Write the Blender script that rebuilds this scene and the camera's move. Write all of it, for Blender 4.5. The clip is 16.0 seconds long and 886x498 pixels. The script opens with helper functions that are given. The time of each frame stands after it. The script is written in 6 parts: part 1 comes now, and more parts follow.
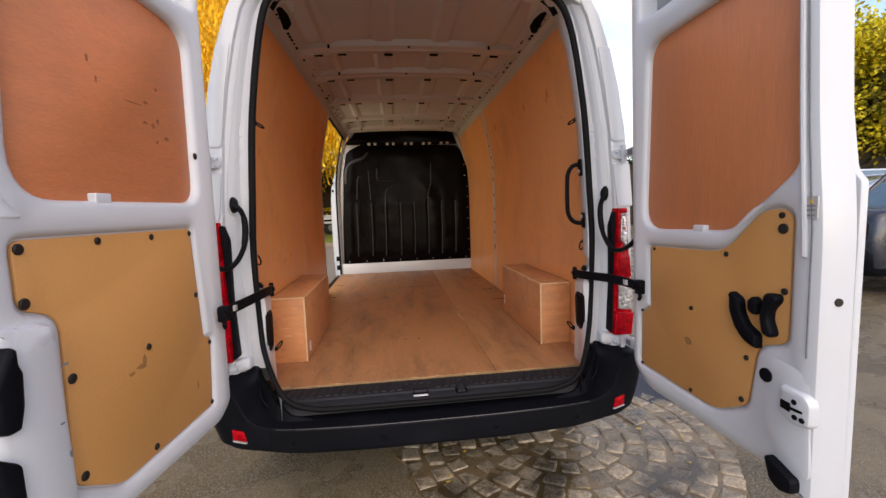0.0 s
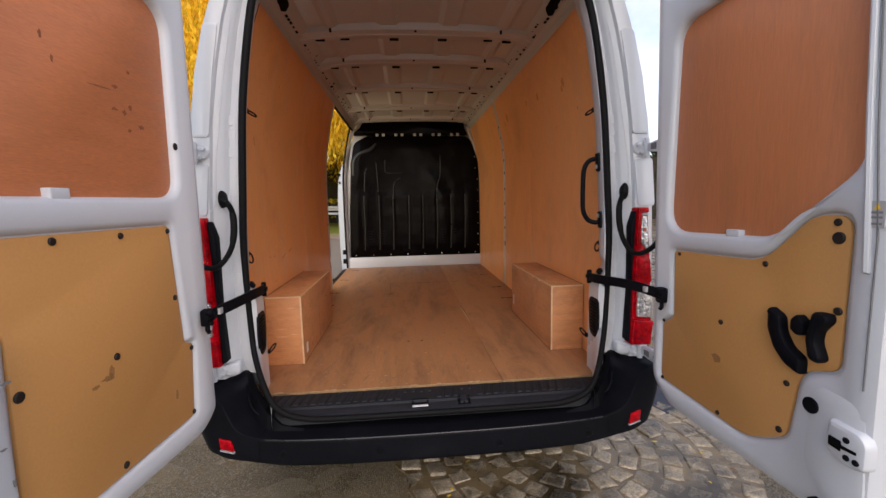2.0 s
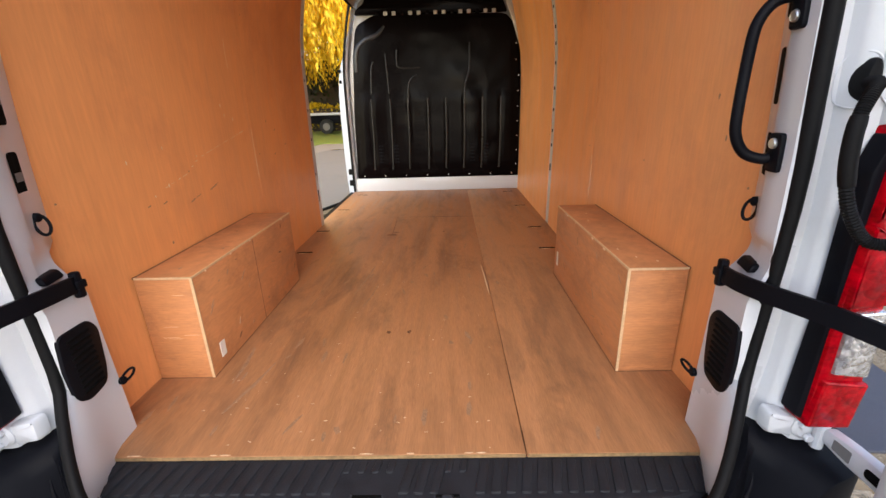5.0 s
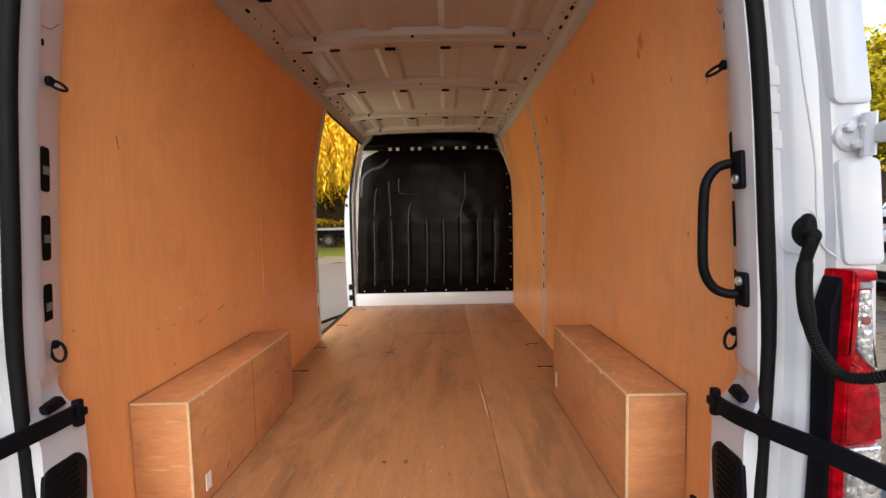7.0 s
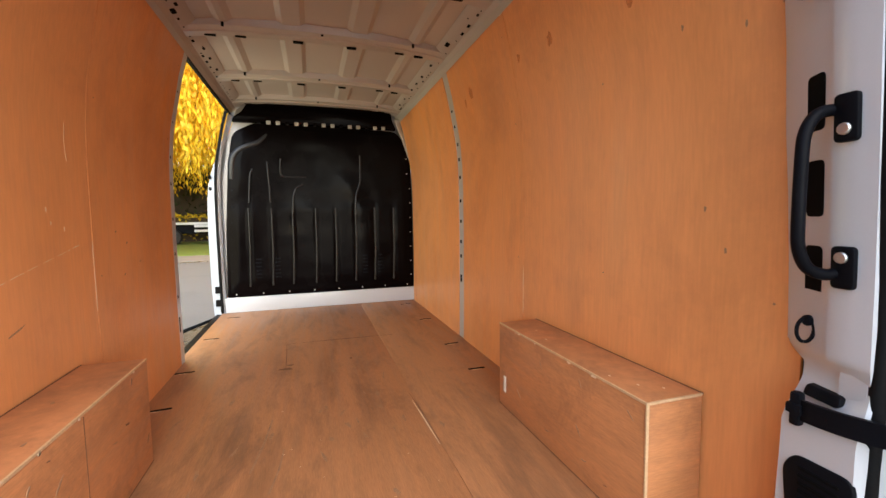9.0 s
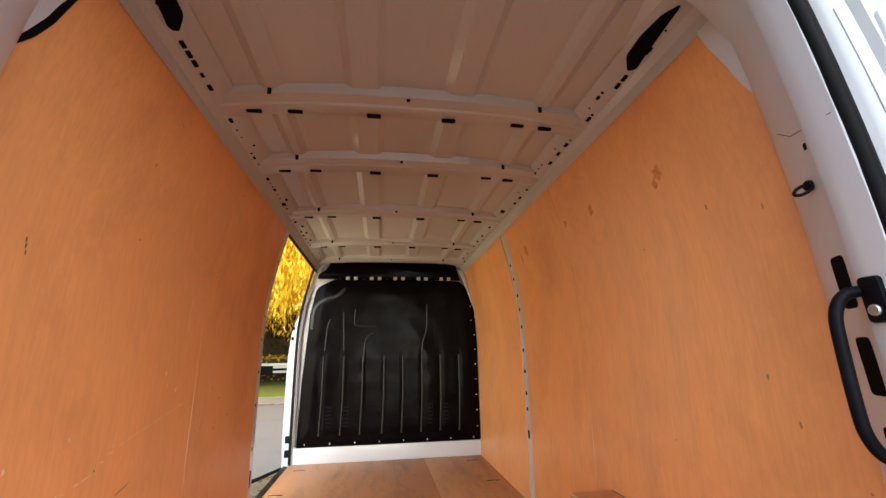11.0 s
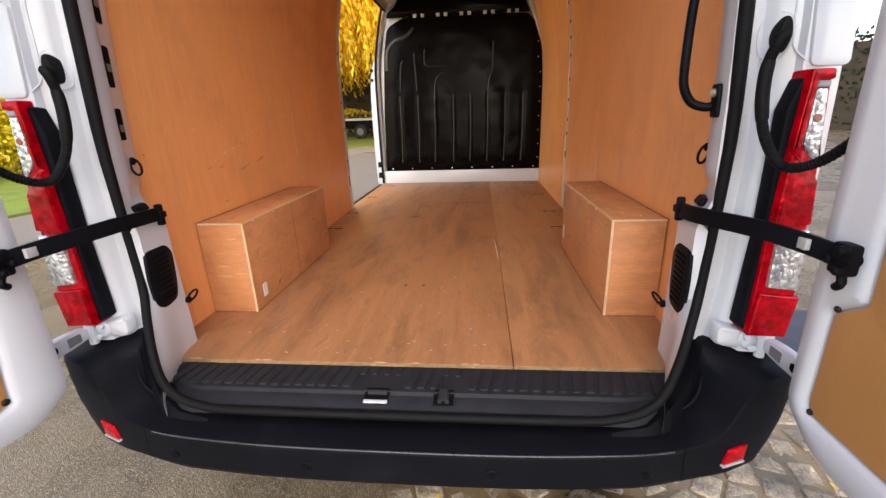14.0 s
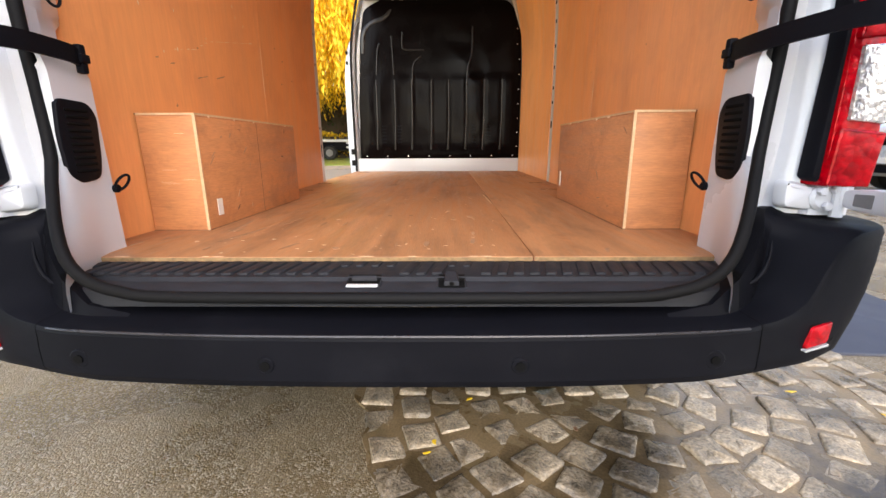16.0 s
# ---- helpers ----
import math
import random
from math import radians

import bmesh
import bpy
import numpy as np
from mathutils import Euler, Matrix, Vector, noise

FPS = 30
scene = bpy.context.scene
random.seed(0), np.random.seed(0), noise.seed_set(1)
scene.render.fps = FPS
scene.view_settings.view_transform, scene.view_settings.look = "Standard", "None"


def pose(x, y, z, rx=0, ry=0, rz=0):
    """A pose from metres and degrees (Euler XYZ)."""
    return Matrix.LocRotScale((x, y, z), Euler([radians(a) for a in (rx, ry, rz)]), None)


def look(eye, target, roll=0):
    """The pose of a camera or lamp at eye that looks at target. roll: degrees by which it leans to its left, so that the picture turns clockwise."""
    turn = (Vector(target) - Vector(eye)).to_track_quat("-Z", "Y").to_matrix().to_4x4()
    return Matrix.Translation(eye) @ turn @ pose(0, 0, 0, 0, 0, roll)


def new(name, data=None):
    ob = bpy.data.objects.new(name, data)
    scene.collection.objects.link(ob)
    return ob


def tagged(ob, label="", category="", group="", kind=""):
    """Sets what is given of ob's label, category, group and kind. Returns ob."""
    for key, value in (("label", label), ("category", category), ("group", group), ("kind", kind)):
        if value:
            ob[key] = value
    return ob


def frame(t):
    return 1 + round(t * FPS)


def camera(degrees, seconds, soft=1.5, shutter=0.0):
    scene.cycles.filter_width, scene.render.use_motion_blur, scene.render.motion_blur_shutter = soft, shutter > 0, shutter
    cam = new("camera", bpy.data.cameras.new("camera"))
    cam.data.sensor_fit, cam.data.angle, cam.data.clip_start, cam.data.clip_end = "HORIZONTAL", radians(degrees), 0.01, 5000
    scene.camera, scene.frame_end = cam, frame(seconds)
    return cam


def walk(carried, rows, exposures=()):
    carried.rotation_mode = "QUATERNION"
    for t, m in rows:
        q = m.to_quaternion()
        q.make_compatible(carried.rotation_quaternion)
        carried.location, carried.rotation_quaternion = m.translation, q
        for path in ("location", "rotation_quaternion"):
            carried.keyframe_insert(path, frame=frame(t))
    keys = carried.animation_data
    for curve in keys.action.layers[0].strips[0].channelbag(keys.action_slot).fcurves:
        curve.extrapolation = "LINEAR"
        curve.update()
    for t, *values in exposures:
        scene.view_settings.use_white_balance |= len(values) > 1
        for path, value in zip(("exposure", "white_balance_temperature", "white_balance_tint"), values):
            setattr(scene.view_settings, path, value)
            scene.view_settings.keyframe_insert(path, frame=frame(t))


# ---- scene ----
cam = camera(94.1, 16.0)
PATH = [
    (0, (-0.16, -1.978, 1.384), (0.067, 0.0, 1.192), -2.0),
    (0.5, (-0.173, -2.041, 1.41), (0.114, -0.066, 1.282), -1.7),
    (1, (-0.172, -2.092, 1.446), (0.106, -0.113, 1.395), -1.4),
    (1.5, (-0.161, -2.073, 1.445), (0.071, -0.088, 1.367), -1.3),
    (1.8, (-0.148, -1.964, 1.428), (0.067, 0.019, 1.273), -1.0),
    (2, (-0.11, -1.837, 1.405), (0.062, 0.142, 1.176), -1.3),
    (2.5, (-0.04, -1.532, 1.35), (0.055, 0.411, 0.886), -1.4),
    (3, (0.121, -1.206, 1.318), (0.154, 0.677, 0.644), -1.3),
    (3.2, (0.153, -1.112, 1.326), (0.164, 0.746, 0.584), -1.5),
    (5.3, (0.134, -0.834, 1.417), (0.093, 1.074, 0.82), -1.5),
    (5.5, (0.134, -0.84, 1.422), (0.094, 1.09, 0.899), -1.4),
    (6, (0.131, -0.857, 1.436), (0.095, 1.112, 1.087), -1.4),
    (6.4, (0.128, -0.889, 1.45), (0.103, 1.097, 1.215), -1.4),
    (6.5, (0.129, -0.879, 1.454), (0.103, 1.11, 1.246), -1.4),
    (7, (0.129, -0.898, 1.467), (0.116, 1.098, 1.338), -1.2),
    (7.5, (0.139, -0.896, 1.466), (0.165, 1.101, 1.36), -1.1),
    (8, (0.154, -0.875, 1.459), (0.276, 1.119, 1.371), -1.0),
    (8.5, (0.048, -0.678, 1.419), (0.41, 1.284, 1.283), -0.8),
    (9, (-0.117, -0.464, 1.405), (0.489, 1.436, 1.248), -0.7),
    (9.5, (-0.153, -0.416, 1.433), (0.558, 1.454, 1.435), -0.5),
    (9.7, (-0.153, -0.422, 1.47), (0.539, 1.45, 1.612), -0.8),
    (11.8, (0.044, -0.676, 1.496), (-0.109, 1.248, 2.022), -0.4),
    (12, (0.116, -0.671, 1.507), (-0.157, 1.275, 1.879), -0.2),
    (12.5, (0.132, -0.826, 1.424), (-0.22, 1.142, 1.43), -0.6),
    (13, (0.154, -0.982, 1.377), (-0.129, 0.984, 1.141), -0.9),
    (13.4, (0.184, -1.038, 1.351), (-0.049, 0.91, 0.962), -1.5),
    (13.5, (0.192, -1.05, 1.348), (-0.03, 0.89, 0.916), -1.5),
    (14, (0.22, -1.096, 1.293), (0.037, 0.797, 0.675), -1.9),
    (14.5, (0.221, -1.097, 1.261), (0.054, 0.767, 0.555), -2.1),
    (15, (0.222, -1.07, 1.226), (0.103, 0.812, 0.561), -1.6),
    (15.5, (0.186, -0.997, 1.025), (0.124, 0.923, 0.467), -0.8),
    (16, (0.109, -0.984, 0.825), (0.081, 0.956, 0.341), -0.3),
]
walk(cam, [(t, look(eye, target, roll)) for t, eye, target, roll in PATH],
     [(0.0, 1.12, 7050, 17), (0.6, 1.12, 7050, 17), (1.0, 0.87, 7100, 18), (1.8, 0.90, 6950, 17), (3.0, 1.68, 6650, 13), (5.3, 1.86, 6700, 12), (7.5, 1.67, 6880, 13), (8.5, 1.68, 6850, 12), (9.0, 1.99, 6450, 9), (9.7, 2.08, 6450, 9), (12.0, 1.95, 6450, 10), (13.0, 1.67, 6900, 15), (14.5, 1.84, 6880, 15), (16.0, 2.13, 6820, 13)])


# ---- world and light ----
world = bpy.data.worlds.new("world")
scene.world = world
world.use_nodes = True
wn = world.node_tree.nodes
wl = world.node_tree.links
sky = wn.new("ShaderNodeTexSky")
sky.sky_type = "NISHITA"
sky.sun_disc = False
sky.sun_elevation = radians(35)
sky.sun_rotation = radians(172)
sky.air_density, sky.dust_density, sky.ozone_density = 1.0, 0.9, 1.0
wc = wn.new("ShaderNodeTexCoord")
wm = wn.new("ShaderNodeMapping")
wm.inputs["Scale"].default_value = (1.0, 1.0, 2.2)
cloud = wn.new("ShaderNodeTexNoise")
cloud.inputs["Scale"].default_value = 1.7
cloud.inputs["Detail"].default_value = 7
cloud.inputs["Roughness"].default_value = 0.55
ramp = wn.new("ShaderNodeValToRGB")
ramp.color_ramp.elements[0].position = 0.47
ramp.color_ramp.elements[1].position = 0.75
wmix = wn.new("ShaderNodeMixRGB")
wmix.inputs["Color2"].default_value = (4.7, 4.72, 4.9, 1)
bgn = wn["Background"]
bgn.inputs["Strength"].default_value = 0.15
wl.new(wc.outputs["Generated"], wm.inputs["Vector"])
wl.new(wm.outputs["Vector"], cloud.inputs["Vector"])
wl.new(cloud.outputs["Fac"], ramp.inputs["Fac"])
wl.new(ramp.outputs["Color"], wmix.inputs["Fac"])
wl.new(sky.outputs["Color"], wmix.inputs["Color1"])
wl.new(wmix.outputs["Color"], bgn.inputs["Color"])

sun = new("sun", bpy.data.lights.new("sun", "SUN"))
sun.data.energy = 0.68
sun.data.angle = radians(85)
sun.data.color = (1.0, 0.93, 0.82)
sun.matrix_world = look((1.6, -10.6, 7.6), (0, 0, 0))

# added warm fill lamp, hidden outside the side door, brightens the right wall
side = new("side_door_fill", bpy.data.lights.new("side_door_fill", "AREA"))
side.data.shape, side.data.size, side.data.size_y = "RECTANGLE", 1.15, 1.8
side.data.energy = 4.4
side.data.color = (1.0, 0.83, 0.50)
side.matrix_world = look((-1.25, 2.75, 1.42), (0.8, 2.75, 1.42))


# ---- materials ----
def material(name, col, rough=0.5, metal=0.0, vary=0.12, scale=6.0, stretch=(1, 1, 1), fine=60.0, bump=0.1, coat=0.0,
             wear=None, wear_amount=0.5, wear_scale=3.0, rnd=0.0, rough_vary=0.1, spec=0.5, wave=0.0, grit=None, wstretch=None, dirt_or_sheen=None, wet=None):
    """A surface with grain at two scales, optional stains in a second colour, and fine relief."""
    m = bpy.data.materials.new(name)
    m.use_nodes = True
    n, l = m.node_tree.nodes, m.node_tree.links
    b = n["Principled BSDF"]
    tc = n.new("ShaderNodeTexCoord")
    mp = n.new("ShaderNodeMapping")
    mp.inputs["Scale"].default_value = stretch
    l.new(tc.outputs["Object"], mp.inputs["Vector"])
    a = n.new("ShaderNodeTexNoise")
    a.inputs["Scale"].default_value, a.inputs["Detail"].default_value = scale, 6
    f = n.new("ShaderNodeTexNoise")
    f.inputs["Scale"].default_value, f.inputs["Detail"].default_value = fine, 4
    l.new(mp.outputs["Vector"], a.inputs["Vector"])
    l.new(mp.outputs["Vector"], f.inputs["Vector"])
    add = n.new("ShaderNodeMath")
    add.operation = "ADD"
    l.new(a.outputs["Fac"], add.inputs[0])
    l.new(f.outputs["Fac"], add.inputs[1])
    rg = n.new("ShaderNodeMapRange")
    rg.inputs["From Min"].default_value, rg.inputs["From Max"].default_value = 0.65, 1.35
    rg.inputs["To Min"].default_value, rg.inputs["To Max"].default_value = 1 - vary, 1 + vary
    l.new(add.outputs[0], rg.inputs["Value"])
    mul = n.new("ShaderNodeVectorMath")
    mul.operation = "SCALE"
    mul.inputs[0].default_value = col
    l.new(rg.outputs["Result"], mul.inputs["Scale"])
    out = mul.outputs[0]
    if rnd:
        oi = n.new("ShaderNodeObjectInfo")
        r2 = n.new("ShaderNodeMapRange")
        r2.inputs["To Min"].default_value, r2.inputs["To Max"].default_value = 1 - rnd, 1 + rnd
        l.new(oi.outputs["Random"], r2.inputs["Value"])
        m2 = n.new("ShaderNodeVectorMath")
        m2.operation = "SCALE"
        l.new(out, m2.inputs[0])
        l.new(r2.outputs["Result"], m2.inputs["Scale"])
        out = m2.outputs[0]
    if wear:
        w = n.new("ShaderNodeTexNoise")
        w.inputs["Scale"].default_value, w.inputs["Detail"].default_value = wear_scale, 8
        w.inputs["Roughness"].default_value = 0.65
        if wstretch:
            ws = n.new("ShaderNodeMapping")
            ws.inputs["Scale"].default_value = wstretch
            l.new(tc.outputs["Object"], ws.inputs["Vector"])
            l.new(ws.outputs["Vector"], w.inputs["Vector"])
        else:
            l.new(tc.outputs["Object"], w.inputs["Vector"])
        wr = n.new("ShaderNodeMapRange")
        wr.inputs["From Min"].default_value, wr.inputs["From Max"].default_value = 0.52, 0.72
        wr.inputs["To Max"].default_value = wear_amount
        l.new(w.outputs["Fac"], wr.inputs["Value"])
        mx = n.new("ShaderNodeMixRGB")
        mx.inputs["Color2"].default_value = (*wear, 1)
        l.new(wr.outputs["Result"], mx.inputs["Fac"])
        l.new(out, mx.inputs["Color1"])
        out = mx.outputs["Color"]
    if dirt_or_sheen:
        # broad patches of grime, handling marks or painted reflection: colour, scale, amount, stretch
        dcol, dsc, damt, dst = dirt_or_sheen
        dm = n.new("ShaderNodeMapping")
        dm.inputs["Scale"].default_value = dst
        dm.inputs["Location"].default_value = (3.7, 1.9, 5.3)
        l.new(tc.outputs["Object"], dm.inputs["Vector"])
        dn = n.new("ShaderNodeTexNoise")
        dn.inputs["Scale"].default_value, dn.inputs["Detail"].default_value = dsc, 10
        dn.inputs["Roughness"].default_value = 0.72
        dn.inputs["Distortion"].default_value = 0.4
        l.new(dm.outputs["Vector"], dn.inputs["Vector"])
        dr = n.new("ShaderNodeMapRange")
        dr.inputs["From Min"].default_value, dr.inputs["From Max"].default_value = 0.50, 0.68
        dr.inputs["To Max"].default_value = damt
        l.new(dn.outputs["Fac"], dr.inputs["Value"])
        dx = n.new("ShaderNodeMixRGB")
        dx.inputs["Color2"].default_value = (*dcol, 1)
        l.new(dr.outputs["Result"], dx.inputs["Fac"])
        l.new(out, dx.inputs["Color1"])
        out = dx.outputs["Color"]
    if grit:
        # stones or lens facets: cells of their own tone, standing proud
        gc, gs, ga, gb = grit
        vo = n.new("ShaderNodeTexVoronoi")
        vo.inputs["Scale"].default_value = gs
        l.new(tc.outputs["Object"], vo.inputs["Vector"])
        sp = n.new("ShaderNodeSeparateColor")
        l.new(vo.outputs["Color"], sp.inputs["Color"])
        gr = n.new("ShaderNodeMapRange")
        gr.inputs["From Min"].default_value = 0.55
        gr.inputs["To Max"].default_value = ga
        l.new(sp.outputs["Red"], gr.inputs["Value"])
        gm = n.new("ShaderNodeMixRGB")
        gm.inputs["Color2"].default_value = (*gc, 1)
        l.new(gr.outputs["Result"], gm.inputs["Fac"])
        l.new(out, gm.inputs["Color1"])
        out = gm.outputs["Color"]
    l.new(out, b.inputs["Base Color"])
    rr = n.new("ShaderNodeMapRange")
    rr.inputs["From Min"].default_value, rr.inputs["From Max"].default_value = 0.3, 0.7
    rr.inputs["To Min"].default_value = max(0.02, rough - rough_vary)
    rr.inputs["To Max"].default_value = min(1, rough + rough_vary)
    l.new(a.outputs["Fac"], rr.inputs["Value"])
    l.new(rr.outputs["Result"], b.inputs["Roughness"])
    b.inputs["Metallic"].default_value = metal
    b.inputs["Coat Weight"].default_value = coat
    b.inputs["Coat Roughness"].default_value = 0.08
    b.inputs["Specular IOR Level"].default_value = spec
    if wet:
        # soaked ground: darker and smoother over broad patches of the yard
        wsc, wlo, whi, wamt = wet
        geo = n.new("ShaderNodeNewGeometry")
        wnz = n.new("ShaderNodeTexNoise")
        wnz.inputs["Scale"].default_value, wnz.inputs["Detail"].default_value = wsc, 4
        wnz.inputs["Roughness"].default_value = 0.6
        l.new(geo.outputs["Position"], wnz.inputs["Vector"])
        wmr = n.new("ShaderNodeMapRange")
        wmr.inputs["From Min"].default_value, wmr.inputs["From Max"].default_value = wlo, whi
        l.new(wnz.outputs["Fac"], wmr.inputs["Value"])
        wdk = n.new("ShaderNodeMapRange")
        wdk.inputs["To Min"].default_value, wdk.inputs["To Max"].default_value = 1.0, 1.0 - wamt
        l.new(wmr.outputs["Result"], wdk.inputs["Value"])
        wml = n.new("ShaderNodeVectorMath")
        wml.operation = "SCALE"
        l.new(out, wml.inputs[0])
        l.new(wdk.outputs["Result"], wml.inputs["Scale"])
        l.new(wml.outputs[0], b.inputs["Base Color"])
        wrm = n.new("ShaderNodeMixRGB")
        l.new(wmr.outputs["Result"], wrm.inputs["Fac"])
        l.new(rr.outputs["Result"], wrm.inputs["Color1"])
        wrm.inputs["Color2"].default_value = (0.12, 0.12, 0.12, 1)
        l.new(wrm.outputs["Color"], b.inputs["Roughness"])
    if bump:
        bp = n.new("ShaderNodeBump")
        bp.inputs["Strength"].default_value, bp.inputs["Distance"].default_value = bump, 0.004
        l.new(f.outputs["Fac"], bp.inputs["Height"])
        l.new(bp.outputs["Normal"], b.inputs["Normal"])
        if grit:
            b3 = n.new("ShaderNodeBump")
            b3.invert = True
            b3.inputs["Strength"].default_value, b3.inputs["Distance"].default_value = gb, 0.006
            l.new(vo.outputs["Distance"], b3.inputs["Height"])
            l.new(b3.outputs["Normal"], bp.inputs["Normal"])
        if wave:
            w2 = n.new("ShaderNodeTexNoise")
            w2.inputs["Scale"].default_value, w2.inputs["Detail"].default_value = 5.0, 1.0
            l.new(tc.outputs["Object"], w2.inputs["Vector"])
            b2 = n.new("ShaderNodeBump")
            b2.inputs["Strength"].default_value, b2.inputs["Distance"].default_value = wave, 0.05
            l.new(w2.outputs["Fac"], b2.inputs["Height"])
            l.new(b2.outputs["Normal"], bp.inputs["Normal"])
    return m


PAINT = material("white paint", (0.57, 0.585, 0.615), 0.32, vary=0.02, scale=2, fine=300, bump=0.01, coat=0.35, wear=(0.55, 0.53, 0.5), wear_amount=0.25, wear_scale=2.5, rough_vary=0.06)
# White set darker and browner than PAINT.
PAINT_IN = material("darker browner white inside", (0.46, 0.435, 0.42), 0.40, vary=0.05, scale=4, fine=200, bump=0.02, coat=0.25, wear=(0.5, 0.46, 0.42), wear_amount=0.3, wear_scale=4)
PLY_WALL = material("plywood lining", (0.76, 0.318, 0.112), 0.42, vary=0.085, scale=2.5, stretch=(5, 5, 0.45), fine=22, bump=0.05, wear=(0.54, 0.225, 0.10), wear_amount=0.5, wear_scale=1.3, dirt_or_sheen=((0.40, 0.15, 0.065), 2.2, 0.30, (1, 1, 0.7)))
PLY_DOOR = material("red plywood", (0.56, 0.185, 0.072), 0.5, vary=0.13, scale=5, stretch=(6, 1.0, 7), fine=40, bump=0.12, wear=(0.36, 0.14, 0.06), wear_amount=0.4, wear_scale=3)
PLY_DOOR_R = material("red plywood, upright grain", (0.56, 0.19, 0.075), 0.5, vary=0.11, scale=4, stretch=(6, 6, 0.6), fine=30, bump=0.08, wear=(0.42, 0.17, 0.07), wear_amount=0.5, wear_scale=2.5, wstretch=(2, 2, 0.6))
SCORCH = material("brown smudge", (0.27, 0.085, 0.035), 0.6, vary=0.2, scale=40, fine=150, bump=0.02)
PLY_BOX = material("plywood box", (0.53, 0.225, 0.09), 0.55, vary=0.18, scale=4, stretch=(1.0, 1.0, 9), fine=30, bump=0.15, wear=(0.30, 0.13, 0.06), wear_amount=0.6, wear_scale=4, wstretch=(1, 1, 2.5), dirt_or_sheen=((0.20, 0.085, 0.04), 5.0, 0.5, (1, 1, 1)))
PLY_FLOOR = material("plywood floor", (0.415, 0.194, 0.083), 0.5, vary=0.22, scale=4, stretch=(9, 0.6, 6), fine=45, bump=0.18, wear=(0.20, 0.096, 0.047), wear_amount=0.8, wear_scale=2.2, wstretch=(2.8, 0.4, 1), dirt_or_sheen=((0.135, 0.068, 0.038), 3.2, 0.62, (1.7, 0.55, 1)))
PLY_EDGE = material("raw plywood edge", (0.60, 0.41, 0.23), 0.7, vary=0.15, scale=30, fine=120, bump=0.2)
PLY_WORN = material("dirty plywood edge", (0.26, 0.165, 0.075), 0.75, vary=0.4, scale=14, fine=90, bump=0.3, wear=(0.08, 0.06, 0.035), wear_amount=0.7, wear_scale=9)
BOARD = material("hardboard", (0.53, 0.255, 0.08), 0.5, vary=0.06, scale=3, fine=150, bump=0.05, wear=(0.50, 0.26, 0.10), wear_amount=0.4, wear_scale=3.5)
BLACK = material("black moulded plastic", (0.005, 0.0053, 0.0075), 0.46, vary=0.2, scale=6, fine=500, bump=0.10, wear=(0.014, 0.0145, 0.018), wear_amount=0.4, wear_scale=5, spec=0.06)
TREAD = material("worn tread rib", (0.019, 0.020, 0.024), 0.6, vary=0.3, scale=20, fine=300, bump=0.1, spec=0.2)
# Lighter black that draws the sky's highlight on the bumper lip.
LIP = material("bumper lip highlight", (0.03, 0.03, 0.034), 0.3, vary=0.2, scale=8, fine=200, bump=0.03, spec=0.5)
RUBBER = material("black rubber", (0.007, 0.007, 0.0075), 0.55, vary=0.2, scale=8, fine=200, bump=0.05, spec=0.09)
BULK = material("black bulkhead panel", (0.0028, 0.0018, 0.002), 0.22, vary=0.2, scale=4, fine=200, bump=0.01, rough_vary=0.10, wear=(0.004, 0.003, 0.003), wear_amount=0.5, wear_scale=4, wave=0.10, spec=0.045)
# Lighter, glossier copy of BULK; rib highlights are partly in its base colour.
BULK_RIB = material("black rib, lightened for highlights", (0.008, 0.0065, 0.0065), 0.36, vary=0.2, scale=4, fine=200, bump=0.01, spec=0.45)
CAP = material("dark brown plastic", (0.016, 0.013, 0.012), 0.5, vary=0.2, scale=30, fine=200, bump=0.05, spec=0.3)
# Near-black plates of this stand for the shade in holes and gaps.
DARK = material("dark hole", (0.005, 0.005, 0.005), 0.9, vary=0.1, bump=0, spec=0.05)
STEEL = material("zinc steel", (0.62, 0.62, 0.62), 0.35, metal=0.9, vary=0.1, scale=20, fine=200, bump=0.05)
# Darker reds in the colour imitate the facets' bright and dark reflections.
RED = material("red lens", (0.42, 0.0, 0.006), 0.2, metal=0.15, vary=0.5, scale=22, stretch=(1, 1, 1.6), fine=70, bump=0.3, coat=0.12, rough_vary=0.05, spec=0.12, wear=(0.17, 0.0, 0.003), wear_amount=0.85, wear_scale=26, grit=((0.22, 0.0, 0.003), 42, 0.6, 0.5))
AMBER = material("amber bulb glass", (0.25, 0.05, 0.02), 0.2, vary=0.2, bump=0.02, coat=0.5)
# Grey cells in the colour imitate uneven reflections of the facets.
CLEAR = material("clear lens", (0.62, 0.62, 0.63), 0.12, metal=0.7, vary=0.35, scale=45, fine=110, bump=0.5, coat=0.8, rough_vary=0.05, grit=((0.22, 0.22, 0.23), 75, 0.6, 0.45))
# Warm base and ochre patches imitate the willows' golden reflection on wet ground.
ASPHALT = material("wet asphalt, golden sheen in colour", (0.165, 0.120, 0.064), 0.33, vary=0.45, scale=3, fine=330, bump=0.45, wear=(0.10, 0.08, 0.054), wear_amount=0.6, wear_scale=2.2, rough_vary=0.14, dirt_or_sheen=((0.17, 0.115, 0.045), 2.6, 0.4, (1, 1, 1)), grit=((0.42, 0.36, 0.27), 190, 0.7, 0.5), wet=(0.9, 0.46, 0.72, 0.28))
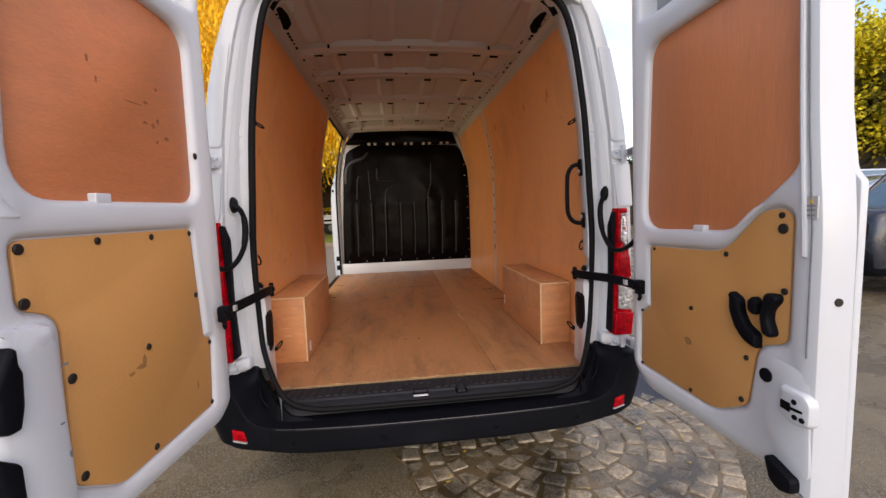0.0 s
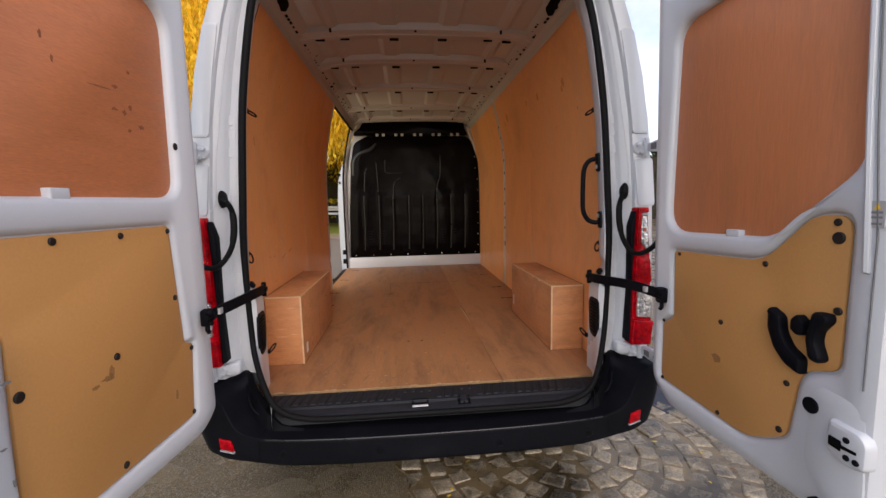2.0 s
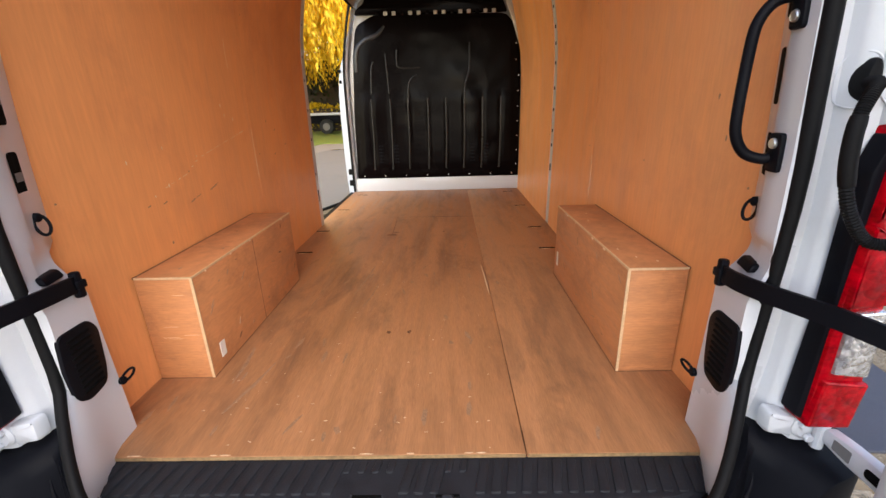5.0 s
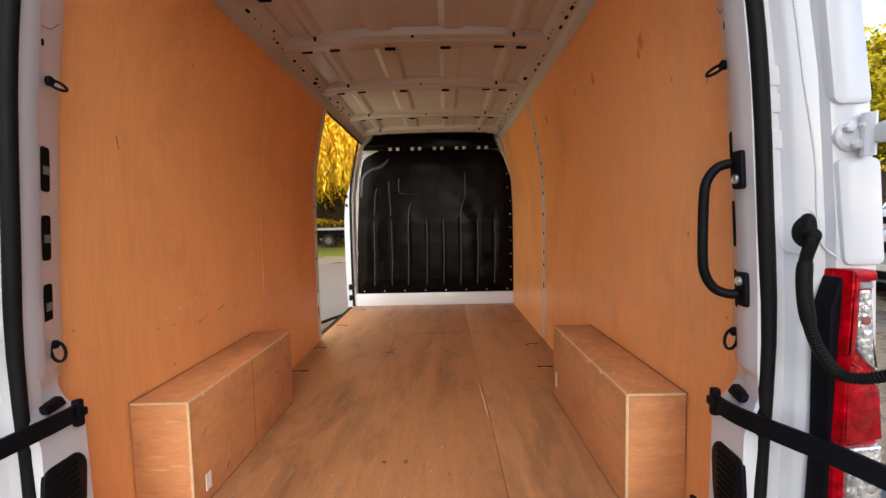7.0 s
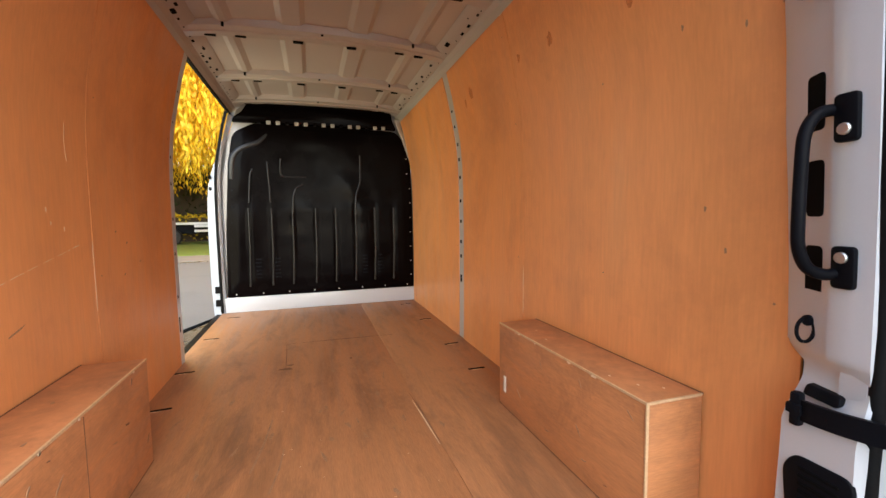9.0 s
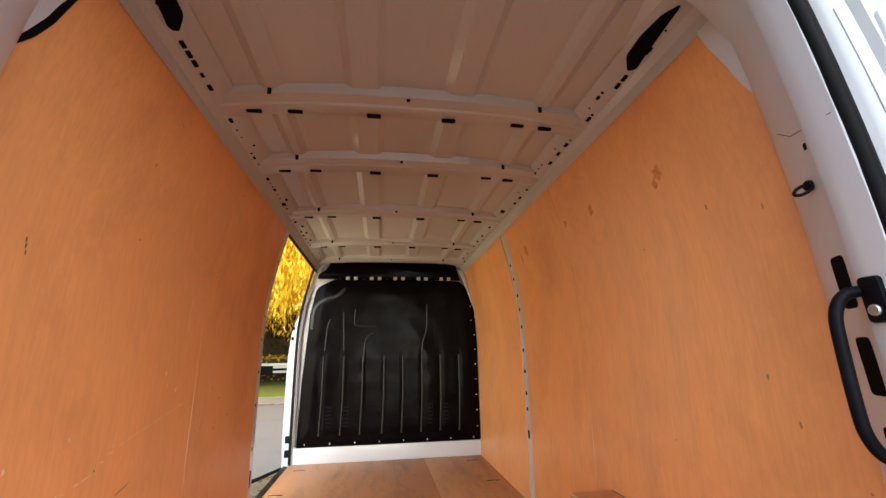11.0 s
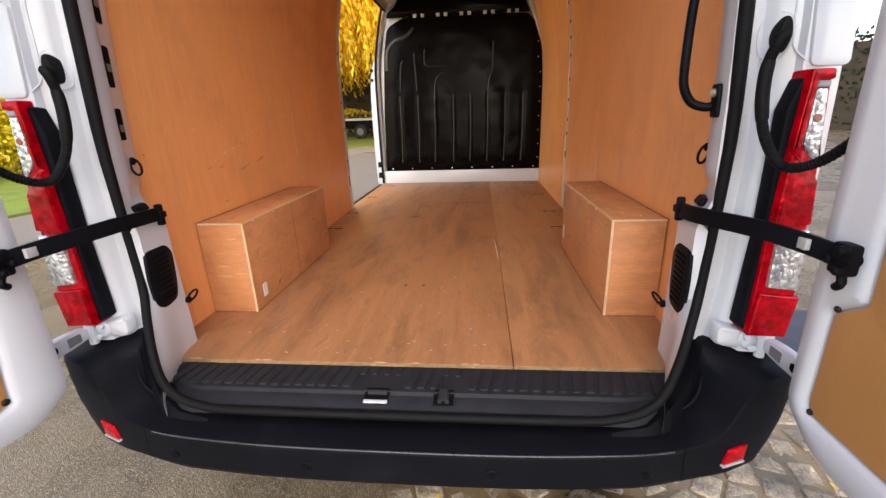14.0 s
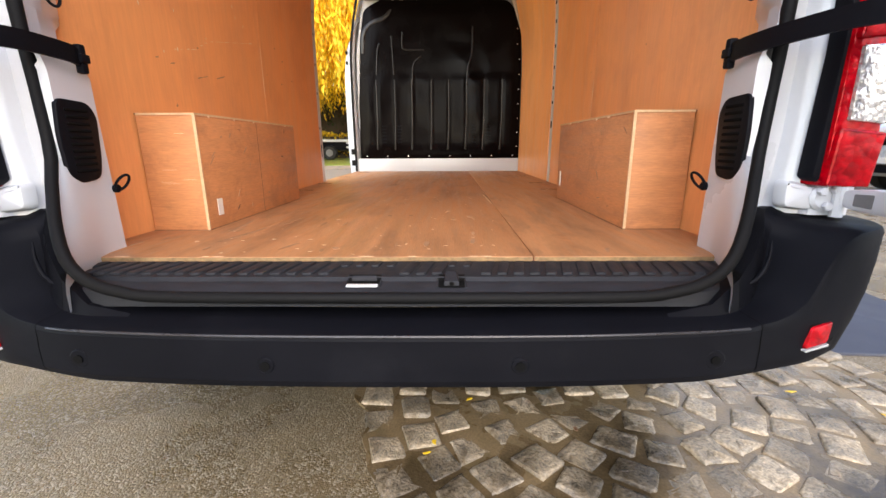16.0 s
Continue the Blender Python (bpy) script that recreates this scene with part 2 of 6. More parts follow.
COBBLE = material("granite sett", (0.35, 0.275, 0.185), 0.5, vary=0.75, scale=38, fine=120, bump=1.0, rnd=0.3, wear=(0.15, 0.098, 0.042), wear_amount=0.95, wear_scale=27, rough_vary=0.15, dirt_or_sheen=((0.42, 0.38, 0.32), 30, 0.5, (1, 1, 1)), wet=(2.6, 0.46, 0.62, 0.72))
# Base yellowed to carry the golden reflection on the wet joints.
MUD = material("wet sand joint", (0.215, 0.148, 0.075), 0.35, vary=0.35, scale=9, fine=130, bump=0.35, wear=(0.15, 0.105, 0.045), wear_amount=0.7, wear_scale=8, rough_vary=0.15, wet=(2.6, 0.46, 0.62, 0.7))
GRASS = material("grass", (0.19, 0.25, 0.03), 0.8, vary=0.4, scale=3, fine=60, bump=0.6)
CHIP = material("pale splintered wood", (0.74, 0.55, 0.36), 0.7, vary=0.15, scale=30, fine=120, bump=0.1)
SCUFF_SHADE = material("dark scuff and contact shade", (0.17, 0.075, 0.033), 0.6, vary=0.3, scale=40, fine=150, bump=0.05)
KNOT = material("plywood knot", (0.56, 0.18, 0.045), 0.5, vary=0.3, scale=60, fine=150, bump=0.05)
STAIN = material("rubbed hardboard", (0.30, 0.140, 0.048), 0.55, vary=0.3, scale=30, fine=150, bump=0.03)
GRIME = material("grey grime", (0.33, 0.185, 0.10), 0.6, vary=0.3, scale=30, fine=150, bump=0.05)
MAT_DARK = material("dark blue rubber", (0.035, 0.038, 0.055), 0.6, vary=0.2, scale=5, fine=200, bump=0.2)
GRIT = material("pale gravel road", (0.30, 0.25, 0.19), 0.7, vary=0.2, scale=3, fine=80, bump=0.4)
BARK = material("bark", (0.06, 0.045, 0.03), 0.9, vary=0.3, scale=10, stretch=(4, 4, 0.6), fine=50, bump=0.8)
# Base lightened and blued to hold the sky's reflection on the glass.
GLASS_DARK = material("car glass, sky reflection in colour", (0.10, 0.16, 0.20), 0.06, vary=0.1, bump=0, coat=1.0, rough_vary=0.02)
NAVY = material("dark blue car paint", (0.012, 0.015, 0.028), 0.25, vary=0.05, bump=0, coat=0.5)
SILVER_PAINT = material("pale silver car paint", (0.50, 0.53, 0.58), 0.25, metal=0.2, vary=0.05, bump=0, coat=0.8)
SILVER = material("silver plastic", (0.42, 0.42, 0.42), 0.35, vary=0.05, bump=0)


# Darker than the white skin: the unlit recess's shade is put in here.
BLANK = material("recess grey, shade in colour", (0.30, 0.305, 0.315), 0.55, vary=0.06, scale=3, fine=150, bump=0.02)
# Grey that puts seam and recess shade in colour; also rims and scratches.
INK_GREY = material("grey for seam shade, rims, scratches", (0.16, 0.16, 0.16), 0.8, bump=0)


def leafmat(name, col, rnd=0.35, trans=0.35):
    m = bpy.data.materials.new(name)
    m.use_nodes = True
    n, l = m.node_tree.nodes, m.node_tree.links
    b = n["Principled BSDF"]
    g = n.new("ShaderNodeNewGeometry")
    r = n.new("ShaderNodeMapRange")
    r.inputs["To Min"].default_value, r.inputs["To Max"].default_value = 1 - rnd, 1 + rnd
    l.new(g.outputs["Random Per Island"], r.inputs["Value"])
    s = n.new("ShaderNodeVectorMath")
    s.operation = "SCALE"
    s.inputs[0].default_value = col
    l.new(r.outputs["Result"], s.inputs["Scale"])
    l.new(s.outputs[0], b.inputs["Base Color"])
    b.inputs["Roughness"].default_value = 0.6
    t = n.new("ShaderNodeBsdfTranslucent")
    l.new(s.outputs[0], t.inputs["Color"])
    mx = n.new("ShaderNodeMixShader")
    mx.inputs[0].default_value = trans
    l.new(b.outputs[0], mx.inputs[1])
    l.new(t.outputs[0], mx.inputs[2])
    l.new(mx.outputs[0], n["Material Output"].inputs["Surface"])
    return m


LEAF_GOLD = leafmat("golden willow leaves", (0.92, 0.64, 0.04), 0.35, 0.5)
LEAF_GREEN = leafmat("olive green leaves", (0.60, 0.50, 0.022), 0.8, 0.4)
# Dark olive copy of the leaves; the crown's inner shade is this colour.
LEAF_INNER = leafmat("inner leaves, shade in colour", (0.11, 0.10, 0.012), 0.5, 0.2)
LEAF_HEDGE = leafmat("dark hedge leaves", (0.035, 0.055, 0.015))
LEAF_YELLOW = leafmat("yellow shrub leaves", (0.80, 0.62, 0.03))


# ---- building helpers ----
def mesh_of(bm, name, mat, smooth=0.0):
    me = bpy.data.meshes.new(name)
    bmesh.ops.recalc_face_normals(bm, faces=bm.faces)
    bm.to_mesh(me)
    bm.free()
    for m in (mat if isinstance(mat, (list, tuple)) else [mat]):
        me.materials.append(m)
    if smooth:
        for p in me.polygons:
            p.use_smooth = True
        me.set_sharp_from_angle(angle=radians(smooth))
    return me


def part(name, bm, mat, parent, label="", smooth=35.0):
    """Links a bmesh as one mesh object under a thing or a part."""
    ob = new(name, mesh_of(bm, name, mat, smooth))
    ob.parent = parent
    if label:
        ob["label"] = label
    return ob


def thing(name, label, category, group="", kind=""):
    return tagged(new(name), label, category, group, kind)


def single(name, bm, mat, label, category="", group="", kind="", smooth=35.0):
    return tagged(new(name, mesh_of(bm, name, mat, smooth)), label, category, group, kind)


def box(x0, x1, y0, y1, z0, z1, bev=0.0, bm=None, seg=2):
    own = bm is None
    bm = bm or bmesh.new()
    r = bmesh.ops.create_cube(bm, size=1.0)
    vs = r["verts"]
    for v in vs:
        v.co = Vector(((x0 + x1) / 2 + v.co.x * (x1 - x0), (y0 + y1) / 2 + v.co.y * (y1 - y0), (z0 + z1) / 2 + v.co.z * (z1 - z0)))
    if bev:
        es = list({e for v in vs for e in v.link_edges})
        bmesh.ops.bevel(bm, geom=es, offset=bev, segments=seg, affect="EDGES", profile=0.6)
    return bm


def rounded(pts, r, seg=4):
    """A closed outline with its corners rounded; r is one radius or one for each corner."""
    out = []
    n = len(pts)
    for i, p in enumerate(pts):
        rad = r[i] if isinstance(r, (list, tuple)) else r
        p, a, b = Vector(p), Vector(pts[i - 1]), Vector(pts[(i + 1) % n])
        da, db = (a - p), (b - p)
        k = min(rad, da.length * 0.45, db.length * 0.45)
        if k < 1e-4:
            out.append(p.copy())
            continue
        s, e = p + da.normalized() * k, p + db.normalized() * k
        for j in range(seg + 1):
            t = j / seg
            out.append(s * (1 - t) ** 2 + p * 2 * t * (1 - t) + e * t * t)
    return out


def shrink(loop, d):
    """The loop moved inwards by d."""
    n = len(loop)
    area = sum(loop[i].x * loop[(i + 1) % n].y - loop[(i + 1) % n].x * loop[i].y for i in range(n))
    s = 1 if area > 0 else -1
    out = []
    for i in range(n):
        t = (loop[(i + 1) % n] - loop[i - 1])
        if t.length < 1e-9:
            out.append(loop[i].copy())
            continue
        t.normalize()
        out.append(loop[i] + Vector((-t.y, t.x)) * s * d)
    return out


def ring(bm, loop, put, w):
    return [bm.verts.new(put(p.x, p.y, w)) for p in loop]


def bridge(bm, a, b):
    n = len(a)
    for i in range(n):
        bm.faces.new((a[i], a[(i + 1) % n], b[(i + 1) % n], b[i]))


def close(bm, loop):
    es = []
    for i in range(len(loop)):
        e = bm.edges.get((loop[i], loop[(i + 1) % len(loop)]))
        es.append(e or bm.edges.new((loop[i], loop[(i + 1) % len(loop)])))
    return es


def slab(loop, put, w0, w1, bev=0.0):
    """A flat plate of any outline between the depths w0 and w1, the w1 side with a rounded edge."""
    bm = bmesh.new()
    a = ring(bm, loop, put, w0)
    if bev:
        s = 1 if w1 > w0 else -1
        b = ring(bm, loop, put, w1 - s * bev)
        c = ring(bm, shrink(loop, bev * 0.35), put, w1 - s * bev * 0.3)
        d = ring(bm, shrink(loop, bev), put, w1)
        bridge(bm, a, b)
        bridge(bm, b, c)
        bridge(bm, c, d)
        top = d
    else:
        top = ring(bm, loop, put, w1)
        bridge(bm, a, top)
    bmesh.ops.triangle_fill(bm, use_beauty=True, edges=close(bm, top))
    bmesh.ops.triangle_fill(bm, use_beauty=True, edges=close(bm, a))
    return bm


def pressed(outer, holes, put, w_back, w_face, rim=0.02, lip=0.012):
    """A pressed sheet: a plate with rounded outer edge and sunk openings. holes: (loop, depth at which the sunk floor lies, or None)."""
    bm = bmesh.new()
    s = 1 if w_face > w_back else -1
    a = ring(bm, outer, put, w_back)
    b = ring(bm, outer, put, w_face - s * rim)
    c = ring(bm, shrink(outer, rim * 0.3), put, w_face - s * rim * 0.3)
    d = ring(bm, shrink(outer, rim), put, w_face)
    bridge(bm, a, b)
    bridge(bm, b, c)
    bridge(bm, c, d)
    es = close(bm, d)
    for loop, depth in holes:
        h0 = ring(bm, shrink(loop, -lip), put, w_face)
        es += close(bm, h0)
        h1 = ring(bm, shrink(loop, -lip * 0.35), put, w_face - s * lip * 0.35)
        h2 = ring(bm, loop, put, w_face - s * lip)
        bridge(bm, h0, h1)
        bridge(bm, h1, h2)
        h3 = ring(bm, loop, put, depth)
        bridge(bm, h2, h3)
        bmesh.ops.triangle_fill(bm, use_beauty=True, edges=close(bm, h3))
    bmesh.ops.triangle_fill(bm, use_beauty=True, edges=es)
    bmesh.ops.triangle_fill(bm, use_beauty=True, edges=close(bm, a))
    return bm


def tube(pts, r, n=10, bm=None, ridges=0.0, cap=True):
    bm = bm or bmesh.new()
    pts = [Vector(p) for p in pts]
    rings = []
    up = None
    for i, p in enumerate(pts):
        t = (pts[min(i + 1, len(pts) - 1)] - pts[max(i - 1, 0)]).normalized()
        if up is None:
            up = Vector((0, 0, 1)) if abs(t.z) < 0.9 else Vector((1, 0, 0))
        side = t.cross(up).normalized()
        up = side.cross(t).normalized()
        rr = r[i] if isinstance(r, (list, tuple)) else r
        rr *= 1 + (ridges if i % 2 else -ridges)
        rings.append([bm.verts.new(p + (side * math.cos(2 * math.pi * k / n) + up * math.sin(2 * math.pi * k / n)) * rr) for k in range(n)])
    for a, b in zip(rings, rings[1:]):
        bridge(bm, a, b)
    if cap:
        bm.faces.new(rings[0])
        bm.faces.new(rings[-1])
    return bm


def smooth_path(ctrl, n):
    """Catmull-Rom points through ctrl."""
    c = [Vector(p) for p in ctrl]
    c = [c[0] * 2 - c[1]] + c + [c[-1] * 2 - c[-2]]
    out = []
    for i in range(1, len(c) - 2):
        for j in range(n):
            t = j / n
            p0, p1, p2, p3 = c[i - 1], c[i], c[i + 1], c[i + 2]
            out.append(0.5 * ((2 * p1) + (p2 - p0) * t + (2 * p0 - 5 * p1 + 4 * p2 - p3) * t * t + (3 * p1 - p0 - 3 * p2 + p3) * t ** 3))
    out.append(c[-2].copy())
    return out


def disc(centre, normal, r, h, n=14, bev=0.0):
    bm = bmesh.new()
    q = Vector((0, 0, 1)).rotation_difference(Vector(normal)).to_matrix().to_4x4()
    m = Matrix.Translation(centre) @ q
    prof = [(r, 0), (r, h - bev), (r - bev, h)] if bev else [(r, 0), (r, h)]
    rings = [[bm.verts.new(m @ Vector((rr * math.cos(2 * math.pi * k / n), rr * math.sin(2 * math.pi * k / n), z))) for k in range(n)] for rr, z in prof]
    for a, b in zip(rings, rings[1:]):
        bridge(bm, a, b)
    bm.faces.new(rings[-1])
    bm.faces.new(rings[0])
    return bm


def sheet(profile, ys, thick, side):
    """A bent board: the profile (x, z) run along y over ys, given thickness away from the middle of the van."""
    bm = bmesh.new()
    grid = []
    for off in (0.0, thick):
        rows = []
        for y in ys:
            rows.append([bm.verts.new(((x + off) * side, y, z)) for x, z in profile])
        grid.append(rows)
    for rows in grid:
        for a, b in zip(rows, rows[1:]):
            for i in range(len(a) - 1):
                bm.faces.new((a[i], a[i + 1], b[i + 1], b[i]))
    g0, g1 = grid
    for e in (0, -1):
        for i in range(len(profile) - 1):
            bm.faces.new((g0[e][i], g0[e][i + 1], g1[e][i + 1], g1[e][i]))
        for i in range(len(ys) - 1):
            bm.faces.new((g0[i][e], g0[i + 1][e], g1[i + 1][e], g1[i][e]))
    return bm


def V(pts):
    return [Vector(p) for p in pts]


XY = lambda x, y, w: (x, y, w)
XZ = lambda x, z, w: (x, w, z)
YZ = lambda y, z, w: (w, y, z)


# ---- the van: shell ----
FLOOR = 0.56
WALL = [(0.862, 0.56), (0.866, 0.9), (0.868, 1.3), (0.866, 1.6), (0.862, 1.74), (0.848, 1.9), (0.82, 2.05), (0.79, 2.2), (0.765, 2.3), (0.748, 2.365)]
van = thing("van", "white panel van with both rear doors tied open", "van")

# opening of the tailgate, by half outline from the sill up to the roof
HALF = [(0.0, 0.522), (0.45, 0.524), (0.56, 0.534), (0.635, 0.558), (0.688, 0.602), (0.734, 0.672), (0.774, 0.752), (0.794, 0.85), (0.799, 1.2), (0.786, 1.45),
        (0.766, 1.75), (0.742, 1.95), (0.712, 2.13), (0.686, 2.25), (0.655, 2.32), (0.60, 2.362), (0.50, 2.385), (0.3, 2.402), (0.0, 2.412)]
OUTER = [(0.0, 0.47), (0.45, 0.473), (0.62, 0.48), (0.715, 0.515), (0.77, 0.585), (0.86, 0.695), (0.93, 0.77), (0.995, 0.85), (0.995, 1.2), (0.985, 1.45),
         (0.955, 1.75), (0.915, 1.95), (0.868, 2.13), (0.825, 2.25), (0.77, 2.345), (0.72, 2.392), (0.60, 2.416), (0.3, 2.432), (0.0, 2.440)]


def mirror_loop(half):
    return [Vector(p) for p in half] + [Vector((-x, z)) for x, z in half[-2:0:-1]]


def opening_y(z):
    """The rear face leans back towards the sill."""
    k = min(1.0, max(0.0, (0.86 - z) / 0.34))
    return -0.028 - 0.16 * k * k * (3 - 2 * k)


FRAME_F = ((0.05, 0.05), (0.0, 0.005), (0.06, 0.0), (0.30, 0.010), (0.345, -0.006), (0.37, -0.016), (0.55, -0.032), (0.575, -0.050), (0.62, -0.054), (0.93, -0.058), (0.985, -0.045), (1.0, -0.02), (1.0, 0.06))


def back_frame():
    """The white rear frame: outer corner, hinge face, step to the seal, inner return; it ends on the bumper."""
    bm = bmesh.new()
    pairs = [(Vector(a), Vector(b)) for a, b in zip(HALF, OUTER) if a[1] > 0.84]
    foot = [(Vector((0.770, 0.675)), Vector((0.985, 0.675))), (Vector((0.785, 0.76)), Vector((0.992, 0.76)))]
    pairs = foot + pairs
    pairs += [(Vector((-a.x, a.y)), Vector((-b.x, b.y))) for a, b in pairs[-2::-1]]
    rows = []
    for a, b in pairs:
        row = []
        for f, dy in FRAME_F:
            p = a.lerp(b, f)
            row.append(bm.verts.new((p.x, opening_y(max(0.86, p.y)) + dy, p.y)))
        rows.append(row)
    for a, b in zip(rows, rows[1:]):
        for i in range(len(a) - 1):
            bm.faces.new((a[i], a[i + 1], b[i + 1], b[i]))
    return bm


part("rear_frame", back_frame(), PAINT, van, "white painted rear door frame", 40)



def frame_y(x, z):
    """Where the rear face of the frame lies at a place."""
    side = [(a, b) for a, b in zip(HALF, OUTER) if a[1] > 0.84 and a[0] > 0.6]
    zs = [a[1] for a, b in side]
    h, o = (float(np.interp(z, zs, [q[k][0] for q in side])) for k in (0, 1))
    return opening_y(max(0.86, z)) + float(np.interp((x - h) / (o - h), [f for f, d in FRAME_F[1:-1]], [d for f, d in FRAME_F[1:-1]]))


# body side corner caps outside the channel, with the rolled seam and pressed pads between them and the seal
for s in (1, -1):
    for cap in ([(0.912, 1.366), (0.990, 1.366), (0.972, 1.575), (0.890, 1.575)], [(0.880, 1.678), (0.952, 1.678), (0.915, 1.92), (0.868, 2.11), (0.812, 2.11), (0.848, 1.92)]):
        part("corner_cap", slab([Vector((p.x * s, p.y)) for p in rounded(cap, 0.016)], XZ, -0.07, -0.0890, 0.0028), PAINT, van)
    line = [(0.905, 1.38), (0.890, 1.41), (0.882, 1.47), (0.877, 1.55), (0.871, 1.60), (0.862, 1.66), (0.850, 1.735), (0.834, 1.84), (0.806, 2.0), (0.776, 2.14)]
    seam = smooth_path([(x * s, frame_y(x, z) - 0.0015, z) for x, z in line], 4)
    part("panel_seam", tube(seam, 0.0019, 8), PAINT, van, "rolled white panel seam", 60)
    for x, z in ((0.812, 1.755), (0.818, 1.700), (0.822, 1.625), (0.828, 1.25), (0.830, 1.10)):
        y = frame_y(x, z)
        part("pressed_pad", slab([Vector((p.x * s, p.y)) for p in rounded([(x - 0.016, z - 0.020), (x + 0.016, z - 0.020), (x + 0.016, z + 0.020), (x - 0.016, z + 0.020)], 0.006)], XZ, y + 0.02, y - 0.0020, 0.0018), PAINT, van)
    part("hinge_block", slab([Vector((p.x * s, p.y)) for p in rounded([(0.835, 0.690), (0.905, 0.682), (0.905, 0.736), (0.832, 0.752)], 0.016)], XZ, -0.05, -0.084, 0.014), PAINT, van)

# rubber seal round the opening
seal_loop = mirror_loop(HALF)


def seal_out(x, z):
    """Shifts the seal outwards above the vents, further right, to fit the camera's view."""
    k = min(1.0, max(0.0, (z - 0.74) / 0.16)) * min(1.0, max(0.0, (2.34 - z) / 0.15))
    return math.copysign((0.013 if x > 0 else 0.004) * k, x)


seal_pts = [Vector((p.x + seal_out(p.x, p.y), opening_y(p.y) - 0.006, p.y)) for p in seal_loop]


def seal():
    bm = bmesh.new()
    n = len(seal_pts)
    dense = []
    for i in range(n):
        p0, p1, p2, p3 = seal_pts[i - 1], seal_pts[i], seal_pts[(i + 1) % n], seal_pts[(i + 2) % n]
        for j in range(3):
            t = j / 3
            dense.append(0.5 * ((2 * p1) + (p2 - p0) * t + (2 * p0 - 5 * p1 + 4 * p2 - p3) * t * t + (3 * p1 - p0 - 3 * p2 + p3) * t ** 3))
    rings = []
    m = len(dense)
    for i, p in enumerate(dense):
        t = (dense[(i + 1) % m] - dense[i - 1]).normalized()
        out = t.cross(Vector((0, 1, 0))).normalized()
        back = out.cross(t).normalized()
        row = []
        for k in range(10):
            a = 2 * math.pi * k / 10
            g = 0.82 + 0.22 * min(1.0, max(0.0, (p.z - 0.95) / 0.4))
            row.append(bm.verts.new(p + out * (0.003 + math.cos(a) * 0.0150 * g) + back * (math.sin(a) * 0.015 * g)))
        rings.append(row)
    for i in range(m):
        bridge(bm, rings[i], rings[(i + 1) % m])
    return bm


part("door_seal", seal(), RUBBER, van, "black rubber door seal", 60)

# outer skin: sides and roof, the near side cut open for the sliding door
skin = [(0.99, 0.36), (0.995, 0.62), (0.995, 1.2), (0.985, 1.45), (0.955, 1.75), (0.915, 1.95), (0.868, 2.13), (0.825, 2.25), (0.77, 2.345)]
part("side_panel", sheet(skin, [0.0, 1.2, 2.4, 3.85], 0.006, 1), PAINT, van)
part("side_panel", sheet(skin, [0.0, 1.2, 2.30], 0.006, -1), PAINT, van)
low = [(0.99, 0.36), (0.985, 0.50)]
part("door_sill", sheet(low, [2.30, 3.0, 3.85], 0.02, -1), BLACK, van)
ROOF = [(0.77, 2.345), (0.735, 2.415), (0.60, 2.452), (0.3, 2.492), (0.0, 2.50), (-0.3, 2.492), (-0.60, 2.452), (-0.735, 2.415), (-0.77, 2.345)]


def roof_skin():
    bm = bmesh.new()
    rows = [[bm.verts.new((x, y, z + dz)) for x, z in ROOF] for y, dz in ((-0.02, -0.062), (0.06, -0.05), (0.22, -0.012), (1.2, 0.02), (2.4, 0.025), (3.85, 0.0))]
    for a, b in zip(rows, rows[1:]):
        for i in range(len(a) - 1):
            bm.faces.new((a[i], a[i + 1], b[i + 1], b[i]))
    return bm


part("roof", roof_skin(), PAINT, van, "white painted steel roof")
# raised end caps at the rear roof corners
for s in (1, -1):
    lp = rounded([(0.61, 2.368), (0.755, 2.29), (0.768, 2.33), (0.752, 2.382), (0.724, 2.400), (0.692, 2.396)], 0.012)
    part("roof_corner", slab([Vector((p.x * s, p.y)) for p in lp], XZ, 0.06, -0.075, 0.008), PAINT, van)

# roof lining inside: rails with holes, cross bows, ribbed panels
def roof_panel():
    bm = bmesh.new()
    xs = [-0.72, -0.66, -0.56, -0.53, -0.50, -0.47, -0.28, -0.255, -0.225, -0.16, -0.135, -0.11, 0.09, 0.115, 0.145, 0.225, 0.25, 0.275, 0.47, 0.50, 0.53, 0.56, 0.66, 0.72]
    def zz(x):
        z = 2.462 - 0.035 * (abs(x) / 0.7) ** 3
        for c in (-0.515, -0.19, 0.185, 0.515):
            w = 0.06 if abs(c) < 0.4 else 0.03
            if abs(x - c) < w:
                z -= 0.015
        return z
    rows = [[bm.verts.new((x, y, zz(x))) for x in xs] for y in (0.14, 0.8, 1.5, 2.2, 3.0, 3.71)]
    for a, b in zip(rows, rows[1:]):
        for i in range(len(a) - 1):
            bm.faces.new((a[i], a[i + 1], b[i + 1], b[i]))
    return bm


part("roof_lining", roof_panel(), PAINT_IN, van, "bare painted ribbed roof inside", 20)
BOWS = [(0.755, 0.89), (1.27, 1.42), (2.0, 2.14), (2.78, 2.92), (3.40, 3.56)]
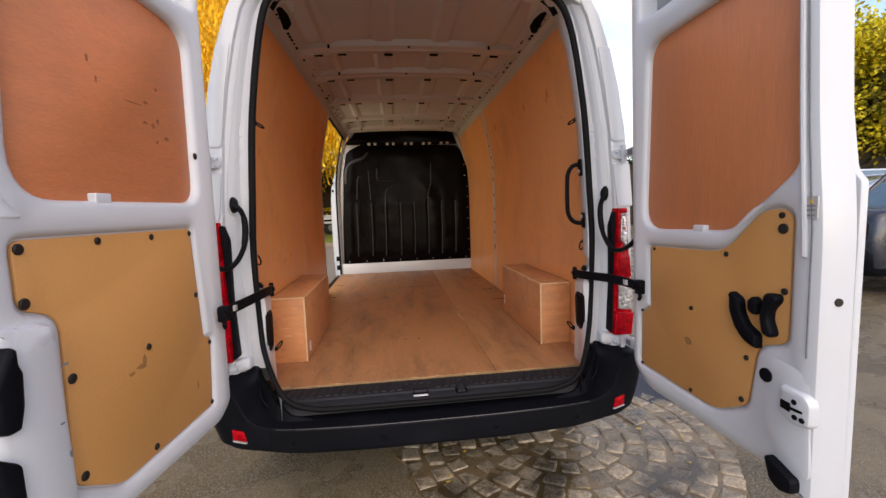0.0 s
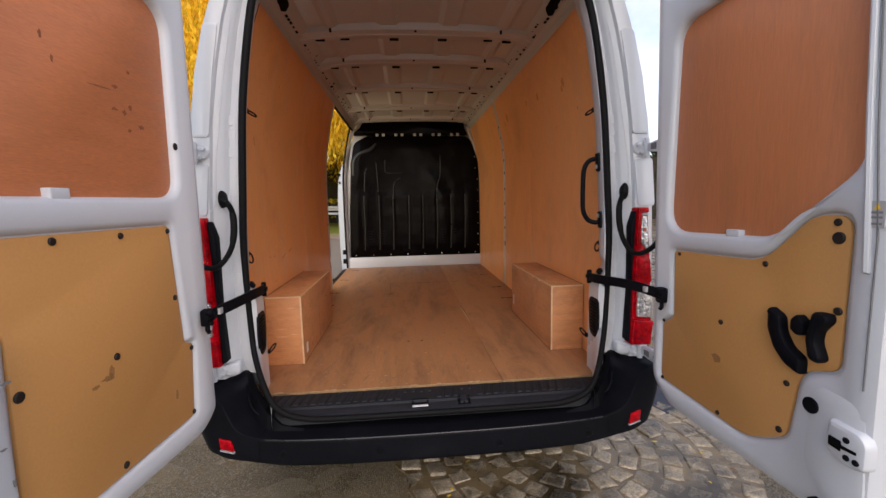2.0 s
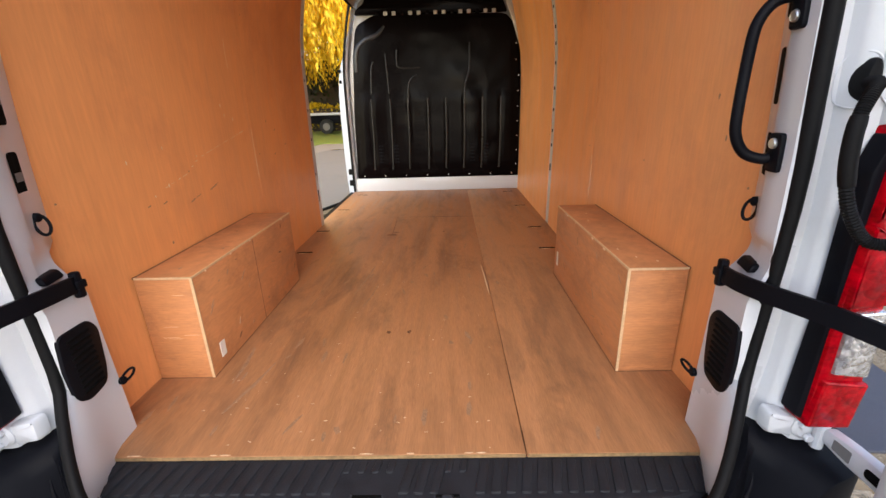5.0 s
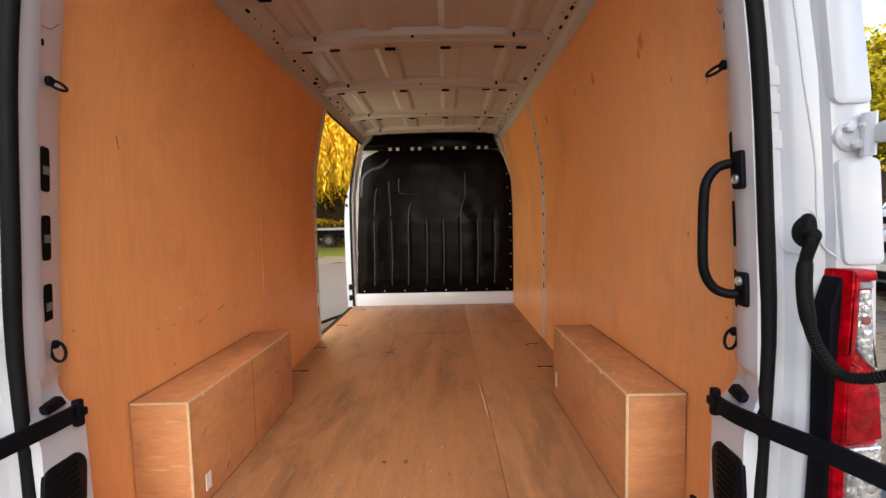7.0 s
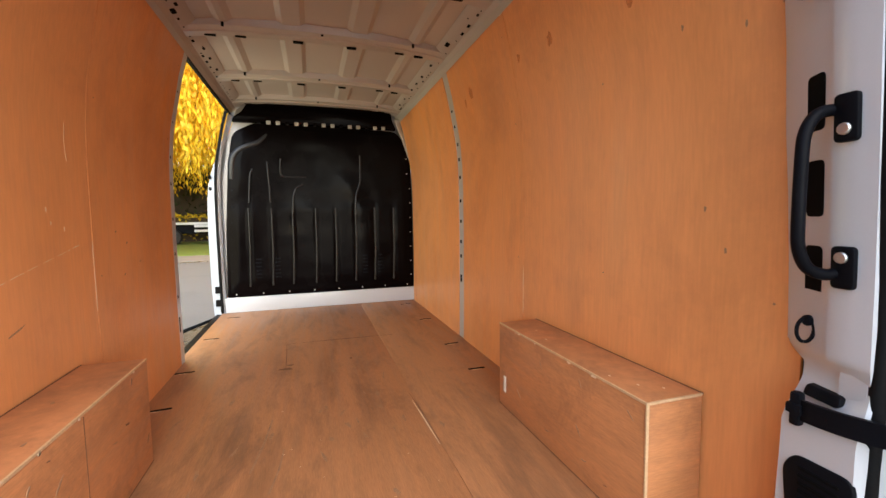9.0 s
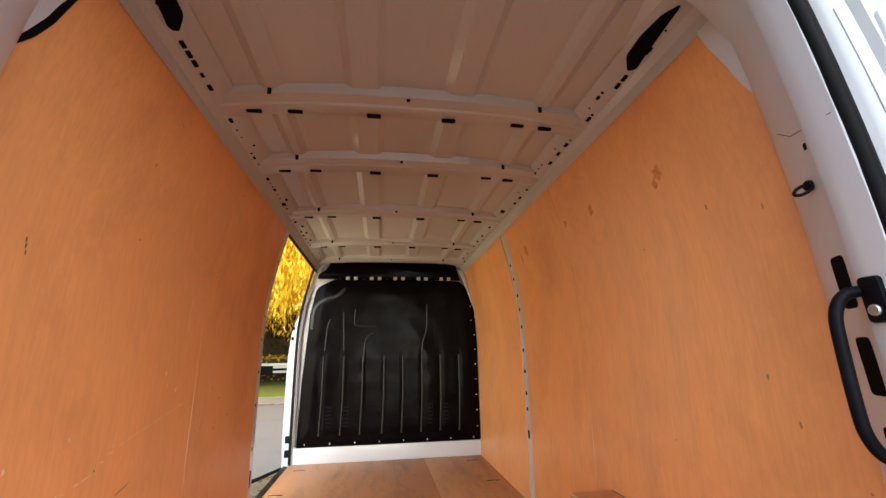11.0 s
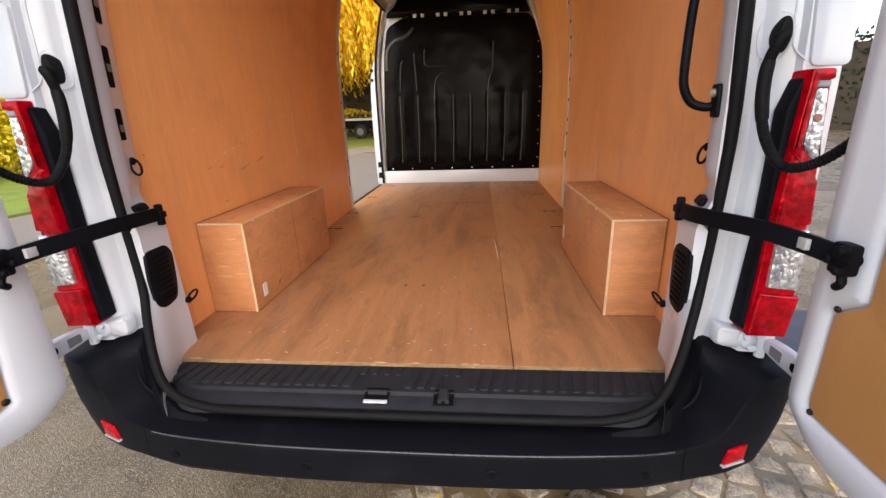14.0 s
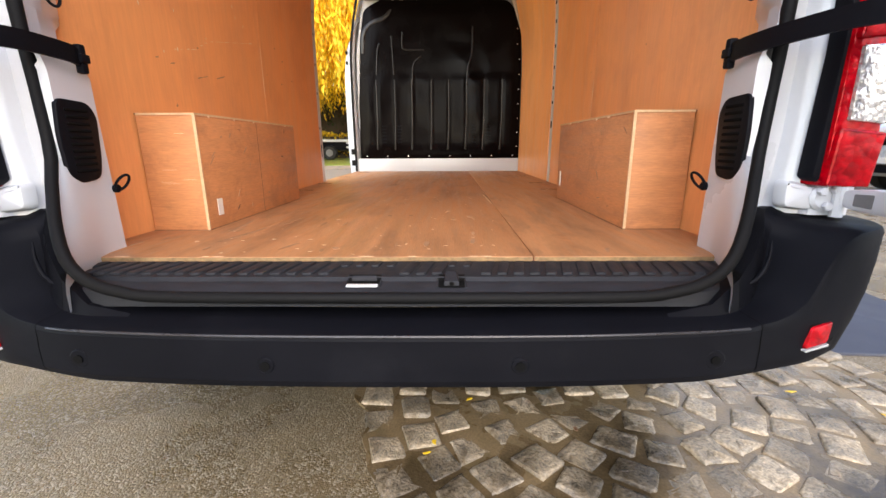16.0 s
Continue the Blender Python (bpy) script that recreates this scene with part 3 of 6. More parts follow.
for y0, y1 in BOWS:
    bm = bmesh.new()
    rows = []
    for y, dz in ((y0 - 0.012, 0.036), (y0, 0.0), (y0 + 0.05, -0.004), (y0 + 0.056, -0.010), (y1 - 0.03, -0.010), (y1, -0.002), (y1 + 0.012, 0.036)):
        rows.append([bm.verts.new((x, y + 0.03 * (abs(x) / 0.7) ** 2, 2.425 - 0.022 * (abs(x) / 0.7) ** 4 + dz)) for x in (-0.72, -0.66, -0.55, -0.4, -0.2, 0, 0.2, 0.4, 0.55, 0.66, 0.72)])
    for a, b in zip(rows, rows[1:]):
        for i in range(len(a) - 1):
            bm.faces.new((a[i], a[i + 1], b[i + 1], b[i]))
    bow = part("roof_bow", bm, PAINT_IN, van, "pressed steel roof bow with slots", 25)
    for x in (-0.60, -0.45, -0.15, 0.15, 0.44, 0.56):
        lp = rounded([(x - 0.028, y1 - 0.028), (x + 0.028, y1 - 0.028), (x + 0.028, y1 - 0.010), (x - 0.028, y1 - 0.010)], 0.006)
        part("slot", slab(lp, XY, 2.426, 2.4085 + (-0.003 if abs(x) < 0.5 else -0.011)), DARK, bow)
    for x in (-0.52, -0.02, 0.50):
        lp = rounded([(x - 0.007, y0 + 0.006), (x + 0.007, y0 + 0.006), (x + 0.007, y0 + 0.013), (x - 0.007, y0 + 0.013)], 0.003)
        part("slot", slab(lp, XY, 2.43, 2.413 + (0.002 if abs(x) < 0.4 else -0.005)), DARK, bow)
for s in (1, -1):
    rail = [(0.645, 2.43), (0.668, 2.412), (0.690, 2.402), (0.722, 2.392), (0.742, 2.372), (0.752, 2.335)]
    bm = bmesh.new()
    rows = [[bm.verts.new((x * s, y, z)) for x, z in rail] for y in (0.02, 1.0, 2.0, 2.9, 3.66)]
    for a, b in zip(rows, rows[1:]):
        for i in range(len(a) - 1):
            bm.faces.new((a[i], a[i + 1], b[i + 1], b[i]))
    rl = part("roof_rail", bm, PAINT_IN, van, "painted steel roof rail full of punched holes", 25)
    rr = random.Random(5 + s)
    y = 0.30
    while y < 3.5:
        if abs(y - 1.88) < 0.05:
            ln, wd = 0.05, 0.022
        else:
            ln, wd = rr.choice([(0.008, 0.007), (0.022, 0.010), (0.032, 0.013), (0.010, 0.010), (0.006, 0.006)])
        cx, cz = rr.choice([(0.706, 2.397), (0.706, 2.397), (0.680, 2.406)])
        lp = rounded([(-ln / 2, -wd / 2), (ln / 2, -wd / 2), (ln / 2, wd / 2), (-ln / 2, wd / 2)], wd * 0.3)
        put = (lambda cx, cz, y, s: lambda u, v, w: ((cx + v) * s, y + u, cz - v * 0.33 - w))(cx, cz, y, s)
        part("hole", slab(lp, put, -0.004, 0.0016), DARK, rl)
        y += ln / 2 + rr.choice([0.026, 0.04, 0.055, 0.08])
    # the large corner cut-out next to the tailgate
    lp = rounded([(0.21, 0.690), (0.26, 0.668), (0.351, 0.660), (0.433, 0.664), (0.482, 0.695), (0.461, 0.715), (0.401, 0.707), (0.325, 0.700)], 0.012)
    put = (lambda s: lambda u, v, w: (v * s, u, 2.402 - (v - 0.69) * 0.33 - w))(s)
    part("cut_out", slab(lp, put, -0.006, 0.004), DARK, rl)

# inner reveal of the opening: pillars and header in one pressing
def half_x(z):
    side = [p for p in HALF if p[1] > 0.84 and p[0] > 0.6]
    return float(np.interp(z, [p[1] for p in side], [p[0] for p in side]))


PILLAR_Y = [-0.034, 0.038, 0.046, 0.175]
PILLAR_X = {1: [-0.006, 0.000, 0.006, 0.078], -1: [0.000, 0.010, 0.017, 0.078]}


def reveal_x(y, z, s=-1):
    """The pillar's inner face: a pale strip beside the seal, then a step back to the slotted strip."""
    k = min(1.0, max(0.0, (z - 0.985) / 0.10))
    k = k * k * (3 - 2 * k)
    deep = float(np.interp(y, PILLAR_Y, PILLAR_X[s]))
    plain = float(np.interp(y, [-0.034, 0.175], [-0.003, 0.072]))
    m = min(1.0, max(0.0, (z - 1.10) / 0.03))
    return (0.770 + 0.1 * y) * (1 - k) + (half_x(z) + plain + (deep - plain) * m) * k


def on_pillar(s):
    return lambda y, z, w: (s * (reveal_x(y, z, s) - w), y, z)


REVEAL_Y = [-0.034, -0.028, 0.0, 0.038, 0.046, 0.08, 0.128, 0.174, 0.175]


def reveal():
    bm = bmesh.new()
    rows, lrows = [], []
    for z in (0.49, 0.53, 0.555, 0.6, 0.7, 0.8, 0.9, 0.97, 0.99, 1.01, 1.03, 1.05, 1.07, 1.085, 1.10, 1.12, 1.13, 1.14, 1.3, 1.45, 1.6, 1.75, 1.85, 1.95, 2.04, 2.13, 2.19, 2.25):
        row, lrow = [], []
        end = float(np.interp(z, [0.49, 0.95, 1.10, 1.14], [0.117, 0.100, 0.102, 0.175]))
        foot = 1 - min(1.0, max(0.0, (z - 1.0) / 0.13))
        lip = float(np.interp(z, [p[1] for p in HALF[4:10]], [p[0] for p in HALF[4:10]]))
        for i, y in enumerate(REVEAL_Y):
            yy = min(y, end - 0.001 * (8 - i)) if i > 4 else y
            w = (0.0, 0.0, 0.0, 0.0, 0.0, 0.0, 0.0, -0.012 * (1 - foot) - 0.004 * foot, -0.04 - 0.05 * foot)[i]
            xr, xl = reveal_x(yy, z, 1) - w, reveal_x(yy, z) - w
            if i == 0:
                xr, xl = max(xr + 0.006, lip * foot), max(xl + 0.006, lip * foot)
            if z < 0.80 and i < 4:
                # the foot sweeps in along the seal down to the sill
                f = (0.0, 0.25, 0.6, 0.9)[i]
                fade = min(1.0, (0.80 - z) / 0.08)
                xr = xl = xr + ((lip - 0.004) + (0.772 - lip + 0.004) * f - xr) * fade
                yy = yy + (opening_y(z) * (1 - f) + 0.03 * f - yy) * fade
            row.append(Vector((xr, yy, z)))
            lrow.append(Vector((-xl, yy, z)))
        rows.append(row)
        lrows.append(lrow)
    over = [p for p in HALF if p[1] > 2.26]
    for n, (x, z) in enumerate(over):
        a = Vector(HALF[HALF.index((x, z)) - 1])
        b = Vector(over[n + 1]) if n + 1 < len(over) else Vector((-over[-2][0], over[-2][1]))
        t = (b - a).normalized()
        nr = Vector((t.y, -t.x)) * -1
        if nr.y < 0:
            nr = -nr
        row = []
        for i, y in enumerate(REVEAL_Y):
            off = 0.006 + 0.25 * min(y, 0.136) + (0.012 if i == 7 else 0.04 if i == 8 else 0.006 if i == 0 else 0)
            row.append(Vector((x + nr.x * off, y, z + nr.y * off)))
        rows.append(row)
        lrows.append([Vector((-v.x, v.y, v.z)) for v in row])
    full = rows + lrows[-2::-1]
    vs = [[bm.verts.new(v) for v in r] for r in full]
    for a, b in zip(vs, vs[1:]):
        for i in range(len(a) - 1):
            bm.faces.new((a[i], a[i + 1], b[i + 1], b[i]))
    return bm


frame_in = part("door_reveal", reveal(), PAINT, van, "white inner pillars and header of the tailgate opening", 45)
for x in (-0.062, 0.141):
    k = part("catch", box(x - 0.035, x + 0.035, 0.03, 0.08, 2.405, 2.43, 0.005), BLACK, van, "black door catch under the roof edge")
    part("claw", box(x - 0.012, x + 0.012, 0.02, 0.06, 2.388, 2.41, 0.004), BLACK, k)
part("roof_edge_lamp", box(-0.075, 0.08, -0.10, -0.06, 2.418, 2.436, 0.006), BLACK, van, "small dark lamp strip on the roof edge")

# slots, vents and eyes on the pillars
for s in (1, -1):
    put = on_pillar(s)
    y0 = 0.059 if s > 0 else 0.051
    for z0, z1 in ((1.558, 1.662), (1.396, 1.503), (1.234, 1.340)):
        sl = part("slot", slab(rounded([(y0, z0), (y0 + 0.042, z0), (y0 + 0.042, z1), (y0, z1)], 0.011), put, -0.004, 0.0012), DARK, frame_in, "dark slot through the pillar")
        if s < 0:
            # Bracket coloured grey for the shade inside the slot.
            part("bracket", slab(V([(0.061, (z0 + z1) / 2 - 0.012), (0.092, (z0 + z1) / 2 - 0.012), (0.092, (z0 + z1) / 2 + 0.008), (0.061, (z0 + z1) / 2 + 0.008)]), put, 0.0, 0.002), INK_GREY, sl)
    part("slot", slab(rounded([(0.050, 1.884), (0.060, 1.884), (0.060, 1.898), (0.050, 1.898)], 0.002), put, -0.004, 0.0012), DARK, frame_in)
    # Thin grey tube; the pillar seam's shade is in its colour.
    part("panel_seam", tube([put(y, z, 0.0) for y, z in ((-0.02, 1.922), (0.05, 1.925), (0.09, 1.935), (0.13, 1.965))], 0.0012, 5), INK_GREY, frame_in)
    lp = rounded([(-0.030, 0.935), (0.068, 0.932), (0.090, 0.90), (0.080, 0.80), (0.066, 0.750), (0.0, 0.742), (-0.034, 0.765), (-0.040, 0.85)], 0.02)
    v = part("vent", slab(lp, put, -0.004, 0.006, 0.004), BLACK, frame_in, "black plastic air vent")
    for i in range(10):
        z = 0.768 + i * 0.0155
        part("slat", slab(rounded([(-0.012, z), (0.058, z), (0.058, z + 0.007), (-0.012, z + 0.007)], 0.003), put, 0.004, 0.0085, 0.0015), DARK, v)
    for y, z, dx, dy, dz in ((0.080, 1.815, 0.80, -0.10, -0.60), (0.085, 1.19, 0.25, -0.05, -0.97), (0.110, 0.720, 0.55, 0.20, 0.80)):
        e = tagged(new("lashing_ring"), label="black lashing eye with a loose ring")
        e.parent = frame_in
        base = Vector(put(y, z, 0.0))
        part("eye_base", disc(base, (-s, 0, 0), 0.011, 0.013, 12, 0.003), BLACK, e)
        d = Vector((-s * dx, dy, dz)).normalized()
        across = d.cross(Vector((-s * 0.5, 0.85, 0.1))).cross(d).normalized()
        c = base + Vector((-s * 0.010, 0, 0)) + d * 0.019
        part("ring", tube([c + d * 0.024 * math.cos(a) + across * 0.013 * math.sin(a) for a in [2 * math.pi * i / 18 for i in range(19)]], 0.0036, 7, cap=False), BLACK, e)
    # corner cut-outs of the header
    path = [(0.672, 2.302), (0.645, 2.345), (0.60, 2.376), (0.545, 2.392)]
    bm = bmesh.new()
    rows = [[bm.verts.new((x * s, y, z + 0.25 * y * 0.8 - 0.001)) for y in (0.035, 0.05, 0.085, 0.10)] for x, z in path]
    for a, b in zip(rows, rows[1:]):
        for i in range(3):
            bm.faces.new((a[i], a[i + 1], b[i + 1], b[i]))
    part("cut_out", bm, DARK, frame_in)

# grab handle on the right pillar
hp = smooth_path([(0.795, 0.037, 1.590), (0.775, 0.045, 1.594), (0.748, 0.054, 1.585), (0.728, 0.057, 1.555), (0.722, 0.057, 1.51), (0.722, 0.057, 1.39), (0.728, 0.057, 1.345), (0.748, 0.054, 1.312), (0.775, 0.043, 1.300), (0.795, 0.035, 1.303)], 5)
hp = [p + Vector((-0.003, -0.007, -0.009)) for p in hp]
grab = part("grab_handle", tube(hp, 0.0108, 12), BLACK, van, "black tubular grab handle", 60)
for z0, z1, zb in ((1.526, 1.609, 1.548), (1.266, 1.343, 1.323)):
    pl = part("mounting_plate", slab(rounded([(-0.003, z0), (0.035, z0), (0.035, z1), (-0.003, z1)], 0.009), on_pillar(1), -0.002, 0.010, 0.004), BLACK, grab)
    part("bolt", disc(on_pillar(1)(0.016, zb, 0.009), (-1, 0, 0), 0.0105, 0.007, 10, 0.002), STEEL, pl, "steel bolt")

# sill tread and latch pockets
bm = bmesh.new()
prof = [(0.03, 0.548), (-0.118, 0.546), (-0.126, 0.538), (-0.160, 0.535), (-0.172, 0.528), (-0.178, 0.50)]
rows = []
for x in np.linspace(-0.79, 0.79, 45):
    lift = max(0.0, abs(x) - 0.60) ** 2 * 1.2
    rows.append([bm.verts.new((x, y + lift * 2.2 * (1 if y < 0 else 0), z + (0.0 if y > -0.12 else lift * 0.25))) for y, z in prof])
for a, b in zip(rows, rows[1:]):
    for i in range(len(a) - 1):
        bm.faces.new((a[i], a[i + 1], b[i + 1], b[i]))
sill = part("sill_tread", bm, TREAD, van, "black ribbed plastic loading sill", 30)
i = 0
x = -0.77
while x < 0.78:
    if not (-0.15 < x < -0.02 or 0.07 < x < 0.16):
        lean = 0.02
        lp = rounded([(x, -0.105), (x + 0.024, -0.105), (x + 0.024 + lean, -0.008), (x + lean, -0.008)], 0.006)
    else:
        lp = rounded([(x, -0.045), (x + 0.018, -0.045), (x + 0.025, -0.008), (x + 0.007, -0.008)], 0.006)
    part("tread_rib", slab(lp, XY, 0.545, 0.5515, 0.002), TREAD, sill)
    x += 0.0365
def on_sill(x, y, w):
    q = prof[::-1]
    return (x, y, float(np.interp(y, [p[0] for p in q], [p[1] for p in q])) + w)


for (x0, x1) in ((-0.112, -0.040), (0.086, 0.144)):
    grid = rounded([(x0, -0.160), (x1, -0.160), (x1, -0.126), (x1, -0.106), (x0, -0.106), (x0, -0.126)], 0.004)
    pk = part("latch_pocket", slab(grid, on_sill, -0.004, 0.0015, 0.001), DARK, sill, "black striker pocket in the sill")
    for xa, xb in ((x0 - 0.003, x0 + 0.001), (x1 - 0.001, x1 + 0.003)):
        part("pocket_rim", slab(V([(xa, -0.161), (xb, -0.161), (xb, -0.126), (xb, -0.106), (xa, -0.106), (xa, -0.126)]), on_sill, -0.002, 0.003, 0.001), TREAD, pk)
    if x0 < 0:
        # White paint on the metal lip imitates the sky reflected in it.
        part("chrome_lip", slab(rounded([(x0 + 0.002, -0.1595), (x1 - 0.002, -0.1595), (x1 - 0.002, -0.1475), (x0 + 0.002, -0.1475)], 0.003), on_sill, 0.0, 0.0045, 0.002), PAINT, pk, "striker lip, white for the sky's reflection")
        part("striker", slab(rounded([(x0 + 0.008, -0.127), (x1 - 0.008, -0.127), (x1 - 0.008, -0.120), (x0 + 0.008, -0.120)], 0.002), on_sill, 0.0, 0.007, 0.002), TREAD, pk)
    else:
        xm = (x0 + x1) / 2
        part("striker", slab(rounded([(xm - 0.017, -0.153), (xm + 0.017, -0.153), (xm + 0.013, -0.112), (xm - 0.013, -0.112)], 0.004), on_sill, 0.0, 0.012, 0.005), TREAD, pk)
        part("striker_hole", disc((xm, -0.1535, 0.542), (0, -1, 0), 0.005, 0.001, 10), DARK, pk)

# bumper
BUMP = [(0.0, -0.271), (0.2, -0.270), (0.4, -0.264), (0.6, -0.249), (0.70, -0.233), (0.78, -0.216), (0.84, -0.203), (0.89, -0.184), (0.93, -0.155), (0.962, -0.112), (0.982, -0.05), (0.992, 0.06), (0.995, 0.30)]
INNER = [(0.0, -0.19, 0.482), (0.55, -0.188, 0.487), (0.65, -0.182, 0.506), (0.71, -0.165, 0.556), (0.755, -0.135, 0.605), (0.795, -0.095, 0.645), (0.822, -0.05, 0.684), (0.86, -0.03, 0.69), (0.93, 0.0, 0.69), (0.97, 0.06, 0.69), (0.975, 0.30, 0.69)]


def along(table, key, xs):
    return [float(np.interp(key, xs, [row[k] for row in table])) for k in range(len(table[0]))]


RIDGE = [(0.0, 0.475), (0.70, 0.476), (0.727, 0.481), (0.770, 0.487), (0.797, 0.498), (0.826, 0.520), (0.845, 0.553), (0.858, 0.592), (0.870, 0.630), (0.885, 0.655), (0.91, 0.662), (1.0, 0.662)]


def flare(x, z):
    """How far the corner leans outwards with height."""
    k = min(1.0, max(0.0, (x - 0.845) / 0.085))
    h = min(1.0, max(0.0, (z - 0.355) / 0.26))
    return 0.062 * k * k * (3 - 2 * k) * (1 - (1 - h) ** 1.8)


def bumper_piece(pts, side):
    bm = bmesh.new()
    rows = []
    keys_out = [0.0]
    for (x0, y0), (x1, y1) in zip(BUMP, BUMP[1:]):
        keys_out.append(keys_out[-1] + math.hypot(x1 - x0, y1 - y0))
    keys_in = [0.0, 0.55, 0.66, 0.73, 0.79, 0.85, 0.91, 0.96, 1.03, 1.12, keys_out[-1]]
    for x, y in pts:
        key = min(range(0, 1300), key=lambda k: (np.interp(k / 1000, keys_out, [p[0] for p in BUMP]) - x) ** 2 + (np.interp(k / 1000, keys_out, [p[1] for p in BUMP]) - y) ** 2) / 1000
        inx, iny, top = along(INNER, key, keys_in)
        k = min(1.0, max(0.0, (key - 0.74) / 0.30))
        k = k * k * (3 - 2 * k)
        lip = float(np.interp(x, [p[0] for p in RIDGE], [p[1] for p in RIDGE]))
        base = 0.366 + 0.018 * max(0, (x - 0.6)) / 0.3
        xo = x + flare(x, lip)
        ledge = min(1.0, max(0.0, (x - 0.862) / 0.03))
        low = (lip + top) / 2 - 0.045 * k
        m = Vector((xo + (inx - xo) * 0.45, y + (iny - y) * 0.45 + 0.035 * k * (1 - ledge), (lip + 0.004) * (1 - k) + (low * (1 - ledge) + (lip + 0.004) * ledge) * k))
        m2 = Vector((xo + (inx - xo) * 0.85, y + (iny - y) * 0.85 + 0.03 * k * (1 - ledge), (lip + 0.009) * (1 - k) + ((lip + (top - lip) * 0.7 - 0.025) * (1 - ledge) + (lip + 0.012) * ledge) * k))
        face = [(x + flare(x, z), y + (0.002 if f > 0.5 else 0.0), z) for f, z in ((f, base + 0.015 + (lip - 0.010 - base - 0.015) * f) for f in (0.0, 0.25, 0.5, 0.75, 1.0))]
        rows.append([bm.verts.new((vx * side, vy, vz)) for vx, vy, vz in (
            (x * 0.97, y + 0.10, base - 0.02), (x * 0.985, y + 0.03, base - 0.012), (x, y + 0.006, base), *face,
            (xo * 0.999, y + 0.005, lip - 0.002), (xo * 0.996, y + 0.012, lip + 0.001), tuple(m), tuple(m2), (inx, iny, top), (inx, iny + 0.05, top))])
    for a, b in zip(rows, rows[1:]):
        for i in range(len(a) - 1):
            bm.faces.new((a[i], a[i + 1], b[i + 1], b[i]))
    return bm


fine = smooth_path([(x, y, 0) for x, y in BUMP], 4)
mid_pts = [(p.x, p.y) for p in fine if p.x <= 0.722] + [(0.7262, -0.2276)]
cor_pts = [(0.7285, -0.2272)] + [(p.x, p.y) for p in fine if p.x > 0.735]
bump = tagged(new("rear_bumper"), label="black plastic rear bumper with step")
bump.parent = van
part("bumper_centre", bumper_piece(mid_pts, 1), BLACK, bump, "", 20)
part("bumper_centre", bumper_piece(mid_pts, -1), BLACK, bump, "", 20)
for s in (1, -1):
    # Added tube along the lip, coloured lighter as its highlight.
    part("lip_highlight", tube([(x * s, y + 0.0035, 0.4745) for x, y in mid_pts if x < 0.70], 0.0028, 6), LIP, bump)
    # Added near-black piece fills the bumper joint so its gap stays dark.
    part("joint_backing", bumper_piece([(0.718, -0.2265), (0.727, -0.2240), (0.736, -0.2215)], s), DARK, bump, "", 30)
    part("bumper_corner", bumper_piece(cor_pts, s), BLACK, bump, "", 30)
    put = (lambda s: lambda u, v, w: (s * (0.862 + u * 0.95 + w * 0.3), -0.194 + u * 0.30 - w * 0.95, v))(s)
    part("reflector", slab(rounded([(-0.034, 0.420), (0.028, 0.425), (0.034, 0.473), (-0.024, 0.466)], 0.006), put, -0.02, 0.009, 0.004), RED, bump, "red rear reflector")
    part("reflector_recess", slab(rounded([(-0.032, 0.419), (0.052, 0.426), (0.056, 0.478), (-0.026, 0.470)], 0.008), put, -0.02, 0.0035, 0.002), DARK, bump)
    fin = smooth_path([(0.718 * s, -0.148, 0.532), (0.748 * s, -0.146, 0.541), (0.770 * s, -0.143, 0.562), (0.783 * s, -0.138, 0.592), (0.790 * s, -0.128, 0.628)], 4)
    part("corner_fin", tube(fin, [0.0015 + 0.0035 * math.sin(math.pi * i / (len(fin) - 1)) for i in range(len(fin))], 8), BLACK, bump, "moulded fin beside the seal", 60)
    # Thin silver strip painted as the highlight on the reflector's bottom edge.
    part("reflector_highlight", slab(rounded([(-0.036, 0.415), (0.028, 0.420), (0.029, 0.4245), (-0.036, 0.4195)], 0.001), put, -0.02, 0.011), SILVER, bump)
    for x, y in ((0.245, -0.2695), (0.63, -0.2445)):
        d = part("parking_sensor", disc((x * s, y + 0.006, 0.416), (0, -1, 0), 0.017 if x < 0.5 else 0.02, 0.009, 16, 0.002), BLACK, bump, "round parking sensor")
        part("sensor_face", disc((x * s, y - 0.003, 0.416), (0, -1, 0), 0.009, 0.003, 14), DARK, bump)

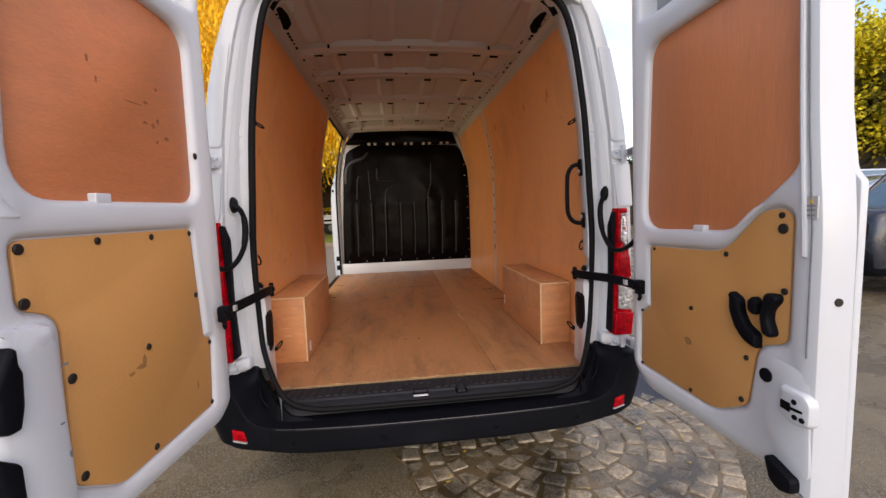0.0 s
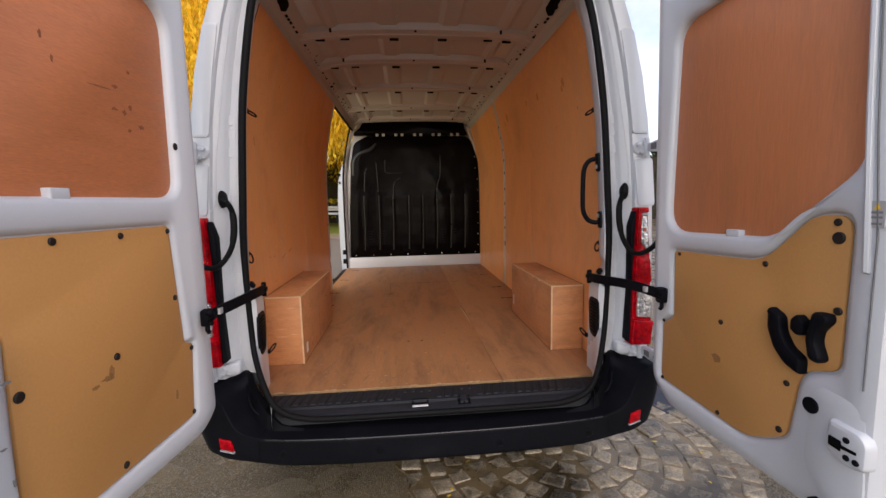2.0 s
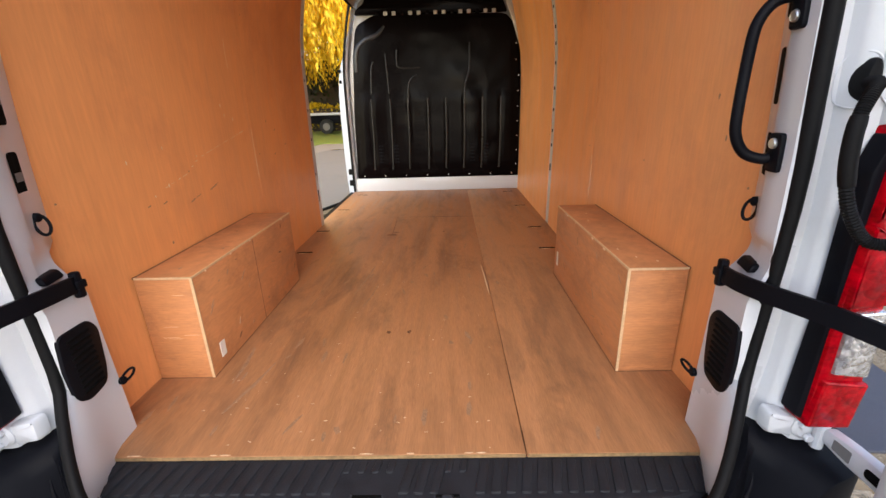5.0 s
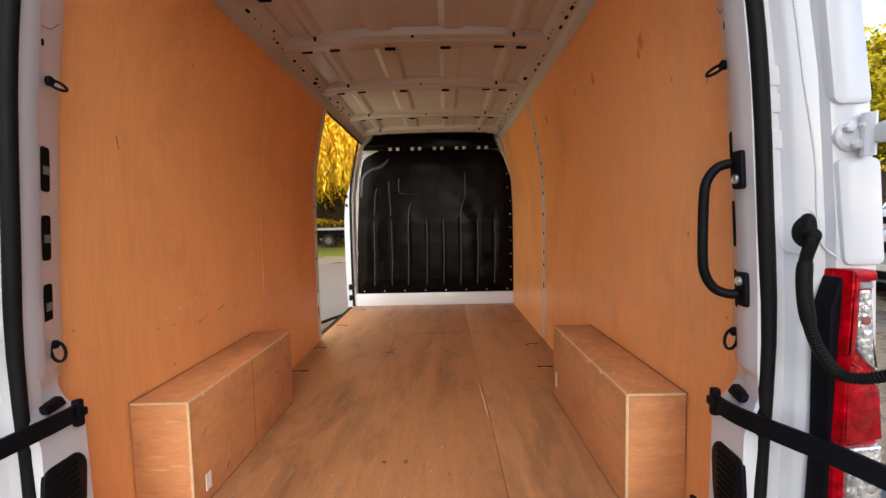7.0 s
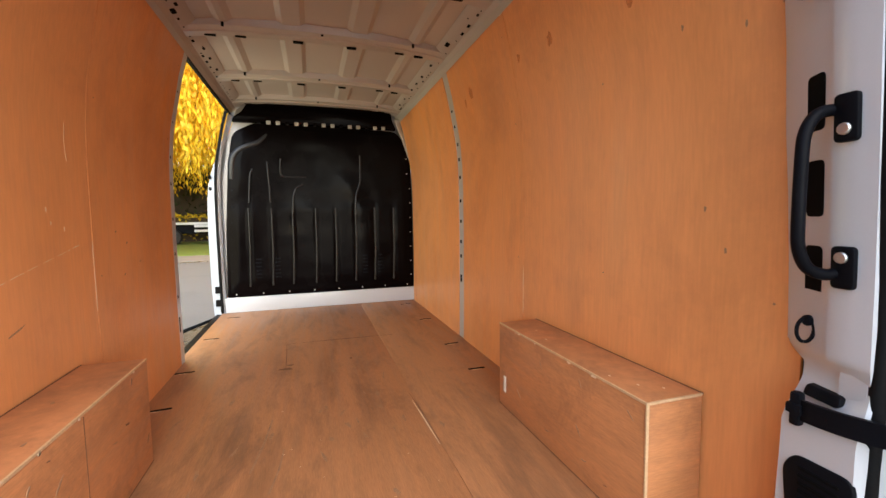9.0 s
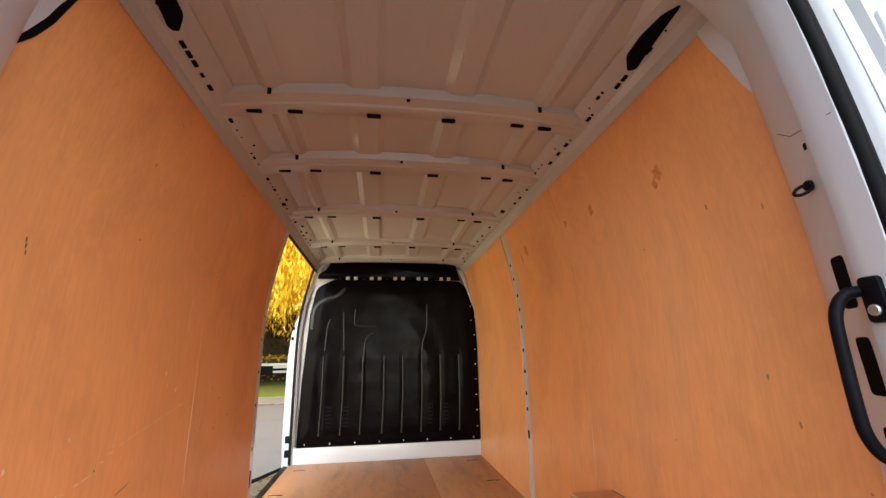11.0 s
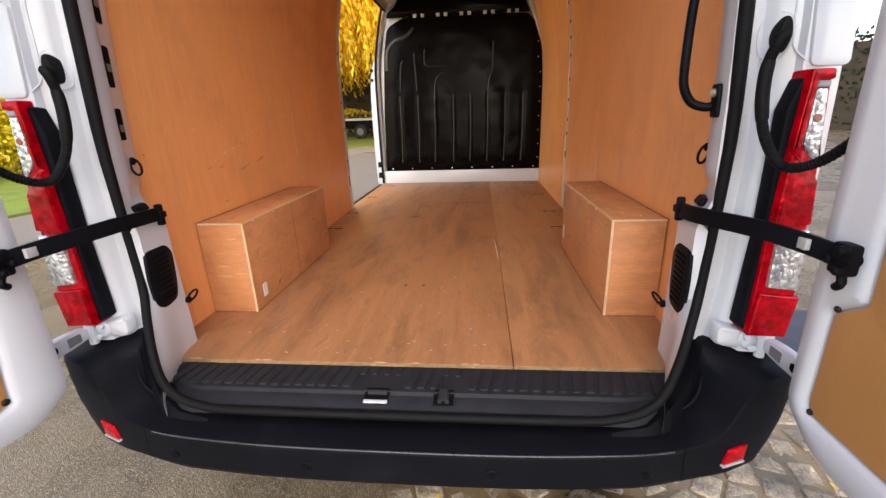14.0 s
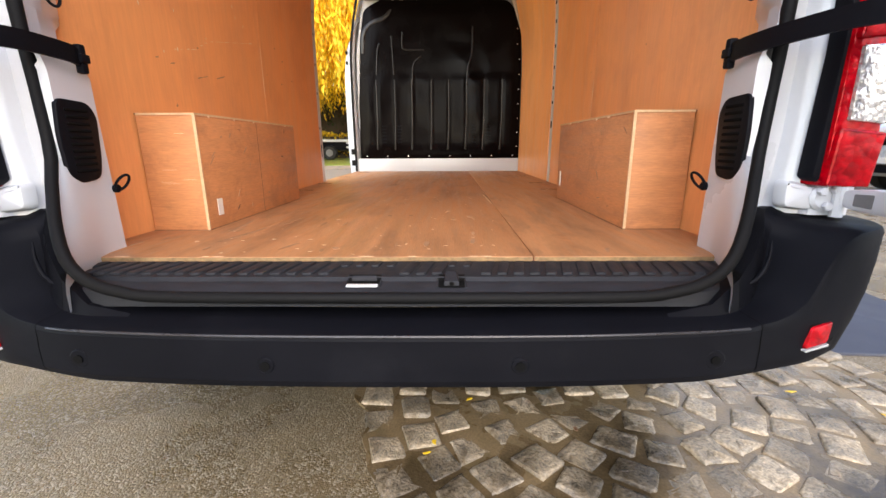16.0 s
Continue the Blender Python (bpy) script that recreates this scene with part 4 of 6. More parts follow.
# tail lamps, with dark backing, three lens zones each
for s in (1, -1):
    lampob = tagged(new("tail_lamp"), label="red and clear tail lamp in a black surround")
    lampob.parent = van
    off = 0.012 if s > 0 else 0.0
    def pz(pts, r=0.006, s=s, off=off):
        return rounded([((x - off) * s, z) for x, z in pts], r, 3)
    part("surround", slab(pz([(0.902, 1.345), (0.917, 1.345), (0.909, 1.19), (0.90, 0.742), (0.876, 0.757), (0.886, 1.0), (0.882, 1.28)], 0.006, s, off * 0.5), XZ, -0.06, -0.100, 0.006), BLACK, lampob, "black plastic lamp surround")
    part("lens_base", slab(pz([(0.913, 1.356), (0.957, 1.356), (0.974, 1.15), (0.982, 1.02), (0.992, 0.85), (0.984, 0.742), (0.897, 0.745), (0.899, 1.0), (0.905, 1.2)]), XZ, -0.05, -0.109, 0.005), RED, lampob)
    part("red_lens", slab(pz([(0.911, 1.36), (0.958, 1.36), (0.961, 1.338), (0.928, 1.338), (0.924, 1.20), (0.906, 1.19)]), XZ, -0.05, -0.119, 0.006), RED, lampob)
    cl = part("clear_lens", slab(pz([(0.930, 1.322), (0.954, 1.322), (0.961, 1.25), (0.971, 1.160), (0.944, 1.184), (0.928, 1.206)]), XZ, -0.05, -0.114, 0.005), CLEAR, lampob, "clear reversing lamp lens")
    part("lens_top", slab(pz([(0.930, 1.336), (0.955, 1.336), (0.956, 1.324), (0.930, 1.324)], 0.002), XZ, -0.05, -0.115, 0.003), SILVER, cl)
    part("bulb", disc(((0.944 - off) * s, -0.113, 1.262), (0, -1, 0), 0.009, 0.003, 14, 0.001), AMBER, cl, "dark amber bulb")
    part("red_lens", slab(pz([(0.904, 1.19), (0.941, 1.172), (0.974, 1.128), (0.983, 1.027), (0.902, 1.02)]), XZ, -0.05, -0.120, 0.007), RED, lampob)
    part("clear_lens", slab(pz([(0.918, 1.010), (0.986, 1.015), (0.992, 0.862), (0.919, 0.870)]), XZ, -0.05, -0.117, 0.006), CLEAR, lampob, "clear faceted indicator lens")
    part("red_lens", slab(pz([(0.903, 0.858), (0.999, 0.848), (0.988, 0.737), (0.896, 0.740)]), XZ, -0.05, -0.119, 0.007), RED, lampob)

# hinges and wiring hose
for s in (1, -1):
    for z in (1.617, 0.714):
        h = tagged(new("hinge"), label="white painted door hinge")
        h.parent = van
        part("hinge_pad", disc((0.915 * s, -0.075, z), (0, -1, 0), 0.030, 0.018, 14, 0.006), PAINT, h)
        for dx, dz in ((-0.016, 0.014), (0.014, 0.016), (0.0, -0.018)):
            part("bolt_head", disc((0.915 * s + dx, -0.095, z + dz), (0, -1, 0), 0.010, 0.010, 6, 0.002), PAINT, h)
        part("knuckle", tube([(0.935 * s, -0.10, z - 0.04), (0.935 * s, -0.10, z + 0.04)], 0.012, 10), PAINT, h)
        part("hinge_arm", slab(rounded([(-0.30, z - 0.027), (-0.16, z - 0.024), (-0.11, z - 0.018), (-0.095, z), (-0.11, z + 0.018), (-0.16, z + 0.024), (-0.30, z + 0.027)], 0.012), (lambda s: lambda u, v, w: (s * (0.955 - w), u, v))(s), 0.0, 0.022, 0.006), PAINT, h)
        # Flat grey plate with the recess shade put in its colour.
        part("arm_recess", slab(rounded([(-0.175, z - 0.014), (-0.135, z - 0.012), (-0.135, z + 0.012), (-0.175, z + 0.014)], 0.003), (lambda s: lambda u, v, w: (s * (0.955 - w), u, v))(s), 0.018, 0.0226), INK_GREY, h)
        part("arm_hole", slab(rounded([(-0.245, z - 0.011), (-0.205, z - 0.011), (-0.205, z + 0.011), (-0.245, z + 0.011)], 0.010), (lambda s: lambda u, v, w: (s * (0.955 - w), u, v))(s), 0.018, 0.0228), DARK, h)
    o = 0.013 if s > 0 else 0.002
    ctrl = [((0.860 + o * 0.4) * s, -0.050, 1.430), ((0.844 + o * 0.6) * s, -0.086, 1.428), ((0.818 + o) * s, -0.104, 1.413), ((0.801 + o) * s, -0.112, 1.380), ((0.797 + o) * s, -0.115, 1.335), ((0.804 + o) * s, -0.120, 1.262), ((0.830 + o * 0.6) * s, -0.127, 1.203), (0.872 * s, -0.137, 1.163), (0.912 * s, -0.175, 1.178), (0.928 * s, -0.262, 1.25)]
    hose = part("wiring_hose", tube(smooth_path(ctrl, 21), 0.0106, 12, ridges=0.075), RUBBER, van, "black corrugated wiring hose", 25)
    oval = [Vector(((0.863 + o * 0.4 + 0.015 * math.cos(a)) * s, 1.434 + 0.036 * math.sin(a))) for a in [2 * math.pi * i / 24 for i in range(24)]]
    part("grommet", slab(oval, XZ, -0.03, -0.064, 0.009), RUBBER, hose, "oval rubber boot")
    for k, r in ((1.0, 0.0018),):
        part("pressed_ring", tube([((0.861 + 0.027 * k * math.cos(a)) * s, frame_y(0.861 + 0.027 * k * math.cos(a), 1.45) - 0.0005, 1.434 + 0.047 * (0.55 + 0.45 * k) * math.sin(a)) for a in [2 * math.pi * i / 24 for i in range(25)]], r, 6, cap=False), PAINT, van)
    part("cuff", tube(smooth_path([((0.8005 + o) * s, -0.112, 1.377), ((0.7975 + o) * s, -0.114, 1.345), ((0.7990 + o) * s, -0.117, 1.30), ((0.805 + o) * s, -0.120, 1.260)], 4), [0.0118, 0.0126] + [0.0130] * 9 + [0.0126, 0.0118], 14), RUBBER, hose)


# ---- the van: rear doors ----
def left_door(u, v, w):
    return (-0.8213 - 0.145 * u + w, -u, v)


def right_door(u, v, w):
    return (0.894 + 0.04 * u - w, -u, v)


OUT_L = rounded([(0.26, 0.64), (0.34, 0.585), (1.10, 0.585), (1.125, 0.72), (1.10, 1.35), (1.075, 1.75), (1.05, 2.12), (0.99, 2.40), (0.92, 2.50), (0.25, 2.50)], [0.03, 0.06, 0.05, 0.05, 0.2, 0.2, 0.2, 0.1, 0.08, 0.04])
OUT_R = rounded([(0.25, 0.655), (0.36, 0.575), (0.92, 0.575), (1.052, 0.52), (1.050, 1.30), (1.028, 1.55), (1.0, 2.12), (0.955, 2.40), (0.88, 2.50), (0.20, 2.50)], [0.04, 0.06, 0.05, 0.05, 0.1, 0.1, 0.2, 0.1, 0.08, 0.03])
UP_L = rounded([(0.368, 1.437), (1.000, 1.437), (0.965, 2.090), (0.355, 2.040)], [0.07, 0.11, 0.07, 0.09], 6)
LO_L = rounded([(0.384, 0.678), (0.81, 0.658), (0.942, 0.745), (0.931, 1.165), (1.017, 1.195), (1.017, 1.353), (0.424, 1.351), (0.400, 0.95), (0.362, 0.935)],
               [0.02, 0.03, 0.03, 0.04, 0.03, 0.03, 0.02, 0.012, 0.012])
WI_L = rounded([(0.305, 2.14), (0.42, 2.125), (0.80, 2.15), (0.80, 2.43), (0.305, 2.43)], [0.02, 0.04, 0.06, 0.05, 0.04])
UP_R = rounded([(0.315, 1.27), (0.758, 1.283), (0.976, 1.47), (0.972, 1.85), (0.93, 2.045), (0.335, 2.02)], [0.10, 0.05, 0.05, 0.1, 0.05, 0.08], 6)
LO_R = rounded([(0.308, 0.672), (0.722, 0.655), (0.845, 0.728), (0.872, 0.935), (0.965, 0.965), (0.965, 1.355), (0.87, 1.355), (0.735, 1.215), (0.357, 1.203), (0.367, 0.945), (0.308, 0.905)],
               [0.03, 0.05, 0.03, 0.05, 0.03, 0.06, 0.06, 0.06, 0.02, 0.012, 0.012])
WI_R = rounded([(0.278, 2.14), (0.42, 2.135), (0.82, 2.15), (0.82, 2.43), (0.278, 2.43)], [0.02, 0.04, 0.06, 0.05, 0.04])


def screws(put, spots, parent):
    for u, v, r in spots:
        c = Vector(put(u, v, 0.004))
        n = Vector(put(u, v, 1.0)) - Vector(put(u, v, 0.0))
        part("screw_cap", disc(c, n, r * 0.84, 0.005, 14, 0.002), CAP, parent, "dark plastic fixing cap")


ldoor = tagged(new("rear_door"), label="white rear door lined with red plywood and brown hardboard, open")
rdoor = tagged(new("rear_door"), label="white rear door with black pull handle and latch, open")
ldoor.parent = rdoor.parent = van
for door, put, out, up, lo, wi in ((ldoor, left_door, OUT_L, UP_L, LO_L, WI_L), (rdoor, right_door, OUT_R, UP_R, LO_R, WI_R)):
    part("door_shell", pressed(out, [(up, -0.026), (lo, -0.006), (wi, -0.078)], put, -0.085, 0.012, 0.03, 0.018), PAINT, door, "white pressed steel door shell", 40)
    part("upper_panel", slab(shrink(up, -0.004), put, -0.024, -0.016, 0.002), PLY_DOOR if door is ldoor else PLY_DOOR_R, door, "reddish plywood door panel")
    part("lower_panel", slab(shrink(lo, 0.004), put, -0.004, 0.004, 0.002), BOARD, door, "brown hardboard door panel")
    part("window_blank", slab(shrink(wi, -0.002), put, -0.076, -0.071, 0.002), BLANK, door, "blanked window recess, greyed for its shade")

screws(left_door, [(1.001, 1.330, 0.015), (0.805, 1.333, 0.012), (0.615, 1.330, 0.011), (0.435, 1.330, 0.010), (1.003, 1.211, 0.016), (0.917, 1.008, 0.015), (0.67, 1.002, 0.012), (0.430, 1.110, 0.011), (0.375, 0.919, 0.010), (0.392, 0.694, 0.010), (0.679, 0.690, 0.012), (0.915, 0.757, 0.014), (0.362, 1.606, 0.014)], ldoor)
screws(right_door, [(0.39, 1.19, 0.008), (0.746, 1.205, 0.010), (0.931, 1.334, 0.011), (0.936, 1.296, 0.018), (0.598, 0.989, 0.010), (0.948, 1.118, 0.012), (0.318, 0.915, 0.008), (0.322, 0.68, 0.008), (0.605, 0.678, 0.009), (0.822, 0.742, 0.011), (0.834, 0.884, 0.010), (0.292, 1.611, 0.010)], rdoor)
for put, u, v, d in ((left_door, 0.768, 1.436, ldoor), (right_door, 0.621, 1.274, rdoor)):
    part("clip", slab(rounded([(u - 0.025, v - 0.008), (u + 0.025, v - 0.008), (u + 0.025, v + 0.022), (u - 0.025, v + 0.022)], 0.004), put, -0.02, 0.004, 0.003), PAINT, d, "small white plastic clip")
    uc = 0.628 if d is ldoor else 0.60
    part("clip", slab(rounded([(uc - 0.02, 2.040), (uc + 0.02, 2.042), (uc + 0.02, 2.062), (uc - 0.02, 2.060)], 0.004), put, -0.02, -0.004, 0.003), PAINT_IN, d)

# outer skin flange beyond the free edge
FLR = rounded([(0.80, 0.60), (1.00, 0.44), (1.044, 0.46), (1.046, 1.42), (1.022, 1.45), (0.985, 1.75), (0.915, 2.18), (0.80, 2.30)], [0.02, 0.03, 0.03, 0.01, 0.02, 0.1, 0.1, 0.02])
fl = part("skin_flange", slab(FLR, right_door, -0.115, -0.095, 0.008), PAINT, rdoor, "white outer door skin edge")
part("screw_cap", disc(right_door(1.048, 1.107, -0.040), (-0.2, -1, 0), 0.011, 0.008, 12, 0.002), CAP, fl)
part("pressed_rib", slab(rounded([(0.998, 1.22), (1.014, 1.22), (0.992, 1.60), (0.966, 2.20), (0.950, 2.20), (0.976, 1.60)], 0.006), right_door, 0.0, 0.0205, 0.008), PAINT, rdoor)
# Raised grey line whose colour carries the groove's shade.
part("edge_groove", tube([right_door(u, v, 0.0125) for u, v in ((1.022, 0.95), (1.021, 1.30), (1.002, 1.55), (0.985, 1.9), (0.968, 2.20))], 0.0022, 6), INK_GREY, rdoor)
FLL = rounded([(0.85, 0.60), (1.02, 0.50), (1.11, 0.52), (1.095, 1.35), (0.98, 2.15), (0.85, 2.30)], 0.03)
fl = part("skin_flange", slab(FLL, left_door, -0.115, -0.095, 0.008), PAINT, ldoor, "white outer door skin edge")
part("edge_seal", slab(rounded([(1.132, 0.62), (1.148, 0.62), (1.120, 1.35), (1.098, 1.72), (1.082, 1.72), (1.106, 1.35)], 0.006), left_door, -0.10, 0.0, 0.004), RUBBER, ldoor, "black rubber edge seal")
part("pressed_rib", slab(rounded([(1.068, 1.22), (1.086, 1.22), (1.060, 1.60), (1.035, 2.20), (1.018, 2.20), (1.042, 1.60)], 0.01), left_door, 0.0, 0.019, 0.008), PAINT, ldoor)

# left door: bulge with the black latch cover, lower latch
part("latch_bulge", slab(rounded([(0.955, 0.70), (1.115, 0.70), (1.115, 1.06), (1.098, 1.185), (1.03, 1.165), (0.965, 1.165)], [0.03, 0.03, 0.04, 0.03, 0.04, 0.04]), left_door, -0.01, 0.035, 0.022), PAINT, ldoor)
lc = part("latch_cover", slab(rounded([(1.090, 1.142), (1.075, 1.135), (1.075, 1.10), (1.068, 1.084), (1.073, 1.014), (1.085, 0.968), (1.108, 0.966), (1.122, 0.985), (1.126, 1.01), (1.125, 1.044), (1.129, 1.057), (1.120, 1.078), (1.108, 1.104)], 0.009), left_door, 0.03, 0.056, 0.010), BLACK, ldoor, "black moulded latch cover")
part("lower_latch", slab(rounded([(1.087, 0.80), (1.12, 0.81), (1.135, 0.92), (1.132, 0.935), (1.088, 0.898)], 0.01), left_door, 0.03, 0.050, 0.008), BLACK, ldoor, "black lower latch")

# pressed triangle at the corner of the left door
part("pressed_triangle", slab(rounded([(1.040, 1.456), (1.036, 1.396), (0.990, 1.396)], 0.010), left_door, 0.0, 0.0155, 0.004), PAINT, ldoor)

# right door: pull handle of two curved grips, latch housing
part("pull_grip", slab(rounded([(0.782, 1.092), (0.822, 1.072), (0.828, 1.03), (0.85, 0.995), (0.886, 0.975), (0.886, 0.928), (0.84, 0.945), (0.806, 0.98), (0.784, 1.03)], 0.012), right_door, 0.0, 0.032, 0.012), BLACK, rdoor, "black curved pull grip")
part("pull_grip", slab(rounded([(0.906, 1.108), (0.944, 1.108), (0.947, 1.09), (0.925, 1.06), (0.922, 1.03), (0.938, 0.990), (0.925, 0.976), (0.903, 0.985), (0.893, 1.035)], 0.010), right_door, 0.0, 0.034, 0.012), BLACK, rdoor, "black curved pull grip")
part("release_knob", slab(rounded([(0.85, 1.075), (0.866, 1.09), (0.886, 1.075), (0.888, 1.04), (0.87, 1.032), (0.85, 1.045)], 0.008), right_door, 0.0, 0.03, 0.008), BLACK, rdoor)
latch_put = lambda u, v, w: right_door(u + 0.008, v, w)
lh = part("latch_housing", slab(rounded([(0.955, 0.858), (1.028, 0.852), (1.044, 0.83), (1.044, 0.765), (1.0, 0.755), (0.955, 0.775)], 0.014), latch_put, 0.0, 0.030, 0.012), PAINT, rdoor, "white latch housing")
part("latch_jaw", slab(rounded([(0.965, 0.794), (0.993, 0.790), (0.993, 0.816), (0.965, 0.818)], 0.003), latch_put, 0.01, 0.0315), DARK, lh)
part("latch_slot", slab(rounded([(0.99, 0.798), (1.026, 0.800), (1.026, 0.807), (0.99, 0.807)], 0.003), latch_put, 0.01, 0.032), DARK, lh)
for u, v in ((1.003, 0.824), (1.006, 0.782), (1.026, 0.782)):
    part("bolt", disc(latch_put(u, v, 0.029), (-1, 0, 0), 0.0075, 0.005, 10, 0.002), BLACK, lh)
part("corner_swell", slab(rounded([(0.880, 0.70), (0.884, 0.90), (0.915, 0.935), (1.026, 0.922), (1.040, 0.60), (0.965, 0.575)], [0.03, 0.03, 0.03, 0.05, 0.05, 0.04]), latch_put, -0.02, 0.014, 0.018), PAINT, rdoor)
part("screw_cap", disc(latch_put(0.903, 0.860, 0.014), (-1, 0, 0), 0.021, 0.005, 18, 0.002), BLACK, rdoor, "large round black plug")
part("lower_latch", slab(rounded([(0.935, 0.63), (0.965, 0.625), (1.022, 0.60), (1.022, 0.56), (0.985, 0.548), (0.955, 0.565)], 0.012), right_door, 0.01, 0.042, 0.008), BLACK, rdoor, "black lower latch")
sticker_put = lambda u, v, w: right_door(u + 0.010, v, w)
st = part("warning_sticker", slab(rounded([(0.990, 1.325), (1.022, 1.325), (1.022, 1.385), (0.990, 1.385)], 0.003), sticker_put, 0.008, 0.0135), SILVER, rdoor, "small grey warning sticker with a yellow triangle")
YEL = material("yellow print", (0.8, 0.5, 0.02), 0.5, bump=0)
INK = material("grey ink", (0.2, 0.2, 0.22), 0.5, bump=0)
part("warning_triangle", slab(V([(0.999, 1.366), (1.013, 1.366), (1.006, 1.381)]), sticker_put, 0.012, 0.0142), YEL, st)
for dv in (1.332, 1.346, 1.357):
    part("print_bar", slab(V([(0.995, dv), (1.017, dv), (1.017, dv + 0.005), (0.995, dv + 0.005)]), sticker_put, 0.012, 0.0142), INK, st)

# door check straps
for s in (-1, 1):
    strap = tagged(new("check_strap"), label="black door check strap with end brackets")
    strap.parent = van
    if s > 0:
        ctrl = [(0.760, 0.050, 1.030), (0.756, 0.030, 1.031), (0.758, -0.02, 1.033), (0.775, -0.09, 1.037), (0.812, -0.19, 1.04), (0.85, -0.27, 1.033), (0.878, -0.325, 1.022)]
    else:
        ctrl = [(-0.760, 0.050, 1.033), (-0.755, 0.030, 1.035), (-0.752, -0.02, 1.037), (-0.757, -0.10, 1.038), (-0.78, -0.21, 1.032), (-0.805, -0.29, 1.025), (-0.826, -0.335, 1.016)]
    path = smooth_path(ctrl, 5)
    e = path[-1]
    bm = bmesh.new()
    rows = []
    for i, p in enumerate(path):
        t = (path[min(i + 1, len(path) - 1)] - path[max(i - 1, 0)]).normalized()
        side = t.cross(Vector((0, 0, 1))).normalized()
        rows.append([bm.verts.new(p + side * a + Vector((0, 0, b))) for a, b in ((-0.004, -0.020), (0.004, -0.020), (0.004, 0.020), (-0.004, 0.020))])
    for a, b in zip(rows, rows[1:]):
        bridge(bm, a, b)
    bm.faces.new(rows[0])
    bm.faces.new(rows[-1])
    part("strap_band", bm, BLACK, strap, "", 30)
    q = path[-6]
    part("strap_tag", box(q.x - 0.0085, q.x + 0.0085, q.y - 0.012, q.y + 0.012, q.z - 0.011, q.z + 0.011, 0.001), SILVER, strap, "pale square tag on the strap")
    brk = part("end_bracket", box(*sorted((e.x - s * 0.012, e.x + s * 0.018)), e.y - 0.022, e.y + 0.018, e.z - 0.032, e.z + 0.028, 0.009, seg=3), BLACK, strap)
    for dy, dz, r in ((-0.012, 0.016, 0.011), (0.010, -0.004, 0.010), (-0.014, -0.020, 0.009)):
        part("bracket_bolt", disc((e.x - s * 0.010, e.y + dy, e.z + dz), (-s, 0, 0), r, 0.014, 12, 0.004), BLACK, brk)
    part("bracket_barrel", tube([(e.x - s * 0.006, e.y - 0.034, e.z + 0.004), (e.x - s * 0.006, e.y + 0.012, e.z + 0.004)], 0.013, 12), BLACK, brk)
    part("bracket_hook", tube(smooth_path([(e.x, e.y - 0.006, e.z - 0.026), (e.x - s * 0.004, e.y - 0.016, e.z - 0.044), (e.x - s * 0.002, e.y - 0.004, e.z - 0.056)], 3), 0.008, 8), BLACK, brk)
    part("pillar_bracket", slab(rounded([(0.008, 1.046), (0.078, 1.046), (0.078, 1.066), (0.008, 1.066)], 0.008), on_pillar(s), -0.002, 0.016, 0.004), BLACK, strap)
    pin = part("pillar_pin", box(*sorted((s * 0.752, s * 0.772)), 0.052, 0.070, 0.996, 1.062, 0.006), BLACK, strap)
    part("pin_head", box(*sorted((s * 0.748, s * 0.775)), 0.048, 0.074, 1.020, 1.040, 0.004), BLACK, pin)

# ---- the van: load space ----
WB = []
WB.append(single("plywood_wall_lining", sheet(WALL, [0.122, 0.7, 1.33], 0.009, -1), PLY_WALL, "orange plywood lining board on the van's side wall", "plywood board", "plywood lining boards"))
WB.append(single("plywood_wall_lining", sheet(WALL, [1.333, 1.7, 2.235], 0.009, -1), PLY_WALL, "orange plywood lining board ending at the sliding door", "plywood board", "plywood lining boards"))
WB.append(single("plywood_wall_lining", sheet(WALL, [0.122, 0.7, 1.33], 0.009, 1), PLY_WALL, "orange plywood lining board with knots near the top", "plywood board", "plywood lining boards"))
WB.append(single("plywood_wall_lining", sheet(WALL, [1.333, 1.7, 2.158], 0.009, 1), PLY_WALL, "orange plywood lining board beside a bare pillar", "plywood board", "plywood lining boards"))
WB.append(single("plywood_wall_lining", sheet(WALL, [2.252, 2.9, 3.60], 0.009, 1), PLY_WALL, "orange plywood lining board next to the bulkhead", "plywood board", "plywood lining boards"))
pil = [(x + 0.004, z) for x, z in WALL if z < 2.37]
mp_ = part("body_pillar", sheet(pil, [2.14, 2.275], 0.02, 1), PAINT_IN, van, "bare white pillar strip with holes")
for z in (0.95, 1.12, 1.22, 1.36, 1.50, 1.66, 1.78, 1.88, 2.0, 2.1):
    x = float(np.interp(z, [p[1] for p in WALL], [p[0] for p in WALL]))
    part("hole", box(x + 0.001, x + 0.006, 2.204, 2.228, z, z + (0.05 if z < 1.0 else 0.022)), DARK, mp_)
# sliding door opening: rear and front posts
def post(y0, y1, off, name, label):
    return part(name, sheet([(x + off, z) for x, z in WALL], [y0, y1], 0.05, -1), PAINT, van, label)


lp_ = post(2.238, 2.30, 0.0, "door_post", "white door post with holes at the sliding door")
for z in (0.75, 0.95, 1.2, 1.4, 1.6, 1.75, 1.95, 2.12):
    x = float(np.interp(z, [p[1] for p in WALL], [p[0] for p in WALL]))
    part("hole", box(-x - 0.003, -x + 0.0015, 2.25, 2.262, z, z + (0.09 if z < 0.8 else 0.018)), DARK, lp_)
part("door_rubber", sheet([(x + 0.012, z) for x, z in WALL], [2.30, 2.318], 0.03, -1), RUBBER, van)


